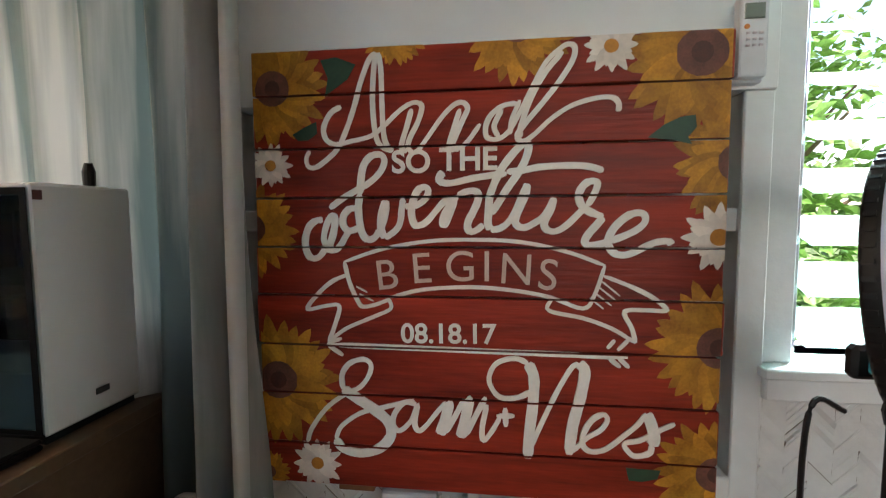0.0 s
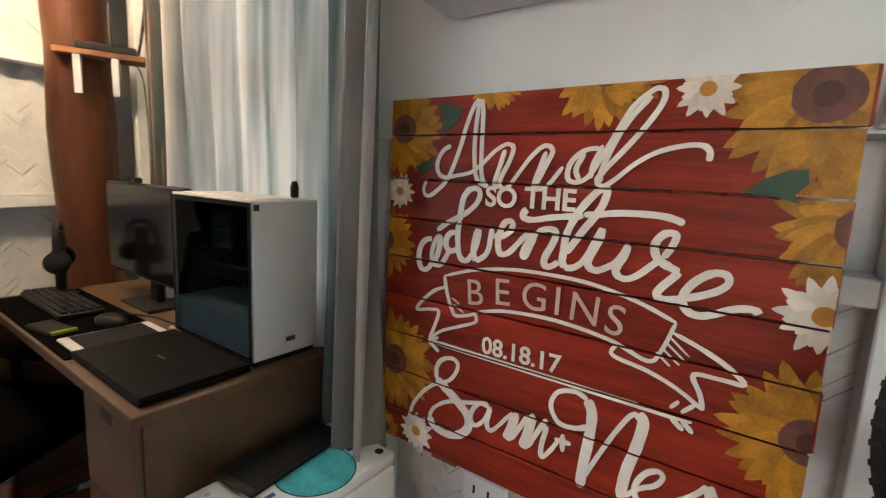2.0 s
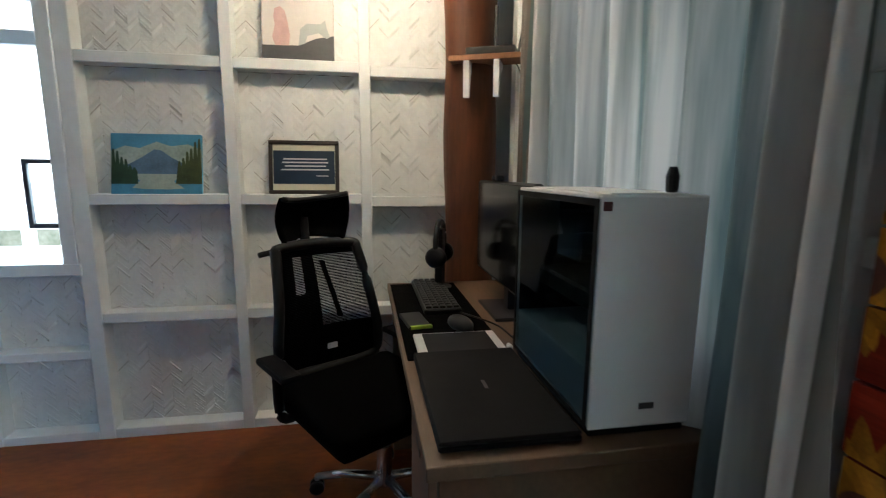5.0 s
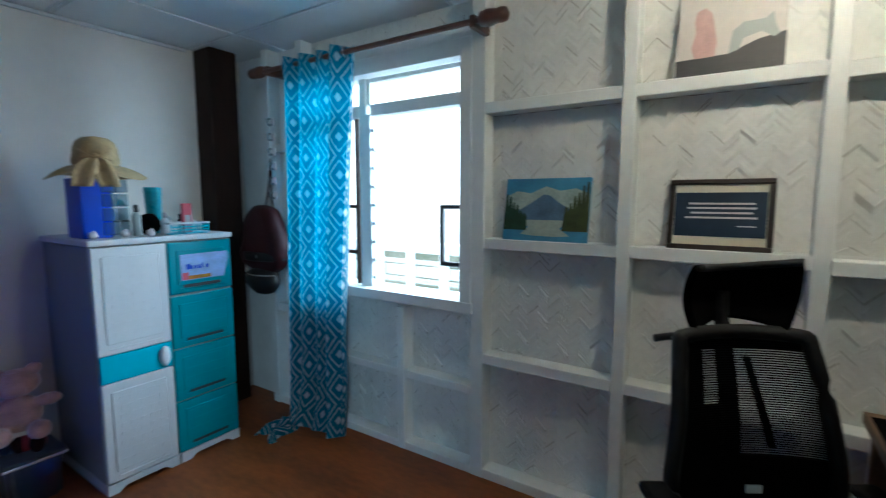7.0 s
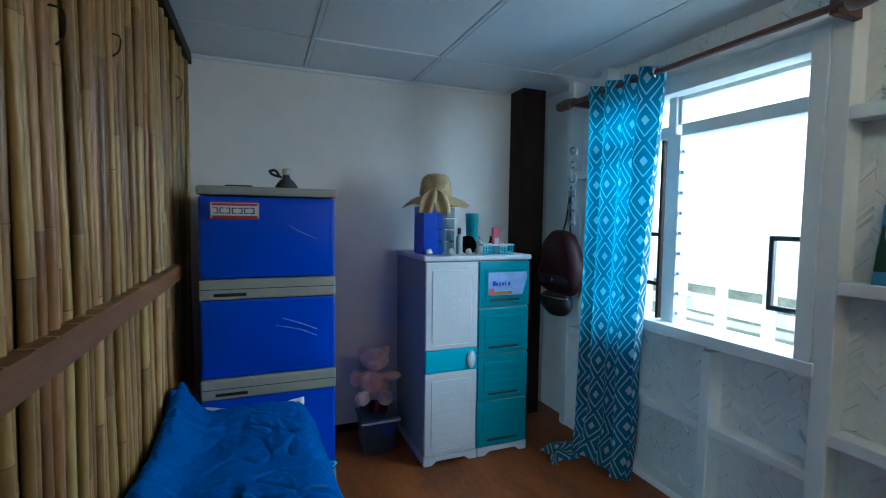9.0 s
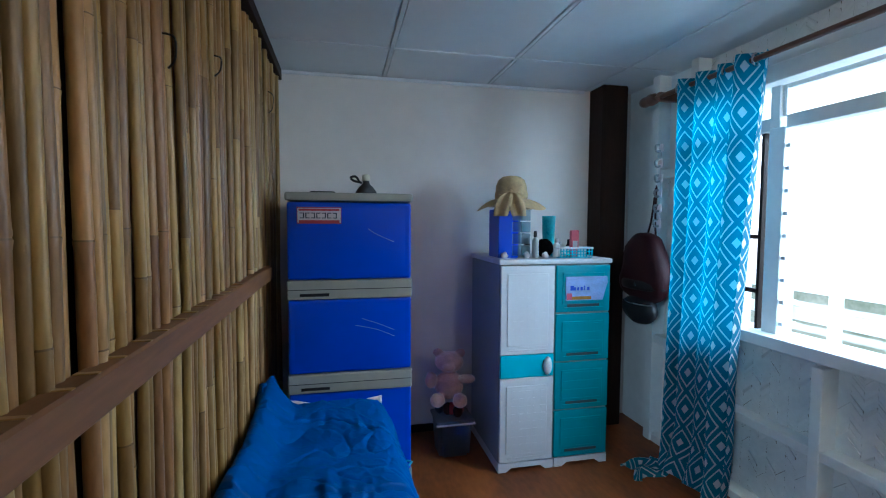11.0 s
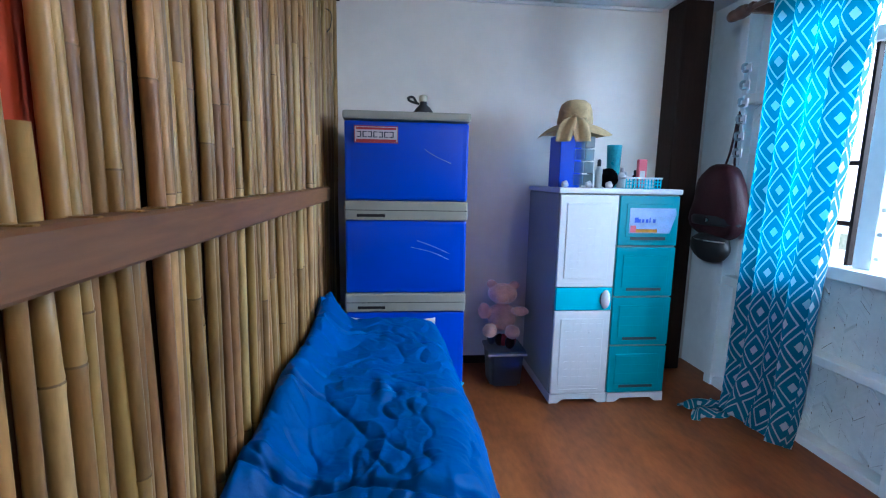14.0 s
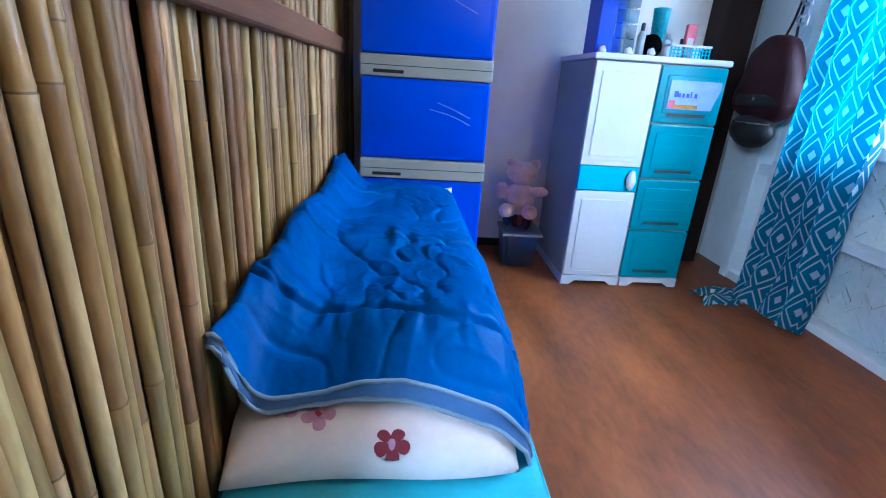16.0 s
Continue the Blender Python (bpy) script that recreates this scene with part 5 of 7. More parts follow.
# ---- office chair ----
chair = thing("office_chair", "black mesh office chair with headrest and chrome base", "chair", at=(-1.63, 0.32, 0.0), rz=-58)
BC = (-0.07, 0.045)     # centre of the wheelbase under the seat
for k in range(5):
    a = 2 * math.pi * k / 5 + 0.3
    c, s = math.cos(a), math.sin(a)
    part("base_leg", tube([(BC[0] + 0.03 * c, BC[1] + 0.03 * s, 0.115), (BC[0] + 0.16 * c, BC[1] + 0.16 * s, 0.105), (BC[0] + 0.285 * c, BC[1] + 0.285 * s, 0.07)], 0.019, 8, taper=lambda t: 1 - 0.35 * t), GREY_METAL, chair, "chrome leg", True)
    cas = part("caster", turned([(0.02, -0.024), (0.028, -0.02), (0.028, -0.006), (0.012, -0.005), (0.012, 0.005), (0.028, 0.006), (0.028, 0.02), (0.02, 0.024)], 16, m=pose(BC[0] + 0.285 * c, BC[1] + 0.285 * s, 0.028, 90, 0, math.degrees(a) + 25)), BLACK, chair)
    part("caster_stem", tube([(BC[0] + 0.285 * c, BC[1] + 0.285 * s, 0.05), (BC[0] + 0.285 * c, BC[1] + 0.285 * s, 0.075)], 0.008, 8), GREY_METAL, cas)
part("gas_lift", turned([(0.03, 0.09), (0.028, 0.25), (0.019, 0.25), (0.019, 0.40)], 16, m=Matrix.Translation((BC[0], BC[1], 0))), GREY_METAL, chair)
part("mechanism", box(-0.15, 0.05, -0.12, 0.13, 0.395, 0.425, 0.008), BLACK, chair)
bm = box(-0.28, 0.235, -0.23, 0.28, 0.405, 0.50, 0.04, seg=3)
for v in bm.verts:
    v.co.z += -0.05 * max(0, v.co.y - 0.12) * 4 * (v.co.y - 0.12) - 0.02 * max(0, -abs(v.co.x) + 0.1)
part("seat", bm, BLACK_MESH, chair, "thick black fabric seat", True)


def back_point(u, z):
    """A point of the curved backrest: u from -1 to 1 across, z up."""
    h = (z - 0.50) / 0.47
    half = 0.225 - 0.06 * h
    return Vector((0.025 * h - u * half, -0.235 - 0.05 * h + 0.035 * (u * u) + 0.03 * math.sin(h * 3), z))


part("back_frame", tube(spline([back_point(-0.75, 0.50), back_point(-1, 0.60), back_point(-1, 0.78), back_point(-1, 0.95), back_point(-0.9, 0.98), back_point(0, 0.985), back_point(0.9, 0.98), back_point(1, 0.95), back_point(1, 0.78), back_point(1, 0.60), back_point(0.75, 0.50), back_point(-0.75, 0.50)], 4), 0.02, 8), BLACK, chair, smooth=True)
bm = bmesh.new()
for k in range(79):
    z = 0.505 + k * 0.006
    for a in range(8):
        p, q = back_point(-0.98 + a * 0.245, z), back_point(-0.98 + (a + 1) * 0.245, z)
        w = 0.0023
        f = bm.faces.new([bm.verts.new(v) for v in (p - Vector((0, 0, w)), q - Vector((0, 0, w)), q + Vector((0, 0, w)), p + Vector((0, 0, w)))])
tagged(part("back_mesh", bm, BLACK_MESH, chair, "woven see-through back mesh"), kind="stuff")
def back_shell(name, u0, u1, z0, z1, lean=0.0):
    part(name, sheet(8, 10, lambda u, v: back_point(u0 + (u1 - u0) * u + lean * v, z0 + (z1 - z0) * v) + Vector((0, -0.005, 0)), 0.008), BLACK_MATTE, chair, smooth=True)


back_shell("side_panel", -0.98, -0.58, 0.505, 0.975)
back_shell("spine_panel", -0.34, -0.06, 0.505, 0.975)
back_shell("lower_panel", -0.98, 0.98, 0.503, 0.665)
back_shell("lumbar_panel", -0.6, -0.3, 0.62, 0.80)
back_shell("top_panel", -0.9, 0.9, 0.94, 0.978)
back_shell("lean_strut", 0.28, 0.38, 0.69, 0.92, -0.2)
part("spine", tube(spline([(-0.02, -0.12, 0.41), (-0.02, -0.25, 0.44), (-0.02, -0.262, 0.52), (-0.02, -0.265, 0.60)]), 0.024, 8), BLACK_MATTE, chair, smooth=True)
part("headrest_post", tube(spline([(0.035, -0.295, 0.96), (0.035, -0.335, 1.0), (0.03, -0.355, 1.08)]), 0.02, 8), BLACK_MATTE, chair, smooth=True)


def head_at(u, v):
    x = 2 * u - 1
    half = 0.142 * (0.66 + 0.34 * math.sin(math.pi * (0.12 + 0.62 * v)))
    return Vector((0.025 - x * half, -0.335 + 0.085 * x * x - 0.045 * v + 0.055 * v * v, 1.008 + 0.145 * v + 0.016 * x * x * v - 0.018 * x * x * (1 - v) + 0.008 * x))


head = part("headrest", sheet(18, 12, head_at, 0.016), BLACK_MESH, chair, smooth=True)
part("headrest_rim", tube([head_at(k / 12, 1.0) for k in range(13)], 0.01, 8), BLACK, head, smooth=True)
part("coat_bar", tube(spline([(0.225, -0.315, 0.955), (0.17, -0.32, 0.96), (0.0, -0.325, 0.965), (-0.10, -0.315, 0.965)]), 0.011, 8), BLACK, chair, smooth=True)
for s in (-1, 1):
    part("arm_post", tube(spline([(s * 0.2, -0.09, 0.41), (s * 0.26, -0.09, 0.43), (s * 0.265, -0.10, 0.59)]), 0.018, 8), BLACK_MATTE, chair, smooth=True)
    part("arm_pad", box(s * 0.265 - 0.036, s * 0.265 + 0.036, -0.20, 0.03, 0.59, 0.615, 0.012, seg=2), BLACK_MATTE, chair)
part("care_tag", box(-0.03, 0.012, -0.218, -0.2155, 0.57, 0.592), STICKER, chair, "small white tag")

# ---- curtains ----
def drape(u, v, x0, x1, y0, z0, z1, folds, amp, seed):
    k = math.sin(2 * math.pi * folds * u + 0.7 * math.sin(5 * v + seed)) * (0.65 + 0.35 * math.sin(7 * u + seed))
    return k * amp * (0.75 + 0.25 * (1 - v)), noise.noise(Vector((u * 6, v * 3, seed))) * 0.012


grey = thing("grey_curtain", "long translucent grey curtain in soft folds", "curtain", at=(0, 0, 0))


def grey_at(u, v):
    k, e = drape(u, v, 0, 0, 0, 0, 0, 8, 0.072, 1.0)
    lean = 0.06 * (1 - v) * max(0, u - 0.7)
    return Vector((-1.66 + 1.18 * u + e + 0.05 * u * (1 - v), 0.945 + k * 0.85 + e - 0.06 * (1 - v) * max(0, u - 0.8) * 5, 0.10 + 2.0 * v))


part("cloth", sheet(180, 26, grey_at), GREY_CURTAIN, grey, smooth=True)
drape2 = thing("narrow_grey_curtain", "mid grey curtain hanging beside the sign", "curtain", at=(0, 0, 0))
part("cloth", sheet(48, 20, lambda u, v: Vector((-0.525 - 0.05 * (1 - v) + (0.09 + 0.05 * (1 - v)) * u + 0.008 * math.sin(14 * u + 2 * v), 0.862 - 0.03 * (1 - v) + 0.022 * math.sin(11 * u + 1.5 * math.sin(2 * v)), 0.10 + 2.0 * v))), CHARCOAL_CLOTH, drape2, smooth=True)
taupe = thing("taupe_curtain", "narrow gathered taupe curtain", "curtain", at=(0, 0, 0))
part("cloth", sheet(40, 16, lambda u, v: Vector((-1.80 + 0.16 * u + 0.01 * math.sin(9 * u), 0.955 + 0.025 * math.sin(20 * u + v), 0.85 + 1.25 * v))), TAUPE_CLOTH, taupe, smooth=True)
rod2 = thing("curtain_rod", "dark wooden curtain rod above the north window", "curtain rod", at=(0, 0, 0))
part("rod", tube([(-1.85, 0.955, 2.115), (-0.42, 0.955, 2.115)], 0.012, 10), ROD_WOOD, rod2)
for x in (-1.83, -0.45):
    part("bracket", box(x - 0.012, x + 0.012, 0.94, 1.1, 2.10, 2.13, 0.003), ROD_WOOD, rod2)

teal = thing("teal_curtain", "teal curtain with a white diamond pattern, gathered aside", "curtain", at=(0, 0, 0))


def teal_at(u, v):
    low = 1 - v
    k = math.sin(2 * math.pi * 4.0 * u + 0.5 * math.sin(4 * v)) * (0.045 + 0.012 * math.sin(9 * u))
    y0, y1 = -2.04 + 0.05 * math.sin(2.2 * v) - 0.0 * low, -1.522 - 0.09 * min(1, low * 1.4)
    e = 0.015 * noise.noise(Vector((u * 5, v * 5, 3.3)))
    flare = max(0, 0.16 - v) / 0.16
    return Vector((-2.145 + k + e + 0.05 * flare * flare * (0.4 + 0.6 * math.sin(3.1 * u)), y0 + (y1 - y0) * u + e + 0.03 * flare * math.sin(17 * u), 0.012 + 2.075 * v + 0.02 * flare * (1 + math.sin(25 * u))))


part("cloth", sheet(120, 60, teal_at, uv=lambda u, v: (1.25 * u, 2.1 * v)), TEAL_CURTAIN, teal, smooth=True)
bm = sheet(24, 10, lambda u, v: Vector((-2.12 + 0.20 * v + 0.02 * math.sin(9 * u), -2.12 + 0.17 * u + 0.02 * math.sin(8 * v), 0.008 + 0.055 * math.sin(math.pi * min(1, u)) * (1 - 0.6 * v) + 0.012 * math.sin(14 * u + 5 * v))), uv=lambda u, v: (0.3 * u, 0.3 * v))
part("trailing_hem", bm, TEAL_CURTAIN, teal, smooth=True)
for y in (-1.56, -1.72, -1.88, -2.02):
    part("grommet", turned([(0.021, -0.004), (0.029, -0.003), (0.029, 0.003), (0.021, 0.004), (0.021, -0.004)], 20, m=pose(-2.147, y, 2.055, 90, 0, 20), closed=False), GREY_METAL, teal, "steel eyelet", True)
rod = thing("curtain_rod", "dark turned-wood curtain rod with large knobs", "curtain rod", at=(0, 0, 0))
part("rod", tube([(-2.147, -2.20, 2.056), (-2.147, -0.80, 2.056)], 0.013, 10), ROD_WOOD, rod)
for y, s in ((-0.80, 1), (-2.20, -1)):
    part("knob", turned([(0.013, 0.0), (0.03, 0.01), (0.034, 0.045), (0.027, 0.085), (0.031, 0.095), (0.026, 0.12), (0.008, 0.13)], 16, m=pose(-2.147, y, 2.056, -90 * s, 0, 0)), ROD_WOOD, rod, smooth=True)
    part("bracket", box(-2.27, -2.135, y - 0.03 * s - 0.014, y - 0.03 * s + 0.014, 2.03, 2.08, 0.004), ROD_WOOD, rod)

# ---- pictures on the wall rails ----
def leaning(name, label, y, z, w, h, lean=0.045):
    """Stands on a rail and leans back on the woven sheet; local x across, z up, -y out."""
    e = thing(name, label, "picture")
    e.matrix_basis = pose(XP + lean + 0.02, y, z) @ pose(0, 0, 0, 0, 0, 90) @ pose(0, 0, 0, -math.degrees(math.atan2(lean, h)), 0, 0)
    return e


p = leaning("landscape_painting", "small unframed painting of a mountain lake", -0.567, 1.156, 0.375, 0.27)
W, Hh = 0.1875, 0.27
part("canvas", box(-W, W, 0.0, 0.018, 0, Hh, 0.002), SKYBLUE, p)


def painted(parent, poly, material, lift, name="painted_area"):
    return part(name, slab(poly, 0.0002, 0.0002 + lift, None, UPRIGHT), material, parent)


painted(p, [(-W, 0.09), (W, 0.09), (W, 0.20), (0.13, 0.225), (0.06, 0.215), (0.0, 0.235), (-0.07, 0.205), (-0.13, 0.215), (-W, 0.19)], PAINT_CLOUD, 0.0003, "clouds")
painted(p, [(-W, 0.115), (-0.11, 0.135), (-0.06, 0.165), (-0.01, 0.2), (0.02, 0.195), (0.06, 0.165), (0.12, 0.13), (W, 0.115), (W, 0.09), (-W, 0.09)], PAINT_HILL, 0.0004, "mountain")
painted(p, [(-0.13, 0.09), (0.1, 0.09), (0.07, 0.055), (0.12, 0.02), (-0.11, 0.02), (-0.07, 0.06)], PAINT_SAND, 0.0006, "lake_shore")
painted(p, [(-W, 0.0), (W, 0.0), (W, 0.03), (0.05, 0.02), (-0.05, 0.022), (-W, 0.035)], SKYBLUE, 0.0008, "water")
for side in (-1, 1):
    for k in range(6):
        cx = side * (0.178 - k * 0.017)
        top = 0.2 - k * 0.018 + (0.05 - 0.004 * k if side > 0 else 0) + 0.008 * (k % 2)
        painted(p, [(max(-W, cx - 0.015), 0.045), (min(W, cx + 0.015), 0.045), (min(W, cx + 0.013), 0.1), (min(W, cx + 0.004), top), (max(-W, cx - 0.004), top)], PAINT_OLIVE if side > 0 else PAINT_TREE, 0.0009 + 0.0001 * k, "painted_tree")

c = leaning("framed_certificate", "dark framed certificate with pale text on navy", 0.071, 1.156, 0.32, 0.252)
W, Hh = 0.16, 0.252
for x0, x1, z0, z1 in ((-W, W, 0, 0.018), (-W, W, Hh - 0.018, Hh), (-W, -W + 0.018, 0.018, Hh - 0.018), (W - 0.018, W, 0.018, Hh - 0.018)):
    part("frame_bar", box(x0, x1, -0.006, 0.014, z0, z1, 0.003), FRAME_BLACK, c)
part("sheet", box(-W + 0.018, W - 0.018, 0.004, 0.01, 0.018, Hh - 0.018), CREAM, c)
part("navy_field", box(-W + 0.02, W - 0.02, 0.002, 0.0038, 0.048, Hh - 0.047), NAVY, c)
for k, (z, a, b2) in enumerate(((0.165, -0.095, 0.105), (0.149, -0.10, 0.11), (0.132, -0.088, 0.10), (0.115, -0.105, 0.112), (0.087, 0.055, 0.11))):
    part("text_line", box(a, b2, 0.001, 0.0019, z - 0.003, z + (0.0035 if k < 4 else 0.001)), STICKER, c)

d = leaning("dog_canvas", "pale canvas with soft pink and grey shapes above a dark band", 0.068, 1.755, 0.315, 0.33)
W, Hh = 0.157, 0.33
part("canvas", box(-W, W, 0.0, 0.02, 0, Hh, 0.003), CANVAS, d)
painted(d, [(-W, 0.0), (W, 0.0), (W, 0.115), (0.08, 0.10), (0.0, 0.065), (-W, 0.062)], CHARCOAL, 0.0004, "dark_band")
painted(d, [(-0.10, 0.062), (-0.04, 0.063), (-0.035, 0.11), (-0.045, 0.17), (-0.055, 0.215), (-0.075, 0.235), (-0.1, 0.225), (-0.105, 0.19), (-0.1, 0.15), (-0.112, 0.1)], PALE_PINK, 0.0006, "pink_shape")
painted(d, [(0.0, 0.065), (0.03, 0.075), (0.04, 0.11), (0.09, 0.125), (0.125, 0.10), (0.14, 0.11), (0.125, 0.15), (0.12, 0.185), (0.1, 0.165), (0.04, 0.165), (0.01, 0.14)], GREY_PLASTIC, 0.0006, "grey_shape")

# ---- bed ----
mattress = thing("mattress", "thick mattress with a turquoise sheet", "mattress", at=(-0.375, -1.04, 0.0))
bm = box(-0.325, 0.315, -0.96, 0.96, 0.0, 0.255, 0.05, seg=4)
for v in bm.verts:
    v.co.z += 0.006 * noise.noise(Vector((v.co.x * 4, v.co.y * 4, 1)))
part("body", bm, SHEET_TEAL, mattress, smooth=True)
for z in (0.05, 0.215):
    part("seam_piping", tube(spline([(-0.326, -0.9, z), (-0.3, -0.962, z), (0.29, -0.962, z), (0.317, -0.9, z), (0.317, 0.9, z), (0.29, 0.962, z), (-0.3, 0.962, z), (-0.326, 0.9, z), (-0.326, -0.9, z)], 5), 0.005, 6), SHEET_TEAL, mattress, smooth=True)
pillow = thing("pillow", "cream pillow printed with pink and red flowers", "pillow", at=(-0.345, -0.755, 0.252), rz=4)


def pillow_point(u, v, sgn=1):
    """The pillow's skin: plump, with soft dents and a thin sewn rim."""
    x, y2 = 2 * u - 1, 2 * v - 1
    fat = max(0.0, (1 - abs(x) ** 4) * (1 - abs(y2) ** 4)) ** 0.55
    dent = 0.012 * noise.noise(Vector((u * 6, v * 4, 2))) - 0.007 * max(0.0, 1 - 2 * abs(noise.noise(Vector((u * 9, v * 5, 7))))) ** 4 if sgn > 0 else 0.0
    return Vector((x * (0.292 + 0.012 * math.sin(4 * v)), y2 * 0.155 + 0.008 * math.sin(7 * u), 0.024 + (0.132 if sgn > 0 else -0.022) * fat + dent * fat))


bm = bmesh.new()
for sgn in (1, -1):
    sheet(48, 32, lambda u, v: pillow_point(u, v, sgn), bm=bm)
bmesh.ops.remove_doubles(bm, verts=bm.verts[:], dist=0.0005)
bmesh.ops.recalc_face_normals(bm, faces=bm.faces[:])
part("case", bm, PILLOW, pillow, smooth=True)


def printed_flower(u0, v0, r, material, heart, parent, tall=0.5):
    """Five heart-shaped petals printed on the pillow's skin."""
    bm2 = bmesh.new()
    for k in range(5):
        a = 2 * math.pi * k / 5 + 0.4
        ring2 = []
        for q in range(12):
            t2 = 2 * math.pi * q / 12
            d2, w2 = r * (0.56 + 0.44 * math.cos(t2)), r * 0.36 * math.sin(t2) * (1 + 0.25 * math.cos(t2))
            ring2.append((u0 + (d2 * math.cos(a) - w2 * math.sin(a)) / 0.58, v0 + (d2 * math.sin(a) + w2 * math.cos(a)) / tall))
        bm2.faces.new([bm2.verts.new(pillow_point(min(0.995, pu), min(0.985, pv)) + Vector((0, 0.002, 0.003 + 0.0003 * k))) for pu, pv in ring2])
    fl = part("printed_flower", bm2, material, parent)
    bm2 = bmesh.new()
    bm2.faces.new([bm2.verts.new(pillow_point(u0 + 0.2 * r * math.cos(q * 0.8) / 0.58, min(0.985, v0 + 0.2 * r * math.sin(q * 0.8) / 0.5)) + Vector((0, 0.003, 0.0055))) for q in range(8)])
    part("flower_heart", bm2, heart, fl)


printed_flower(0.45, 0.955, 0.036, RED_PRINT, PINK_PRINT, pillow, 0.85)
printed_flower(0.69, 0.84, 0.034, PINK_PRINT, RED_PRINT, pillow, 0.45)
printed_flower(0.78, 0.78, 0.034, PINK_PRINT, PILLOW, pillow, 0.45)
printed_flower(0.84, 0.70, 0.03, RED_PRINT, PILLOW, pillow, 0.45)

quilt = thing("quilt", "thick crumpled bright blue quilt with grey piping", "quilt", at=(0, 0, 0))


def ridged(p):
    return 1 - 2 * abs(noise.noise(p))


def quilt_at(u, v):
    """u across from the bamboo to the open side, v from the foot to the folded edge."""
    s = u * 1.0
    over = max(0.0, s - 0.50)
    near = max(0.0, v - 0.84) / 0.16
    x = -0.055 - min(s, 0.50) - (0.105 + 0.05 * v) * (1 - math.exp(-over / 0.11)) - 0.03 * over
    y0 = -2.03 + 0.02 * math.sin(8 * u)
    y1 = -0.652 + 0.010 * math.sin(15 * u) + 0.02 * math.exp(-(s / 0.06) ** 2) - 0.22 * max(0.0, s - 0.55)
    y2 = y0 + (y1 - y0) * v
    ridge = math.exp(-((s - 0.04) / 0.075) ** 2)
    z = 0.505 - 0.012 * math.sin(math.pi * v) + 0.115 * ridge - 0.03 * max(0.0, 0.03 - s) / 0.03
    z += 0.055 * math.sin(math.pi * min(1, s / 0.58)) * (0.75 + 0.25 * math.sin(6 * v + 1))
    z -= 1.35 * over * over / (0.12 + over)
    z -= 0.22 * max(0, 0.06 - v) / 0.06 * (1 - ridge)
    hug = 1 - math.exp(-(s / 0.05) ** 2)
    z -= (0.10 * near * near + 0.10 * ridge * near) * hug
    q = Vector((s * 3.6, y2 * 3.0, 0.4))
    warp = Vector((noise.noise(q * 0.8), noise.noise(q * 0.8 + Vector((7, 3, 1))), 0)) * 0.5
    fall = 1 - 0.55 * min(1, over * 4)
    w = 0.045 * noise.noise(q * 0.75) + 0.014 * noise.noise(q * 1.9 + warp)
    calm = 0.55 + 0.45 * min(1.0, v * 1.3)
    w += (0.009 * max(0, ridged(q * 1.35 + warp)) ** 6 - 0.011 * max(0, ridged(q * 2.4 + warp * 1.7)) ** 7 + 0.004 * max(0, ridged(q * 4.4 + warp * 2.4)) ** 5 - 0.002 * max(0, ridged(q * 7.5 + warp * 3)) ** 5) * calm
    # stitched cross seams, with short gathers running into them from both sides
    for seam, bow, pull in ((-0.81, 0.02, 0.016), (-1.24, 0.06, 0.011), (-1.70, 0.05, 0.010)):
        d2 = y2 - seam - bow * math.sin(s * 5 + seam * 9) - 0.012 * math.sin(s * 17)
        gather = noise.noise(Vector((s * 21, d2 * 4, seam * 3))) + 0.6 * noise.noise(Vector((s * 40, d2 * 7, seam)))
        w += 0.014 * math.exp(-(d2 / 0.09) ** 2) + pull * math.exp(-(d2 / 0.085) ** 2) * gather - 0.022 * math.exp(-(d2 / 0.009) ** 2)
    w *= 1 - 0.6 * near
    z += w * fall
    return Vector((x - 0.6 * w * min(1, over * 5), y2 + 0.25 * w, max(z, 0.04)))


bm = sheet(210, 290, quilt_at)
part("cover", bm, QUILT, quilt, smooth=True)


def lining_at(u, v):
    e = quilt_at(0.01 + 0.97 * u, 1.0)
    k = 0.5 + 0.5 * math.sin(17 * u + 2 * math.sin(7 * u))
    side = max(0, u - 0.62)
    drop = 0.013 + 0.010 * k + 0.014 * math.sin(math.pi * min(1, u * 1.2)) + 0.10 * side
    return e + Vector((-0.02 * side * v, (0.006 + 0.008 * k) * math.sin(1.6 * v) + 0.13 * side * v, -0.004 - drop * v + 0.008 * math.sin(3.1 * v) * math.sin(40 * u)))


part("lining", sheet(120, 12, lining_at), QUILT_INNER, quilt, "grey-blue lining", True)
part("piping", tube([lining_at(i / 100, 0.0) + Vector((0, 0.004, 0.002)) for i in range(101)], 0.0045, 6), PIPING, quilt, smooth=True)
part("piping", tube([lining_at(i / 100, 1.0) for i in range(101)], 0.005, 6), PIPING, quilt, smooth=True)
bm = sheet(16, 16, lambda u, v: Vector((-0.062 - 0.06 * u + 0.015 * v + 0.01 * math.sin(5 * v), -1.90 + 0.16 * u - 0.02 * v + 0.02 * math.sin(4 * v), 0.56 + 0.10 * v * (1 - 0.9 * u * u) + 0.02 * math.sin(3 * u) + 0.006 * math.sin(12 * u + 4 * v))), 0.022)
part("raised_corner", bm, QUILT, quilt, smooth=True)
sheet2 = thing("printed_sheet", "white printed sheet tucked behind the quilt", "sheet", at=(0, 0, 0))
part("cloth", sheet(40, 8, lambda u, v: Vector((-0.12 - 0.47 * u, -2.04 - 0.012 * math.sin(15 * u), 0.38 + (0.135 + 0.012 * math.sin(6 * u + 1)) * v)), 0.006), PILLOW, sheet2, smooth=True)

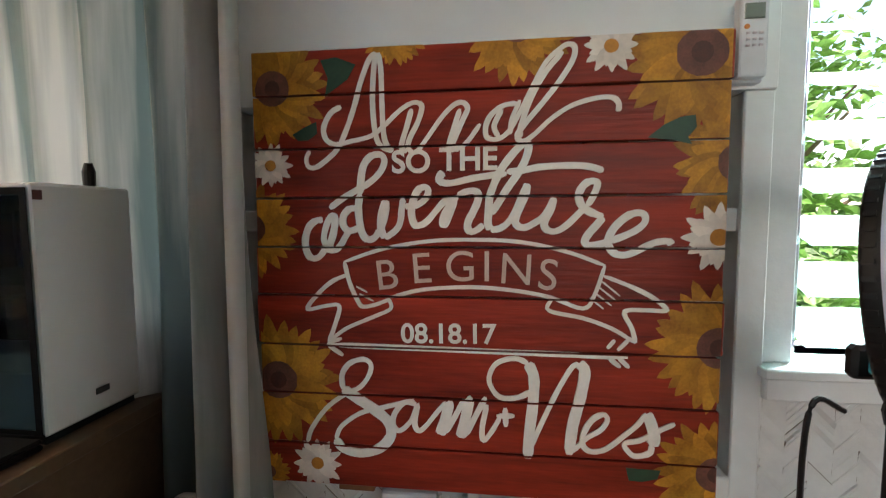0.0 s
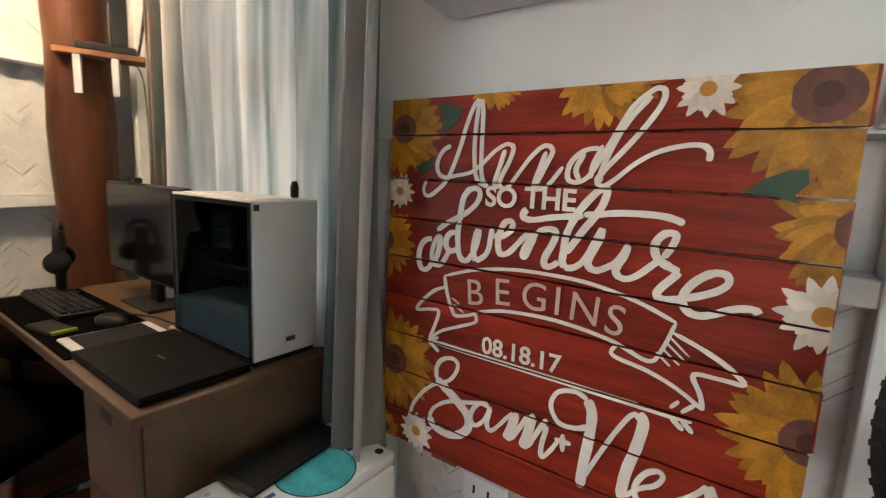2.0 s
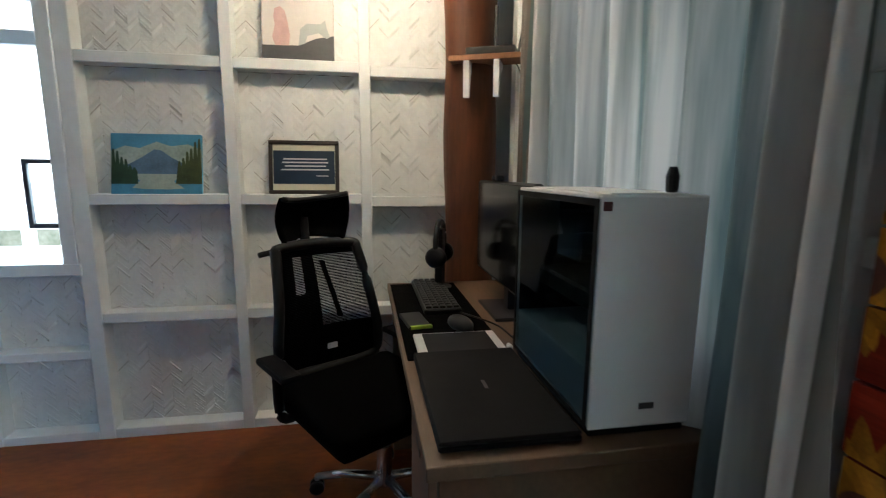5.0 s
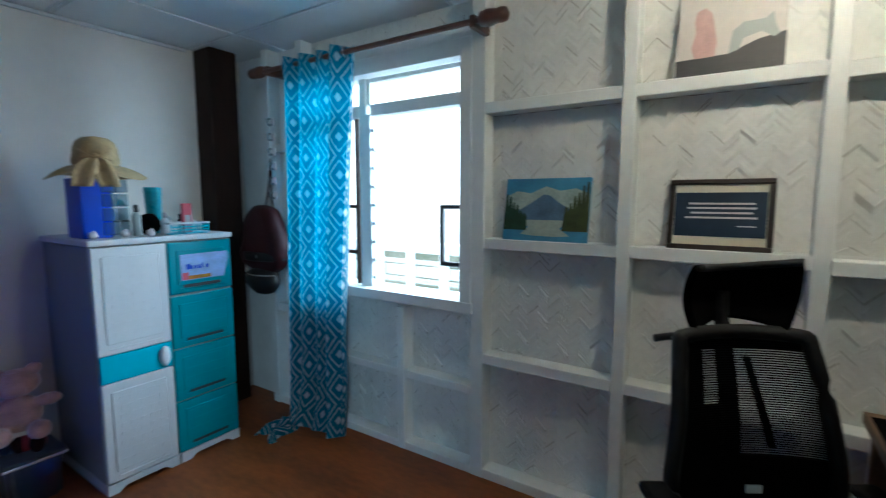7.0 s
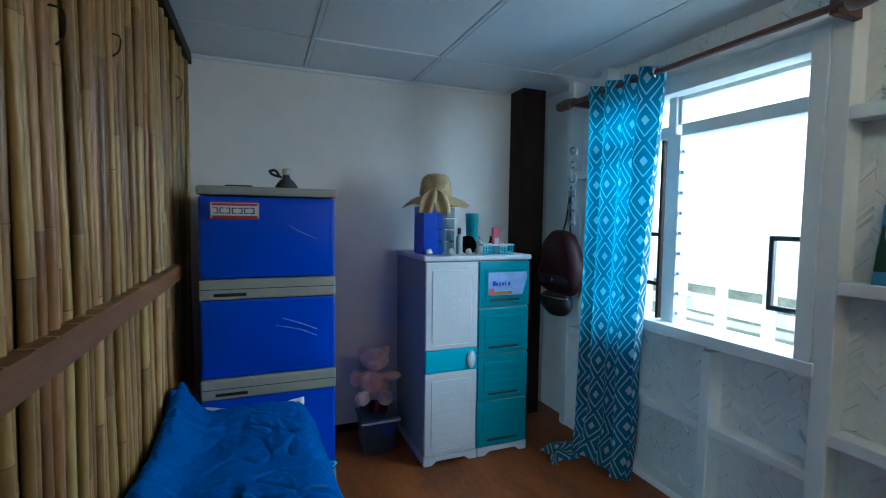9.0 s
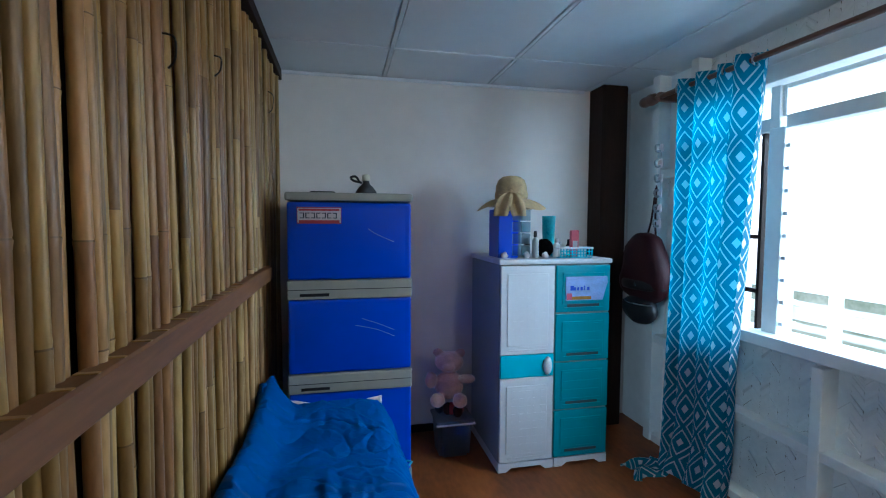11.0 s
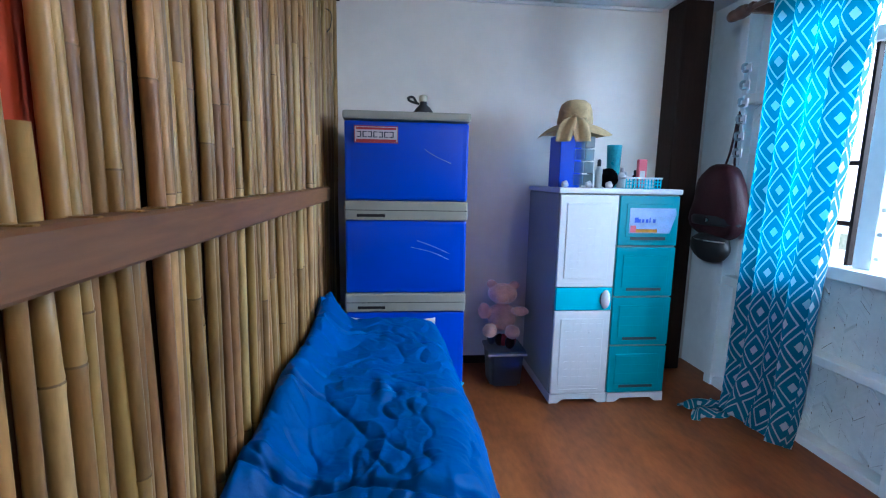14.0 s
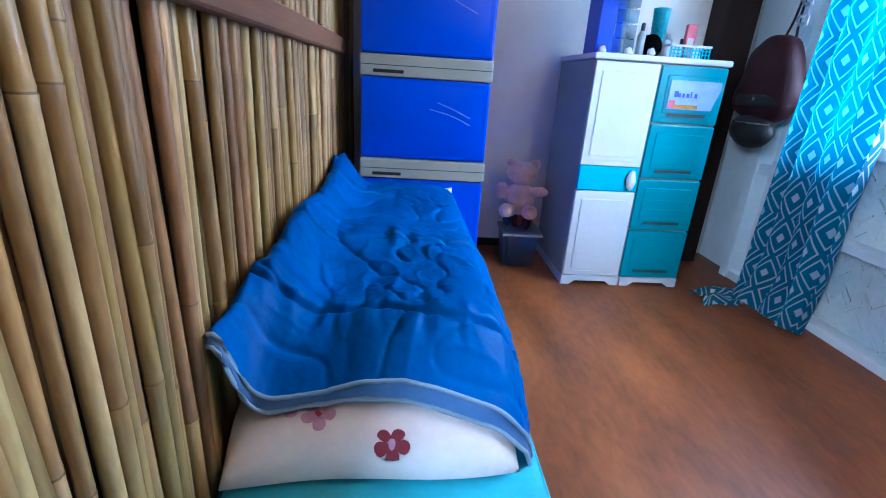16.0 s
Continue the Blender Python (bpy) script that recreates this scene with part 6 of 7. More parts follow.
# ---- blue stacking drawers ----
BX, BY = -0.45, -2.06
blue = thing("stacking_drawers", "tall blue plastic drawer tower with taupe frames", "drawers", at=(BX, BY, 0.0))
part("frame_base", box(-0.29, 0.29, -0.50, 0.0, 0.0, 0.14, 0.01), TAUPE_PLASTIC, blue)
for i, (z0, z1) in enumerate(((0.14, 0.557), (0.557, 0.997), (0.997, 1.447))):
    part("shell", box(-0.282, 0.282, -0.50, -0.02, z0 + 0.002, z1 - 0.002, 0.01), BLUE_PLASTIC, blue)
    top = z1
    fr = part("drawer_front", box(-0.284, 0.284, -0.02, 0.004, z0 + 0.09 if i else z0, top - 0.004, 0.012, seg=2), BLUE_PLASTIC, blue)
    part("bowed_panel", sheet(16, 10, lambda u, v, a=z0 + 0.112 if i else z0 + 0.03, b=top - 0.03: Vector((0.255 - 0.51 * u, 0.0048 + 0.012 * math.sin(math.pi * u) ** 0.6 * math.sin(math.pi * v) ** 0.6, a + (b - a) * v))), BLUE_PLASTIC, fr, smooth=True)
    if i:
        band = part("handle_band", box(-0.287, 0.287, -0.03, 0.012, z0 - 0.002, z0 + 0.086, 0.008, seg=2), TAUPE_PLASTIC, blue, "taupe handle band")
        part("finger_slot", box(0.10, 0.23, 0.0115, 0.0135, z0 + 0.012, z0 + 0.026, 0.001), BLACK, band)
        part("groove", box(-0.285, 0.285, 0.0115, 0.0128, z0 + 0.042, z0 + 0.045), BLACK, band)
part("top_board", box(-0.292, 0.292, -0.51, 0.014, 1.449, 1.487, 0.012, seg=2), TAUPE_PLASTIC, blue, "taupe top board")
st = part("sticker", box(0.045, 0.235, 0.0165, 0.018, 1.348, 1.415, 0.0005), STICKER, blue, "red and white sticker with dark marks")
part("sticker_edge", box(0.042, 0.238, 0.0158, 0.0164, 1.344, 1.419), RED_BOX, st)
bm = bmesh.new()
for k in range(7):
    x = 0.215 - k * 0.024
    box(x - 0.009, x + 0.010, 0.0181, 0.0187, 1.368, 1.372, 0, bm)
    box(x - 0.009, x + 0.010, 0.0181, 0.0187, 1.39, 1.394, 0, bm)
    box(x - 0.009 + 0.014 * (k % 2), x - 0.004 + 0.014 * (k % 2), 0.0181, 0.0187, 1.372, 1.39, 0, bm)
part("dark_marks", bm, NAVY, st)
part("red_stripe", box(0.05, 0.23, 0.0181, 0.0187, 1.348, 1.36), RED_BOX, st)
part("red_stripe", box(0.05, 0.23, 0.0181, 0.0187, 1.402, 1.412), RED_BOX, st)
for k, z in enumerate((0.83, 0.86, 1.28)):
    part("scuff", tube(spline([(-0.02 - 0.03 * k, 0.0165, z + 0.04), (-0.12, 0.0168, z + 0.015), (-0.2, 0.0145, z - 0.02)]), 0.0009, 4), STICKER, blue)
jug = thing("spray_bottle", "small dark bottle with pump and black handle", "bottle", at=(-0.53, -2.22, 1.487))
part("bottle", turned([(0.05, 0.0), (0.052, 0.015), (0.035, 0.04), (0.018, 0.055), (0.016, 0.07)], 20), CHARCOAL, jug, smooth=True)
part("cap", turned([(0.017, 0.07), (0.02, 0.075), (0.02, 0.098), (0.012, 0.102)], 16), CREAM, jug, "cream cap", True)
part("handle", tube(spline([(0.02, 0, 0.06), (0.06, 0, 0.07), (0.075, 0, 0.085), (0.05, 0, 0.09), (0.03, 0, 0.06)]), 0.006, 8), BLACK, jug, smooth=True)
flat = thing("folded_umbrella", "flat dark case on the drawer tower", "case", at=(-0.32, -2.24, 1.487))
part("body", box(-0.06, 0.06, -0.05, 0.05, 0.0, 0.014, 0.005), BLACK, flat)

# ---- white and teal cabinet ----
cab = thing("plastic_cabinet", "white and teal plastic wardrobe cabinet with drawers", "cabinet", at=(-1.545, -2.168, 0.0))
CW = 0.322
part("body", box(-CW, CW, -0.54, -0.012, 0.045, 1.13, 0.006), CAB_SIDE, cab, "grey-green side walls")
part("top", box(-CW - 0.008, CW + 0.008, -0.545, 0.008, 1.13, 1.157, 0.008, seg=2), WHITE_PLASTIC, cab)
for x0, x1 in ((-CW, -0.004), (0.004, CW)):
    bm = slab([(x0, 0.0), (x0 + 0.045, 0.0), (x0 + 0.075, 0.022), (x1 - 0.075, 0.022), (x1 - 0.045, 0.0), (x1, 0.0), (x1, 0.05), (x0, 0.05)], -0.002, 0.54, None, UPRIGHT)
    part("plinth", bm, WHITE_PLASTIC, cab)


def moulded(x0, x1, z0, z1, parent, material, name, lines=0):
    d2 = part(name, box(x0, x1, -0.012, 0.004, z0, z1, 0.005, seg=2), material, parent)
    part("raised_field", box(x0 + 0.035, x1 - 0.035, 0.003, 0.0075, z0 + 0.045, z1 - 0.04, 0.003), material, d2)
    for k in range(lines):
        z = z0 + 0.06 + k * (z1 - z0 - 0.115) / max(1, lines - 1)
        part("rib", box(x0 + 0.05, x1 - 0.05, 0.0072, 0.0092, z - 0.002, z + 0.002), material, d2)
    part("lower_lip", box(x0 + 0.045, x1 - 0.045, 0.003, 0.009, z0 + 0.022, z0 + 0.027, 0.001), material, d2)
    return d2


for z0, z1 in ((0.645, 1.122), (0.055, 0.515)):
    dd = moulded(0.012, CW - 0.004, z0, z1, cab, WHITE_PLASTIC, "door")
    bm = bmesh.new()
    for a in range(5):
        for b2 in range(8):
            xx, zz = 0.075 + a * 0.042, z0 + 0.09 + b2 * 0.042
            box(xx - 0.011, xx + 0.011, 0.0072, 0.0086, zz - 0.009, zz + 0.009, 0, bm)
    tagged(part("embossing", bm, WHITE_PLASTIC, dd), kind="stuff")
band = part("door_band", box(0.012, CW - 0.004, -0.012, 0.007, 0.519, 0.641, 0.004), CYAN_PLASTIC, cab, "bright cyan band")
part("handle", turned([(0.028, 0.0), (0.034, 0.008), (0.026, 0.02), (0.01, 0.024)], 20, m=pose(0.05, 0.006, 0.58, -90, 0, 0) @ Matrix.Diagonal((0.75, 1.5, 1, 1))), WHITE_PLASTIC, band, "white crescent handle", True)
part("handle_recess", turned([(0.022, 0.0), (0.022, 0.004)], 16, m=pose(0.068, 0.0065, 0.58, -90, 0, 0) @ Matrix.Diagonal((0.5, 1.5, 1, 1))), CHARCOAL, band)
for i, (z0, z1) in enumerate(((0.865, 1.122), (0.595, 0.855), (0.325, 0.585), (0.055, 0.315))):
    dr = moulded(-CW + 0.004, 0.002, z0, z1, cab, TEAL_PLASTIC, "drawer", 4 if i else 0)
    part("pull_slot", box(-CW + 0.07, -0.06, 0.0085, 0.0105, z0 + 0.03, z0 + 0.045, 0.001), CHARCOAL, dr)
lab = part("label_sticker", slab([(-0.27, 0.93), (-0.05, 0.93), (-0.05, 1.06), (-0.295, 1.06), (-0.30, 1.03)], 0.0, 0.0088, None, UPRIGHT), PALE_BLUE_PRINT, cab, "pale blue sticker with coloured shapes")
lab.location.y = 0.012
bm = bmesh.new()
for k, (w, h) in enumerate(((0.02, 0.026), (0.013, 0.018), (0.012, 0.018), (0.014, 0.018), (0.006, 0.026), (0.013, 0.018))):
    x = -0.075 - k * 0.02
    box(x - w, x, 0.0125, 0.0133, 0.985, 0.985 + h, 0, bm)
part("blue_marks", bm, BLUE_PLASTIC, lab).location.y = -0.012
part("orange_shape", box(-0.20, -0.055, 0.0125, 0.0133, 0.934, 0.952), PETAL_Y, lab).location.y = -0.012
part("magenta_shape", box(-0.085, -0.055, 0.0134, 0.0138, 0.934, 0.97), PINK_PLASTIC, lab).location.y = -0.012

# ---- things on the cabinet ----
TZ = 1.157
org = thing("cosmetic_organizer", "blue and clear plastic organizer with small drawers", "organizer", at=(-1.345, -2.36, TZ))
part("back_shell", box(-0.02, 0.095, -0.09, 0.08, 0.0, 0.27, 0.004), BLUE_PLASTIC, org, "blue side shell")
for k in range(4):
    for s in range(2):
        dr = part("small_drawer", box(-0.09 + s * 0.055 - 0.0, -0.09 + s * 0.055 + 0.051, -0.08, 0.085, 0.012 + k * 0.065, 0.07 + k * 0.065, 0.003), CLEAR_PLASTIC, org)
        part("contents", box(-0.082 + s * 0.055, -0.05 + s * 0.055, -0.06, 0.05, 0.016 + k * 0.065, 0.045 + k * 0.065, 0.006), (GREY_PLASTIC, CHARCOAL, TEAL_PLASTIC, STICKER)[(k + s) % 4], dr)
part("divider_frame", box(-0.093, -0.022, -0.085, -0.08, 0.0, 0.275), CLEAR_PLASTIC, org)
hat = thing("sun_hat", "wide-brimmed straw hat with a straw bow", "hat", at=(-1.35, -2.36, TZ + 0.285), rz=-22)


def brim(r, a):
    k = max(0, r - 0.085)
    return Vector((r * math.cos(a), r * math.sin(a) * 0.92, 0.045 - 0.15 * k - 3.0 * k * k * (1.0 + 0.3 * math.sin(3 * a + 0.7)) * (0.7 + 0.5 * abs(math.cos(a)))))


bm = bmesh.new()
rings = [[bm.verts.new(brim(r, 2 * math.pi * i / 40)) for i in range(40)] for r in (0.085, 0.112, 0.14, 0.168, 0.195)]
for r, z in ((0.09, 0.08), (0.086, 0.12), (0.074, 0.15), (0.05, 0.168), (0.018, 0.174)):
    rings.insert(0, [bm.verts.new((r * math.cos(2 * math.pi * i / 40), r * math.sin(2 * math.pi * i / 40), z)) for i in range(40)])
for lo, hi in zip(rings, rings[1:]):
    for i in range(40):
        bm.faces.new((lo[i], lo[(i + 1) % 40], hi[(i + 1) % 40], hi[i]))
bm.faces.new(rings[0])
part("crown_and_brim", bm, STRAW, hat, smooth=True)
part("band", turned([(0.09, 0.045), (0.0935, 0.055), (0.092, 0.08)], 40, closed=False), STRAW, hat, smooth=True)
for s in (-1, 1):
    part("bow_tail", sheet(6, 14, lambda u, v, s=s: Vector((s * (0.004 + 0.045 * v) + (0.022 + 0.062 * math.sin(2.2 * v)) * (u - 0.5), 0.098 + 0.085 * math.sin(1.5 * min(1, v * 1.3)) + 0.01 * math.sin(7 * u), 0.075 - 0.10 * v * v - 0.03 * v)), 0.003), STRAW, hat, smooth=True)
    part("bow_loop", sheet(12, 6, lambda u, v, s=s: Vector((s * 0.062 * math.sin(math.pi * u) ** 0.8, 0.1 + 0.03 * math.cos(math.pi * u), 0.075 + 0.05 * (v - 0.5) * math.sin(math.pi * u) + 0.012 * math.sin(math.pi * u))), 0.003), STRAW, hat, smooth=True)
part("bow_knot", ellipsoid(0.0, 0.11, 0.075, 0.014, 0.014, 0.017, seg=12), STRAW, hat, smooth=True)


def bottle(name, label, x, y, r, h, body, cap, neck=0.45):
    e = thing(name, label, "bottle", at=(x, y, TZ))
    part("body", turned([(r * 0.9, 0.0), (r, 0.004), (r, h * 0.62), (r * neck, h * 0.76)], 16), body, e, smooth=True)
    part("cap", turned([(r * neck * 1.15, h * 0.76), (r * neck * 1.15, h * 0.96), (r * neck * 0.6, h)], 14), cap, e, smooth=True)
    return e


bottle("lotion_bottle", "slim grey bottle with a dark cap", -1.475, -2.30, 0.019, 0.15, GREY_PLASTIC, CHARCOAL)
bottle("pump_bottle", "clear dark bottle on the cabinet", -1.452, -2.36, 0.017, 0.12, CHARCOAL, STICKER)
bottle("white_bottle", "white cosmetic bottle with cap", -1.60, -2.29, 0.02, 0.11, WHITE_PLASTIC, STICKER)
bottle("small_white_bottle", "small white bottle with cap", -1.63, -2.31, 0.016, 0.09, STICKER, WHITE_PLASTIC)
bottle("perfume_bottle", "small dark perfume bottle", -1.71, -2.36, 0.016, 0.1, BURGUNDY, BLACK)
tum = thing("tumbler", "tall teal marbled tumbler", "tumbler", at=(-1.615, -2.43, TZ))
part("cup", turned([(0.03, 0.0), (0.032, 0.01), (0.04, 0.21), (0.041, 0.235), (0.036, 0.236)], 20), AQUA_PRINT, tum, smooth=True)
pouch = thing("makeup_pouch", "crumpled black cosmetics pouch", "pouch", at=(-1.535, -2.31, TZ))
bm = ellipsoid(0, 0, 0.05, 0.05, 0.04, 0.055, seg=16)
for v in bm.verts:
    v.co += 0.012 * Vector((noise.noise(v.co * 30), noise.noise(v.co * 30 + Vector((4, 0, 0))), noise.noise(v.co * 30 + Vector((0, 5, 0)))))
    v.co.z = max(v.co.z, 0)
part("bag", bm, BLACK_MESH, pouch, smooth=True)
bas = thing("plastic_basket", "small pale blue plastic basket of cosmetics", "basket", at=(-1.685, -2.27, TZ))
part("bottom", box(-0.095, 0.095, -0.05, 0.05, 0.0, 0.004), CYAN_PLASTIC, bas)
for s in (-1, 1):
    part("rim", box(-0.1, 0.1, s * 0.055 - 0.003, s * 0.055 + 0.003, 0.05, 0.06, 0.001), WHITE_PLASTIC, bas)
    part("rim", box(s * 0.1 - 0.003, s * 0.1 + 0.003, -0.055, 0.055, 0.05, 0.06, 0.001), WHITE_PLASTIC, bas)
    bm = bmesh.new()
    for k in range(12):
        box(-0.095 + k * 0.0172 - 0.003, -0.095 + k * 0.0172 + 0.003, s * 0.053 - 0.0015, s * 0.053 + 0.0015, 0.002, 0.052, 0, bm)
    for z in (0.018, 0.034):
        box(-0.097, 0.097, s * 0.0535 - 0.0012, s * 0.0535 + 0.0012, z, z + 0.005, 0, bm)
    part("lattice", bm, (WHITE_PLASTIC, CYAN_PLASTIC)[s > 0], bas)
pk = thing("pink_tube", "pink cosmetic box standing in the basket", "box", at=(-1.70, -2.275, TZ + 0.004))
part("carton", box(-0.024, 0.024, -0.012, 0.012, 0.0, 0.15, 0.003), PINK_PLASTIC, pk)
part("label", box(-0.014, 0.014, 0.0115, 0.013, 0.05, 0.09), STICKER, pk)
for x, y in ((-1.275, -2.25), (-1.405, -2.255), (-1.50, -2.22)):
    t2 = thing("trinket", "small pale shell-like trinket", "trinket", at=(x, y, TZ))
    bm = ellipsoid(0, 0, 0.016, 0.02, 0.014, 0.018, seg=10)
    for v in bm.verts:
        v.co.z = max(v.co.z, 0) * (1 + 0.4 * noise.noise(v.co * 60))
    part("body", bm, STICKER, t2, smooth=True)

# ---- storage box with the plush bear ----
tub = thing("storage_box", "clear plastic box with lid and clutter inside", "storage box", at=(-1.04, -2.48, 0.0))
tub.matrix_basis = tub.matrix_basis @ Matrix.Diagonal((0.9, 0.88, 0.82, 1))
bm = slab([(-0.10, -0.10), (0.10, -0.10), (0.10, 0.10), (-0.10, 0.10)], 0.0, 0.235)
for v in bm.verts:
    if v.co.z > 0.1:
        v.co.x *= 1.15
        v.co.y *= 1.12
bmesh.ops.bevel(bm, geom=[e for e in bm.edges if abs(e.verts[0].co.z - e.verts[1].co.z) > 0.1], offset=0.025, segments=3, affect="EDGES")
part("tub", bm, CLEAR_PLASTIC, tub)
part("lid", box(-0.125, 0.125, -0.122, 0.122, 0.236, 0.262, 0.01, seg=2), CLEAR_PLASTIC, tub)
part("lid_rim", box(-0.128, 0.128, 0.112, 0.126, 0.228, 0.244, 0.004), STICKER, tub)
for k, (x, y, z, w, h, mt) in enumerate(((-0.045, 0.05, 0.12, 0.085, 0.08, BLUE_PLASTIC), (0.04, 0.02, 0.03, 0.08, 0.16, NAVY), (-0.05, -0.04, 0.01, 0.08, 0.1, RED_BOX), (0.0, 0.06, 0.01, 0.12, 0.07, CHARCOAL), (-0.03, -0.02, 0.13, 0.1, 0.07, GREY_PLASTIC))):
    part("packet", box(x - w / 2, x + w / 2, y - 0.03, y + 0.03, z, z + h, 0.008), mt, tub)
bundle = thing("toy_bundle", "dark red and black small toys heaped on the lid", "toys", at=(-1.03, -2.485, 0.2148))
rr = random.Random(8)
for k in range(9):
    part("small_toy", ellipsoid(rr.uniform(-0.06, 0.06), rr.uniform(-0.04, 0.06), 0.036, 0.03, 0.027, 0.038, None, 10), (BURGUNDY, RED_BOX, CHARCOAL, NAVY)[k % 4], bundle, smooth=True)
bm = bmesh.new()
for cx, cy, cz, rx, ry, rz in ((0, 0, 0.085, 0.06, 0.05, 0.072), (0, 0.005, 0.205, 0.06, 0.052, 0.052), (0, 0.052, 0.192, 0.026, 0.02, 0.02), (-0.045, 0, 0.25, 0.022, 0.012, 0.022), (0.045, 0, 0.25, 0.022, 0.012, 0.022),
                               (-0.072, 0.02, 0.125, 0.036, 0.024, 0.024), (0.072, 0.02, 0.115, 0.026, 0.026, 0.042), (-0.045, 0.065, 0.032, 0.03, 0.04, 0.034), (0.045, 0.065, 0.032, 0.03, 0.04, 0.034)):
    ellipsoid(cx, cy, cz, rx, ry, rz, bm, 18)
for v in bm.verts:
    v.co += v.co.normalized() * 0.004 * noise.noise(v.co * 70)
bear = link_mesh("plush_bear", bm, PINK_PLUSH, True)
rm = bear.modifiers.new("plush", "REMESH")
rm.mode, rm.voxel_size, rm.use_smooth_shade = "VOXEL", 0.005, True
bear.matrix_basis = pose(-1.026, -2.5, 0.286, 0, 0, -14) @ Matrix.Diagonal((1.45, 1.3, 1.18, 1))
tagged(bear, "dusty pink plush teddy bear sitting on the box", "plush toy")

# ---- bag and hook string on the west wall ----
bag = thing("backpack", "dark burgundy leather backpack hanging on the wall", "backpack", at=(-2.185, -2.275, 0.765), rz=90)
bag.matrix_basis = bag.matrix_basis @ Matrix.Diagonal((1.12, 0.9, 1.22, 1))
bm = ellipsoid(0, -0.03, 0.265, 0.155, 0.085, 0.175, seg=28)
for v in bm.verts:
    p = Vector((v.co.x / 0.155, (v.co.y + 0.03) / 0.085, (v.co.z - 0.265) / 0.175))
    p = Vector([math.copysign(abs(c) ** 0.72, c) for c in p])
    v.co = Vector((p.x * 0.148 * (1 - 0.12 * p.z), p.y * 0.085 - 0.03, p.z * 0.172 + 0.265))
    k = noise.noise(v.co * 9) + 0.5 * noise.noise(v.co * 22)
    v.co += 0.011 * k * Vector((1, 1, 0.5))
    v.co.x *= 1 + 0.16 * max(0.0, 1 - abs(v.co.z - 0.22) / 0.12)
part("body", bm, BURGUNDY, bag, smooth=True)
part("belt", turned([(0.92, 0.165), (0.98, 0.175), (0.98, 0.2), (0.92, 0.21)], 28, m=Matrix.Translation((0, -0.035, 0)) @ Matrix.Diagonal((0.165, 0.1, 1, 1))), BLACK, bag, smooth=True)
bm = ellipsoid(0, -0.06, 0.065, 0.135, 0.075, 0.07, seg=20)
for v in bm.verts:
    v.co += 0.009 * noise.noise(v.co * 14) * Vector((1, 1, 1))
part("pocket", bm, BLACK, bag, "black front pocket", True)
part("pocket_zip", tube([(0.12 * math.cos(a / 10), -0.06 - 0.07 * math.sin(a / 10), 0.098) for a in range(2, 30)], 0.003, 6), GREY_METAL, bag, "metal zip")
part("buckle", turned([(0.012, 0.0), (0.014, 0.004), (0.008, 0.006)], 14, m=pose(0.03, -0.125, 0.19, 90, 0, 0)), GREY_METAL, bag)
part("strap", tube(spline([(-0.02, 0.0, 0.42), (-0.01, 0.02, 0.5), (0.0, 0.04, 0.66), (0.02, 0.02, 0.5), (0.05, 0.0, 0.41)]), 0.006, 6), BURGUNDY, bag)
hooks = thing("hook_string", "hanging string of clear plastic hooks", "hooks", at=(-2.19, -2.20, 1.29))
part("cord", tube([(0, 0, 0.0), (0, 0, 0.52)], 0.002, 6), STICKER, hooks)
for k in range(6):
    part("clear_hook", tube(spline([(0, 0, 0.05 + k * 0.085), (0.03, 0, 0.045 + k * 0.085), (0.035, 0.0, 0.075 + k * 0.085), (0.015, 0, 0.08 + k * 0.085)]), 0.007, 8), CLEAR_PLASTIC, hooks, smooth=True)
    part("hook_back", box(-0.004, 0.006, -0.02, 0.02, 0.04 + k * 0.085, 0.085 + k * 0.085, 0.003), STICKER, hooks)

# wires on the bamboo poles, orange cloth behind them
for y, z, s in ((-0.955, 1.71, 1), (-1.33, 1.80, 0.8), (-2.36, 1.95, 1.6)):
    w = thing("wire_hook", "bent black wire hook on the bamboo", "hook", at=(-0.052, y, z))
    part("wire", tube(spline([(0.02, 0, 0.035 * s), (-0.012, 0.01, 0.03 * s), (-0.03, 0.03, 0.012 * s), (-0.022, 0.01, -0.02 * s), (0.0, -0.02, -0.03 * s)]), 0.0024, 6), BRASS, w, smooth=True)
cl = thing("orange_cloth", "orange cloth hanging behind the bamboo", "cloth", at=(-0.006, -0.40, 1.10))
part("cloth", sheet(10, 8, lambda u, v: Vector((0.01 * math.sin(9 * u), 0.12 - 0.24 * u, 0.45 * v)), 0.004), ORANGE_CLOTH, cl, smooth=True)

# light bulb of the desk corner, out of view under the ceiling
lampth = thing("ceiling_bulb", "warm light bulb in a white ceiling socket", "lamp", at=(-1.70, 0.34, TOP))
part("socket", turned([(0.03, -0.055), (0.045, -0.03), (0.05, 0.0)], 16), WHITE_PLASTIC, lampth, smooth=True)

# ---- outdoors ----
ground = setting(tagged(link_mesh("ground", box(-300, 300, -300, 300, -0.42, -0.3), GRASS), "grassy ground outside", "ground"))


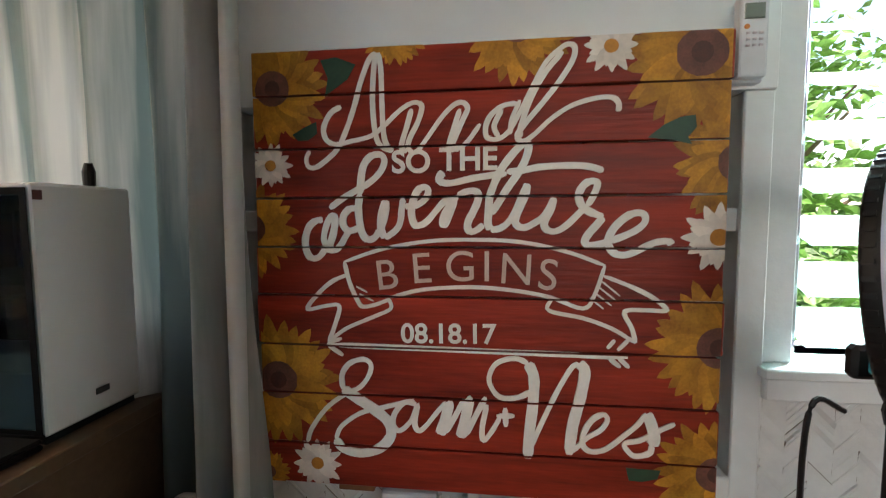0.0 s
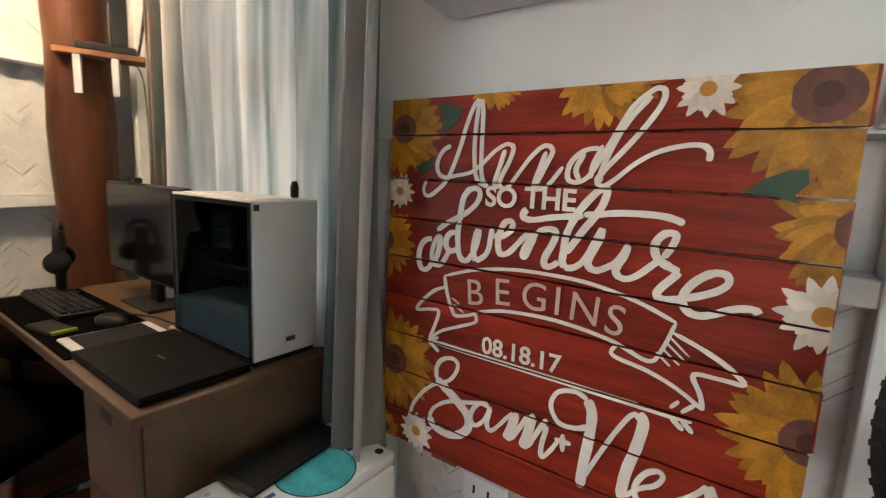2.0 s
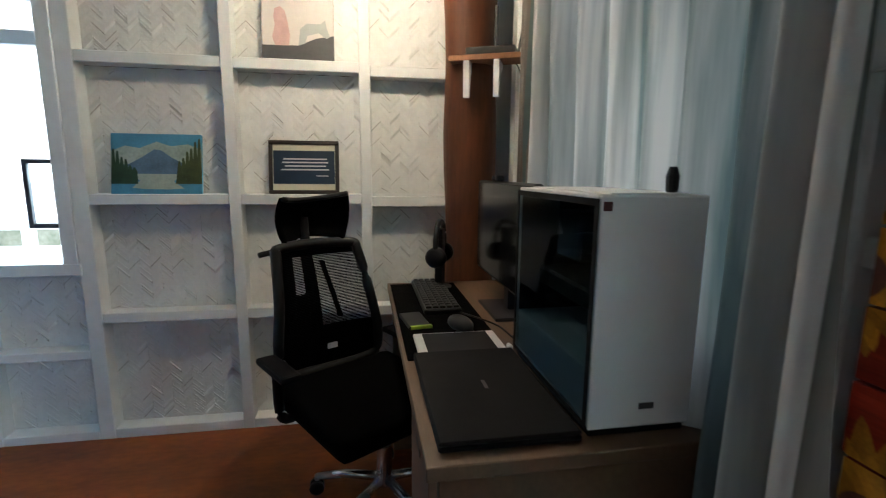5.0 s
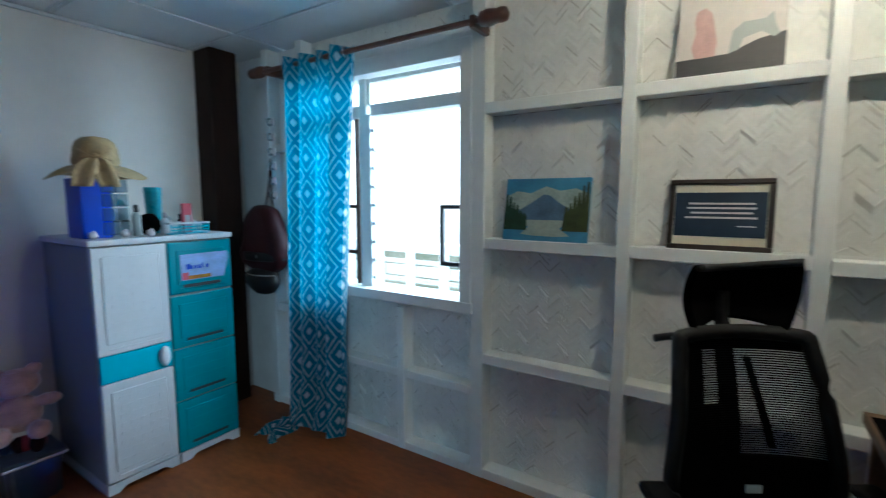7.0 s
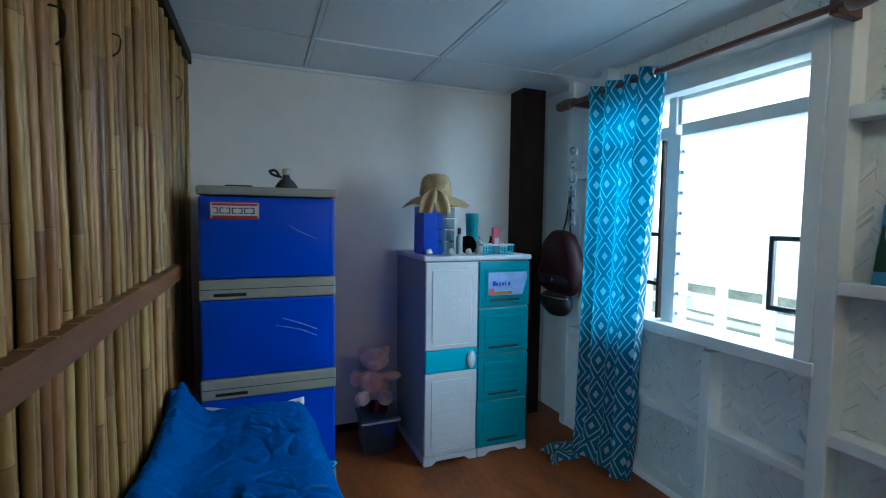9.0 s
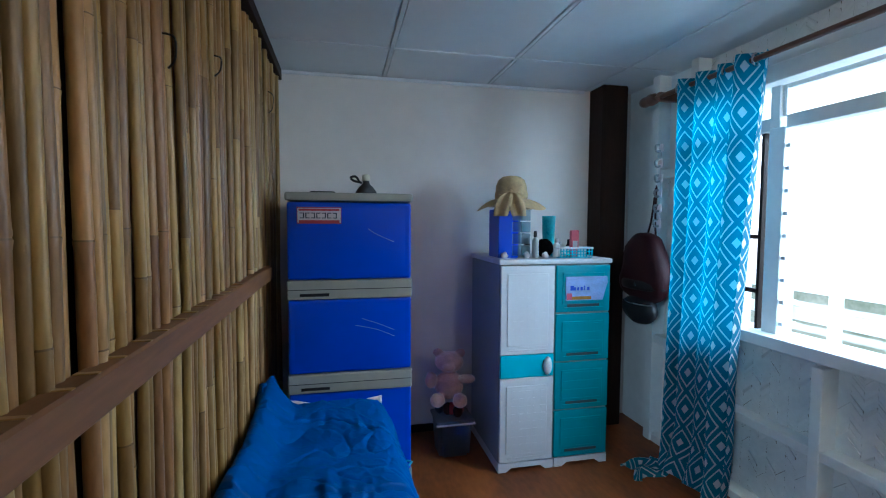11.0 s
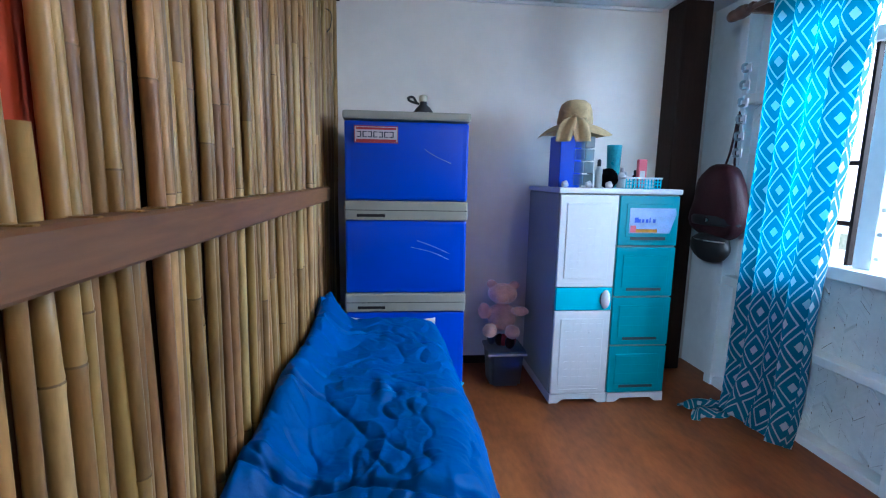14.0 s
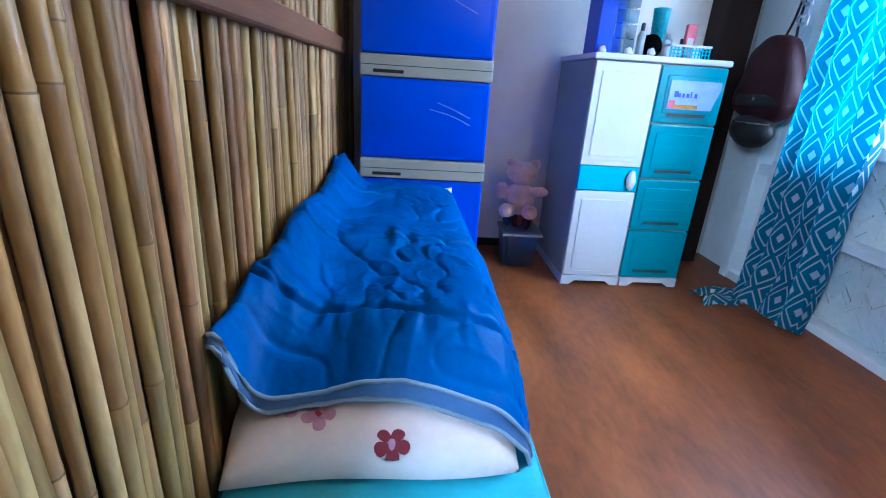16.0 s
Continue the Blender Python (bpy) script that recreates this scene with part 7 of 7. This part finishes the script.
def foliage(seed, radius, count, leaf):
    """A crown of many small leaves on clumps, uneven and full of gaps."""
    rr = random.Random(seed)
    bm2 = bmesh.new()
    clumps = [Vector((rr.gauss(0, 0.5), rr.gauss(0, 0.5), rr.gauss(0, 0.42))) * radius for _ in range(18)]
    for _ in range(count):
        c2 = rr.choice(clumps) + Vector((rr.gauss(0, 0.16), rr.gauss(0, 0.16), rr.gauss(0, 0.14))) * radius
        q = Euler((rr.uniform(-1, 1), rr.uniform(-1, 1), rr.uniform(0, 6.3))).to_matrix()
        s = leaf * rr.uniform(0.6, 1.3)
        bm2.faces.new([bm2.verts.new(c2 + q @ Vector(p)) for p in ((0, 0, 0), (0.35 * s, 0.5 * s, 0.08 * s), (0, 1.25 * s, 0), (-0.35 * s, 0.5 * s, 0.08 * s))])
    return bm2


def tree(x, y, h, radius, seed, count=2600, leaf=0.12):
    t2 = thing("tree", "leafy green tree outside the window", "tree", "trees outside", at=(x, y, -0.3))
    part("trunk", tube(spline([(0, 0, 0), (0.05, 0.03, h * 0.3), (-0.04, 0.05, h * 0.62), (0.05, 0, h)]), 0.09, 8, taper=lambda k: 1 - 0.75 * k), BARK, t2, smooth=True)
    rr = random.Random(seed)
    for k in range(5):
        a = 2.4 * k
        z = h * (0.4 + 0.1 * k)
        part("limb", tube([(0, 0, z), (0.4 * radius * math.cos(a), 0.4 * radius * math.sin(a), z + 0.35 * radius), (0.8 * radius * math.cos(a), 0.8 * radius * math.sin(a), z + 0.6 * radius)], 0.035, 6, taper=lambda q: 1 - 0.7 * q), BARK, t2)
    o = part("crown", foliage(seed, radius, count, leaf), LEAFY, t2)
    o.location.z = h * 0.9
    tagged(o, kind="stuff")


for k, (x, y, h, r) in enumerate(((1.0, 4.2, 1.6, 1.1), (2.3, 4.8, 2.2, 1.4), (0.2, 5.2, 2.4, 1.4), (3.3, 6.5, 2.8, 1.7), (1.5, 6.8, 3.0, 1.9), (-1.2, 6.0, 2.6, 1.6))):
    tree(x, y, h, r, 60 + k)
for k, (x, y, r) in enumerate(((0.75, 2.7, 0.45), (1.6, 2.9, 0.5), (2.4, 3.4, 0.6))):
    b3 = thing("bush", "dense green bush outside the window", "bush", "bushes outside", at=(x, y, -0.3))
    part("stem", tube([(0, 0, 0), (0.02, 0, 0.4)], 0.02, 6), BARK, b3)
    o = part("crown", foliage(100 + k, r, 1500, 0.08), LEAFY, b3)
    o.location.z = 0.75
    tagged(o, kind="stuff")
setting(tagged(link_mesh("garden_wall", box(-4.75, -4.6, -7, 3, -0.24, 0.78, 0.01), MOSSY), "low grey-green mossy garden wall", "wall"))
# emissive sheet added far out so the west window burns out white
glow_mat, hn, hb = nodes_of("backdrop_glow")
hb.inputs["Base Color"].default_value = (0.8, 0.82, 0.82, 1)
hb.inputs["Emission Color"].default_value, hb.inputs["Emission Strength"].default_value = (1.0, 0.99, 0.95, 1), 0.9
setting(tagged(link_mesh("backdrop", box(-90, -89, -140, 120, -0.3, 60), glow_mat), "glowing white sheet that burns out the window view", "backdrop"))
yard = setting(tagged(link_mesh("pavement", box(-300, -2.46, -300, 300, -0.3, -0.24), CONCRETE), "pale concrete yard", "pavement"))
fence = thing("railing", "white-painted slatted wooden railing", "railing", at=(-4.0, -1.6, -0.24))
for z in (0.28, 0.55, 0.82, 1.05):
    part("slat", box(-0.012, 0.012, -2.6, 2.6, z, z + 0.1, 0.003), WHITE_PAINT, fence)
for k in range(14):
    part("post", box(0.013, 0.06, -2.55 + k * 0.39, -2.47 + k * 0.39, 0.0, 1.15, 0.003), WHITE_PAINT, fence)
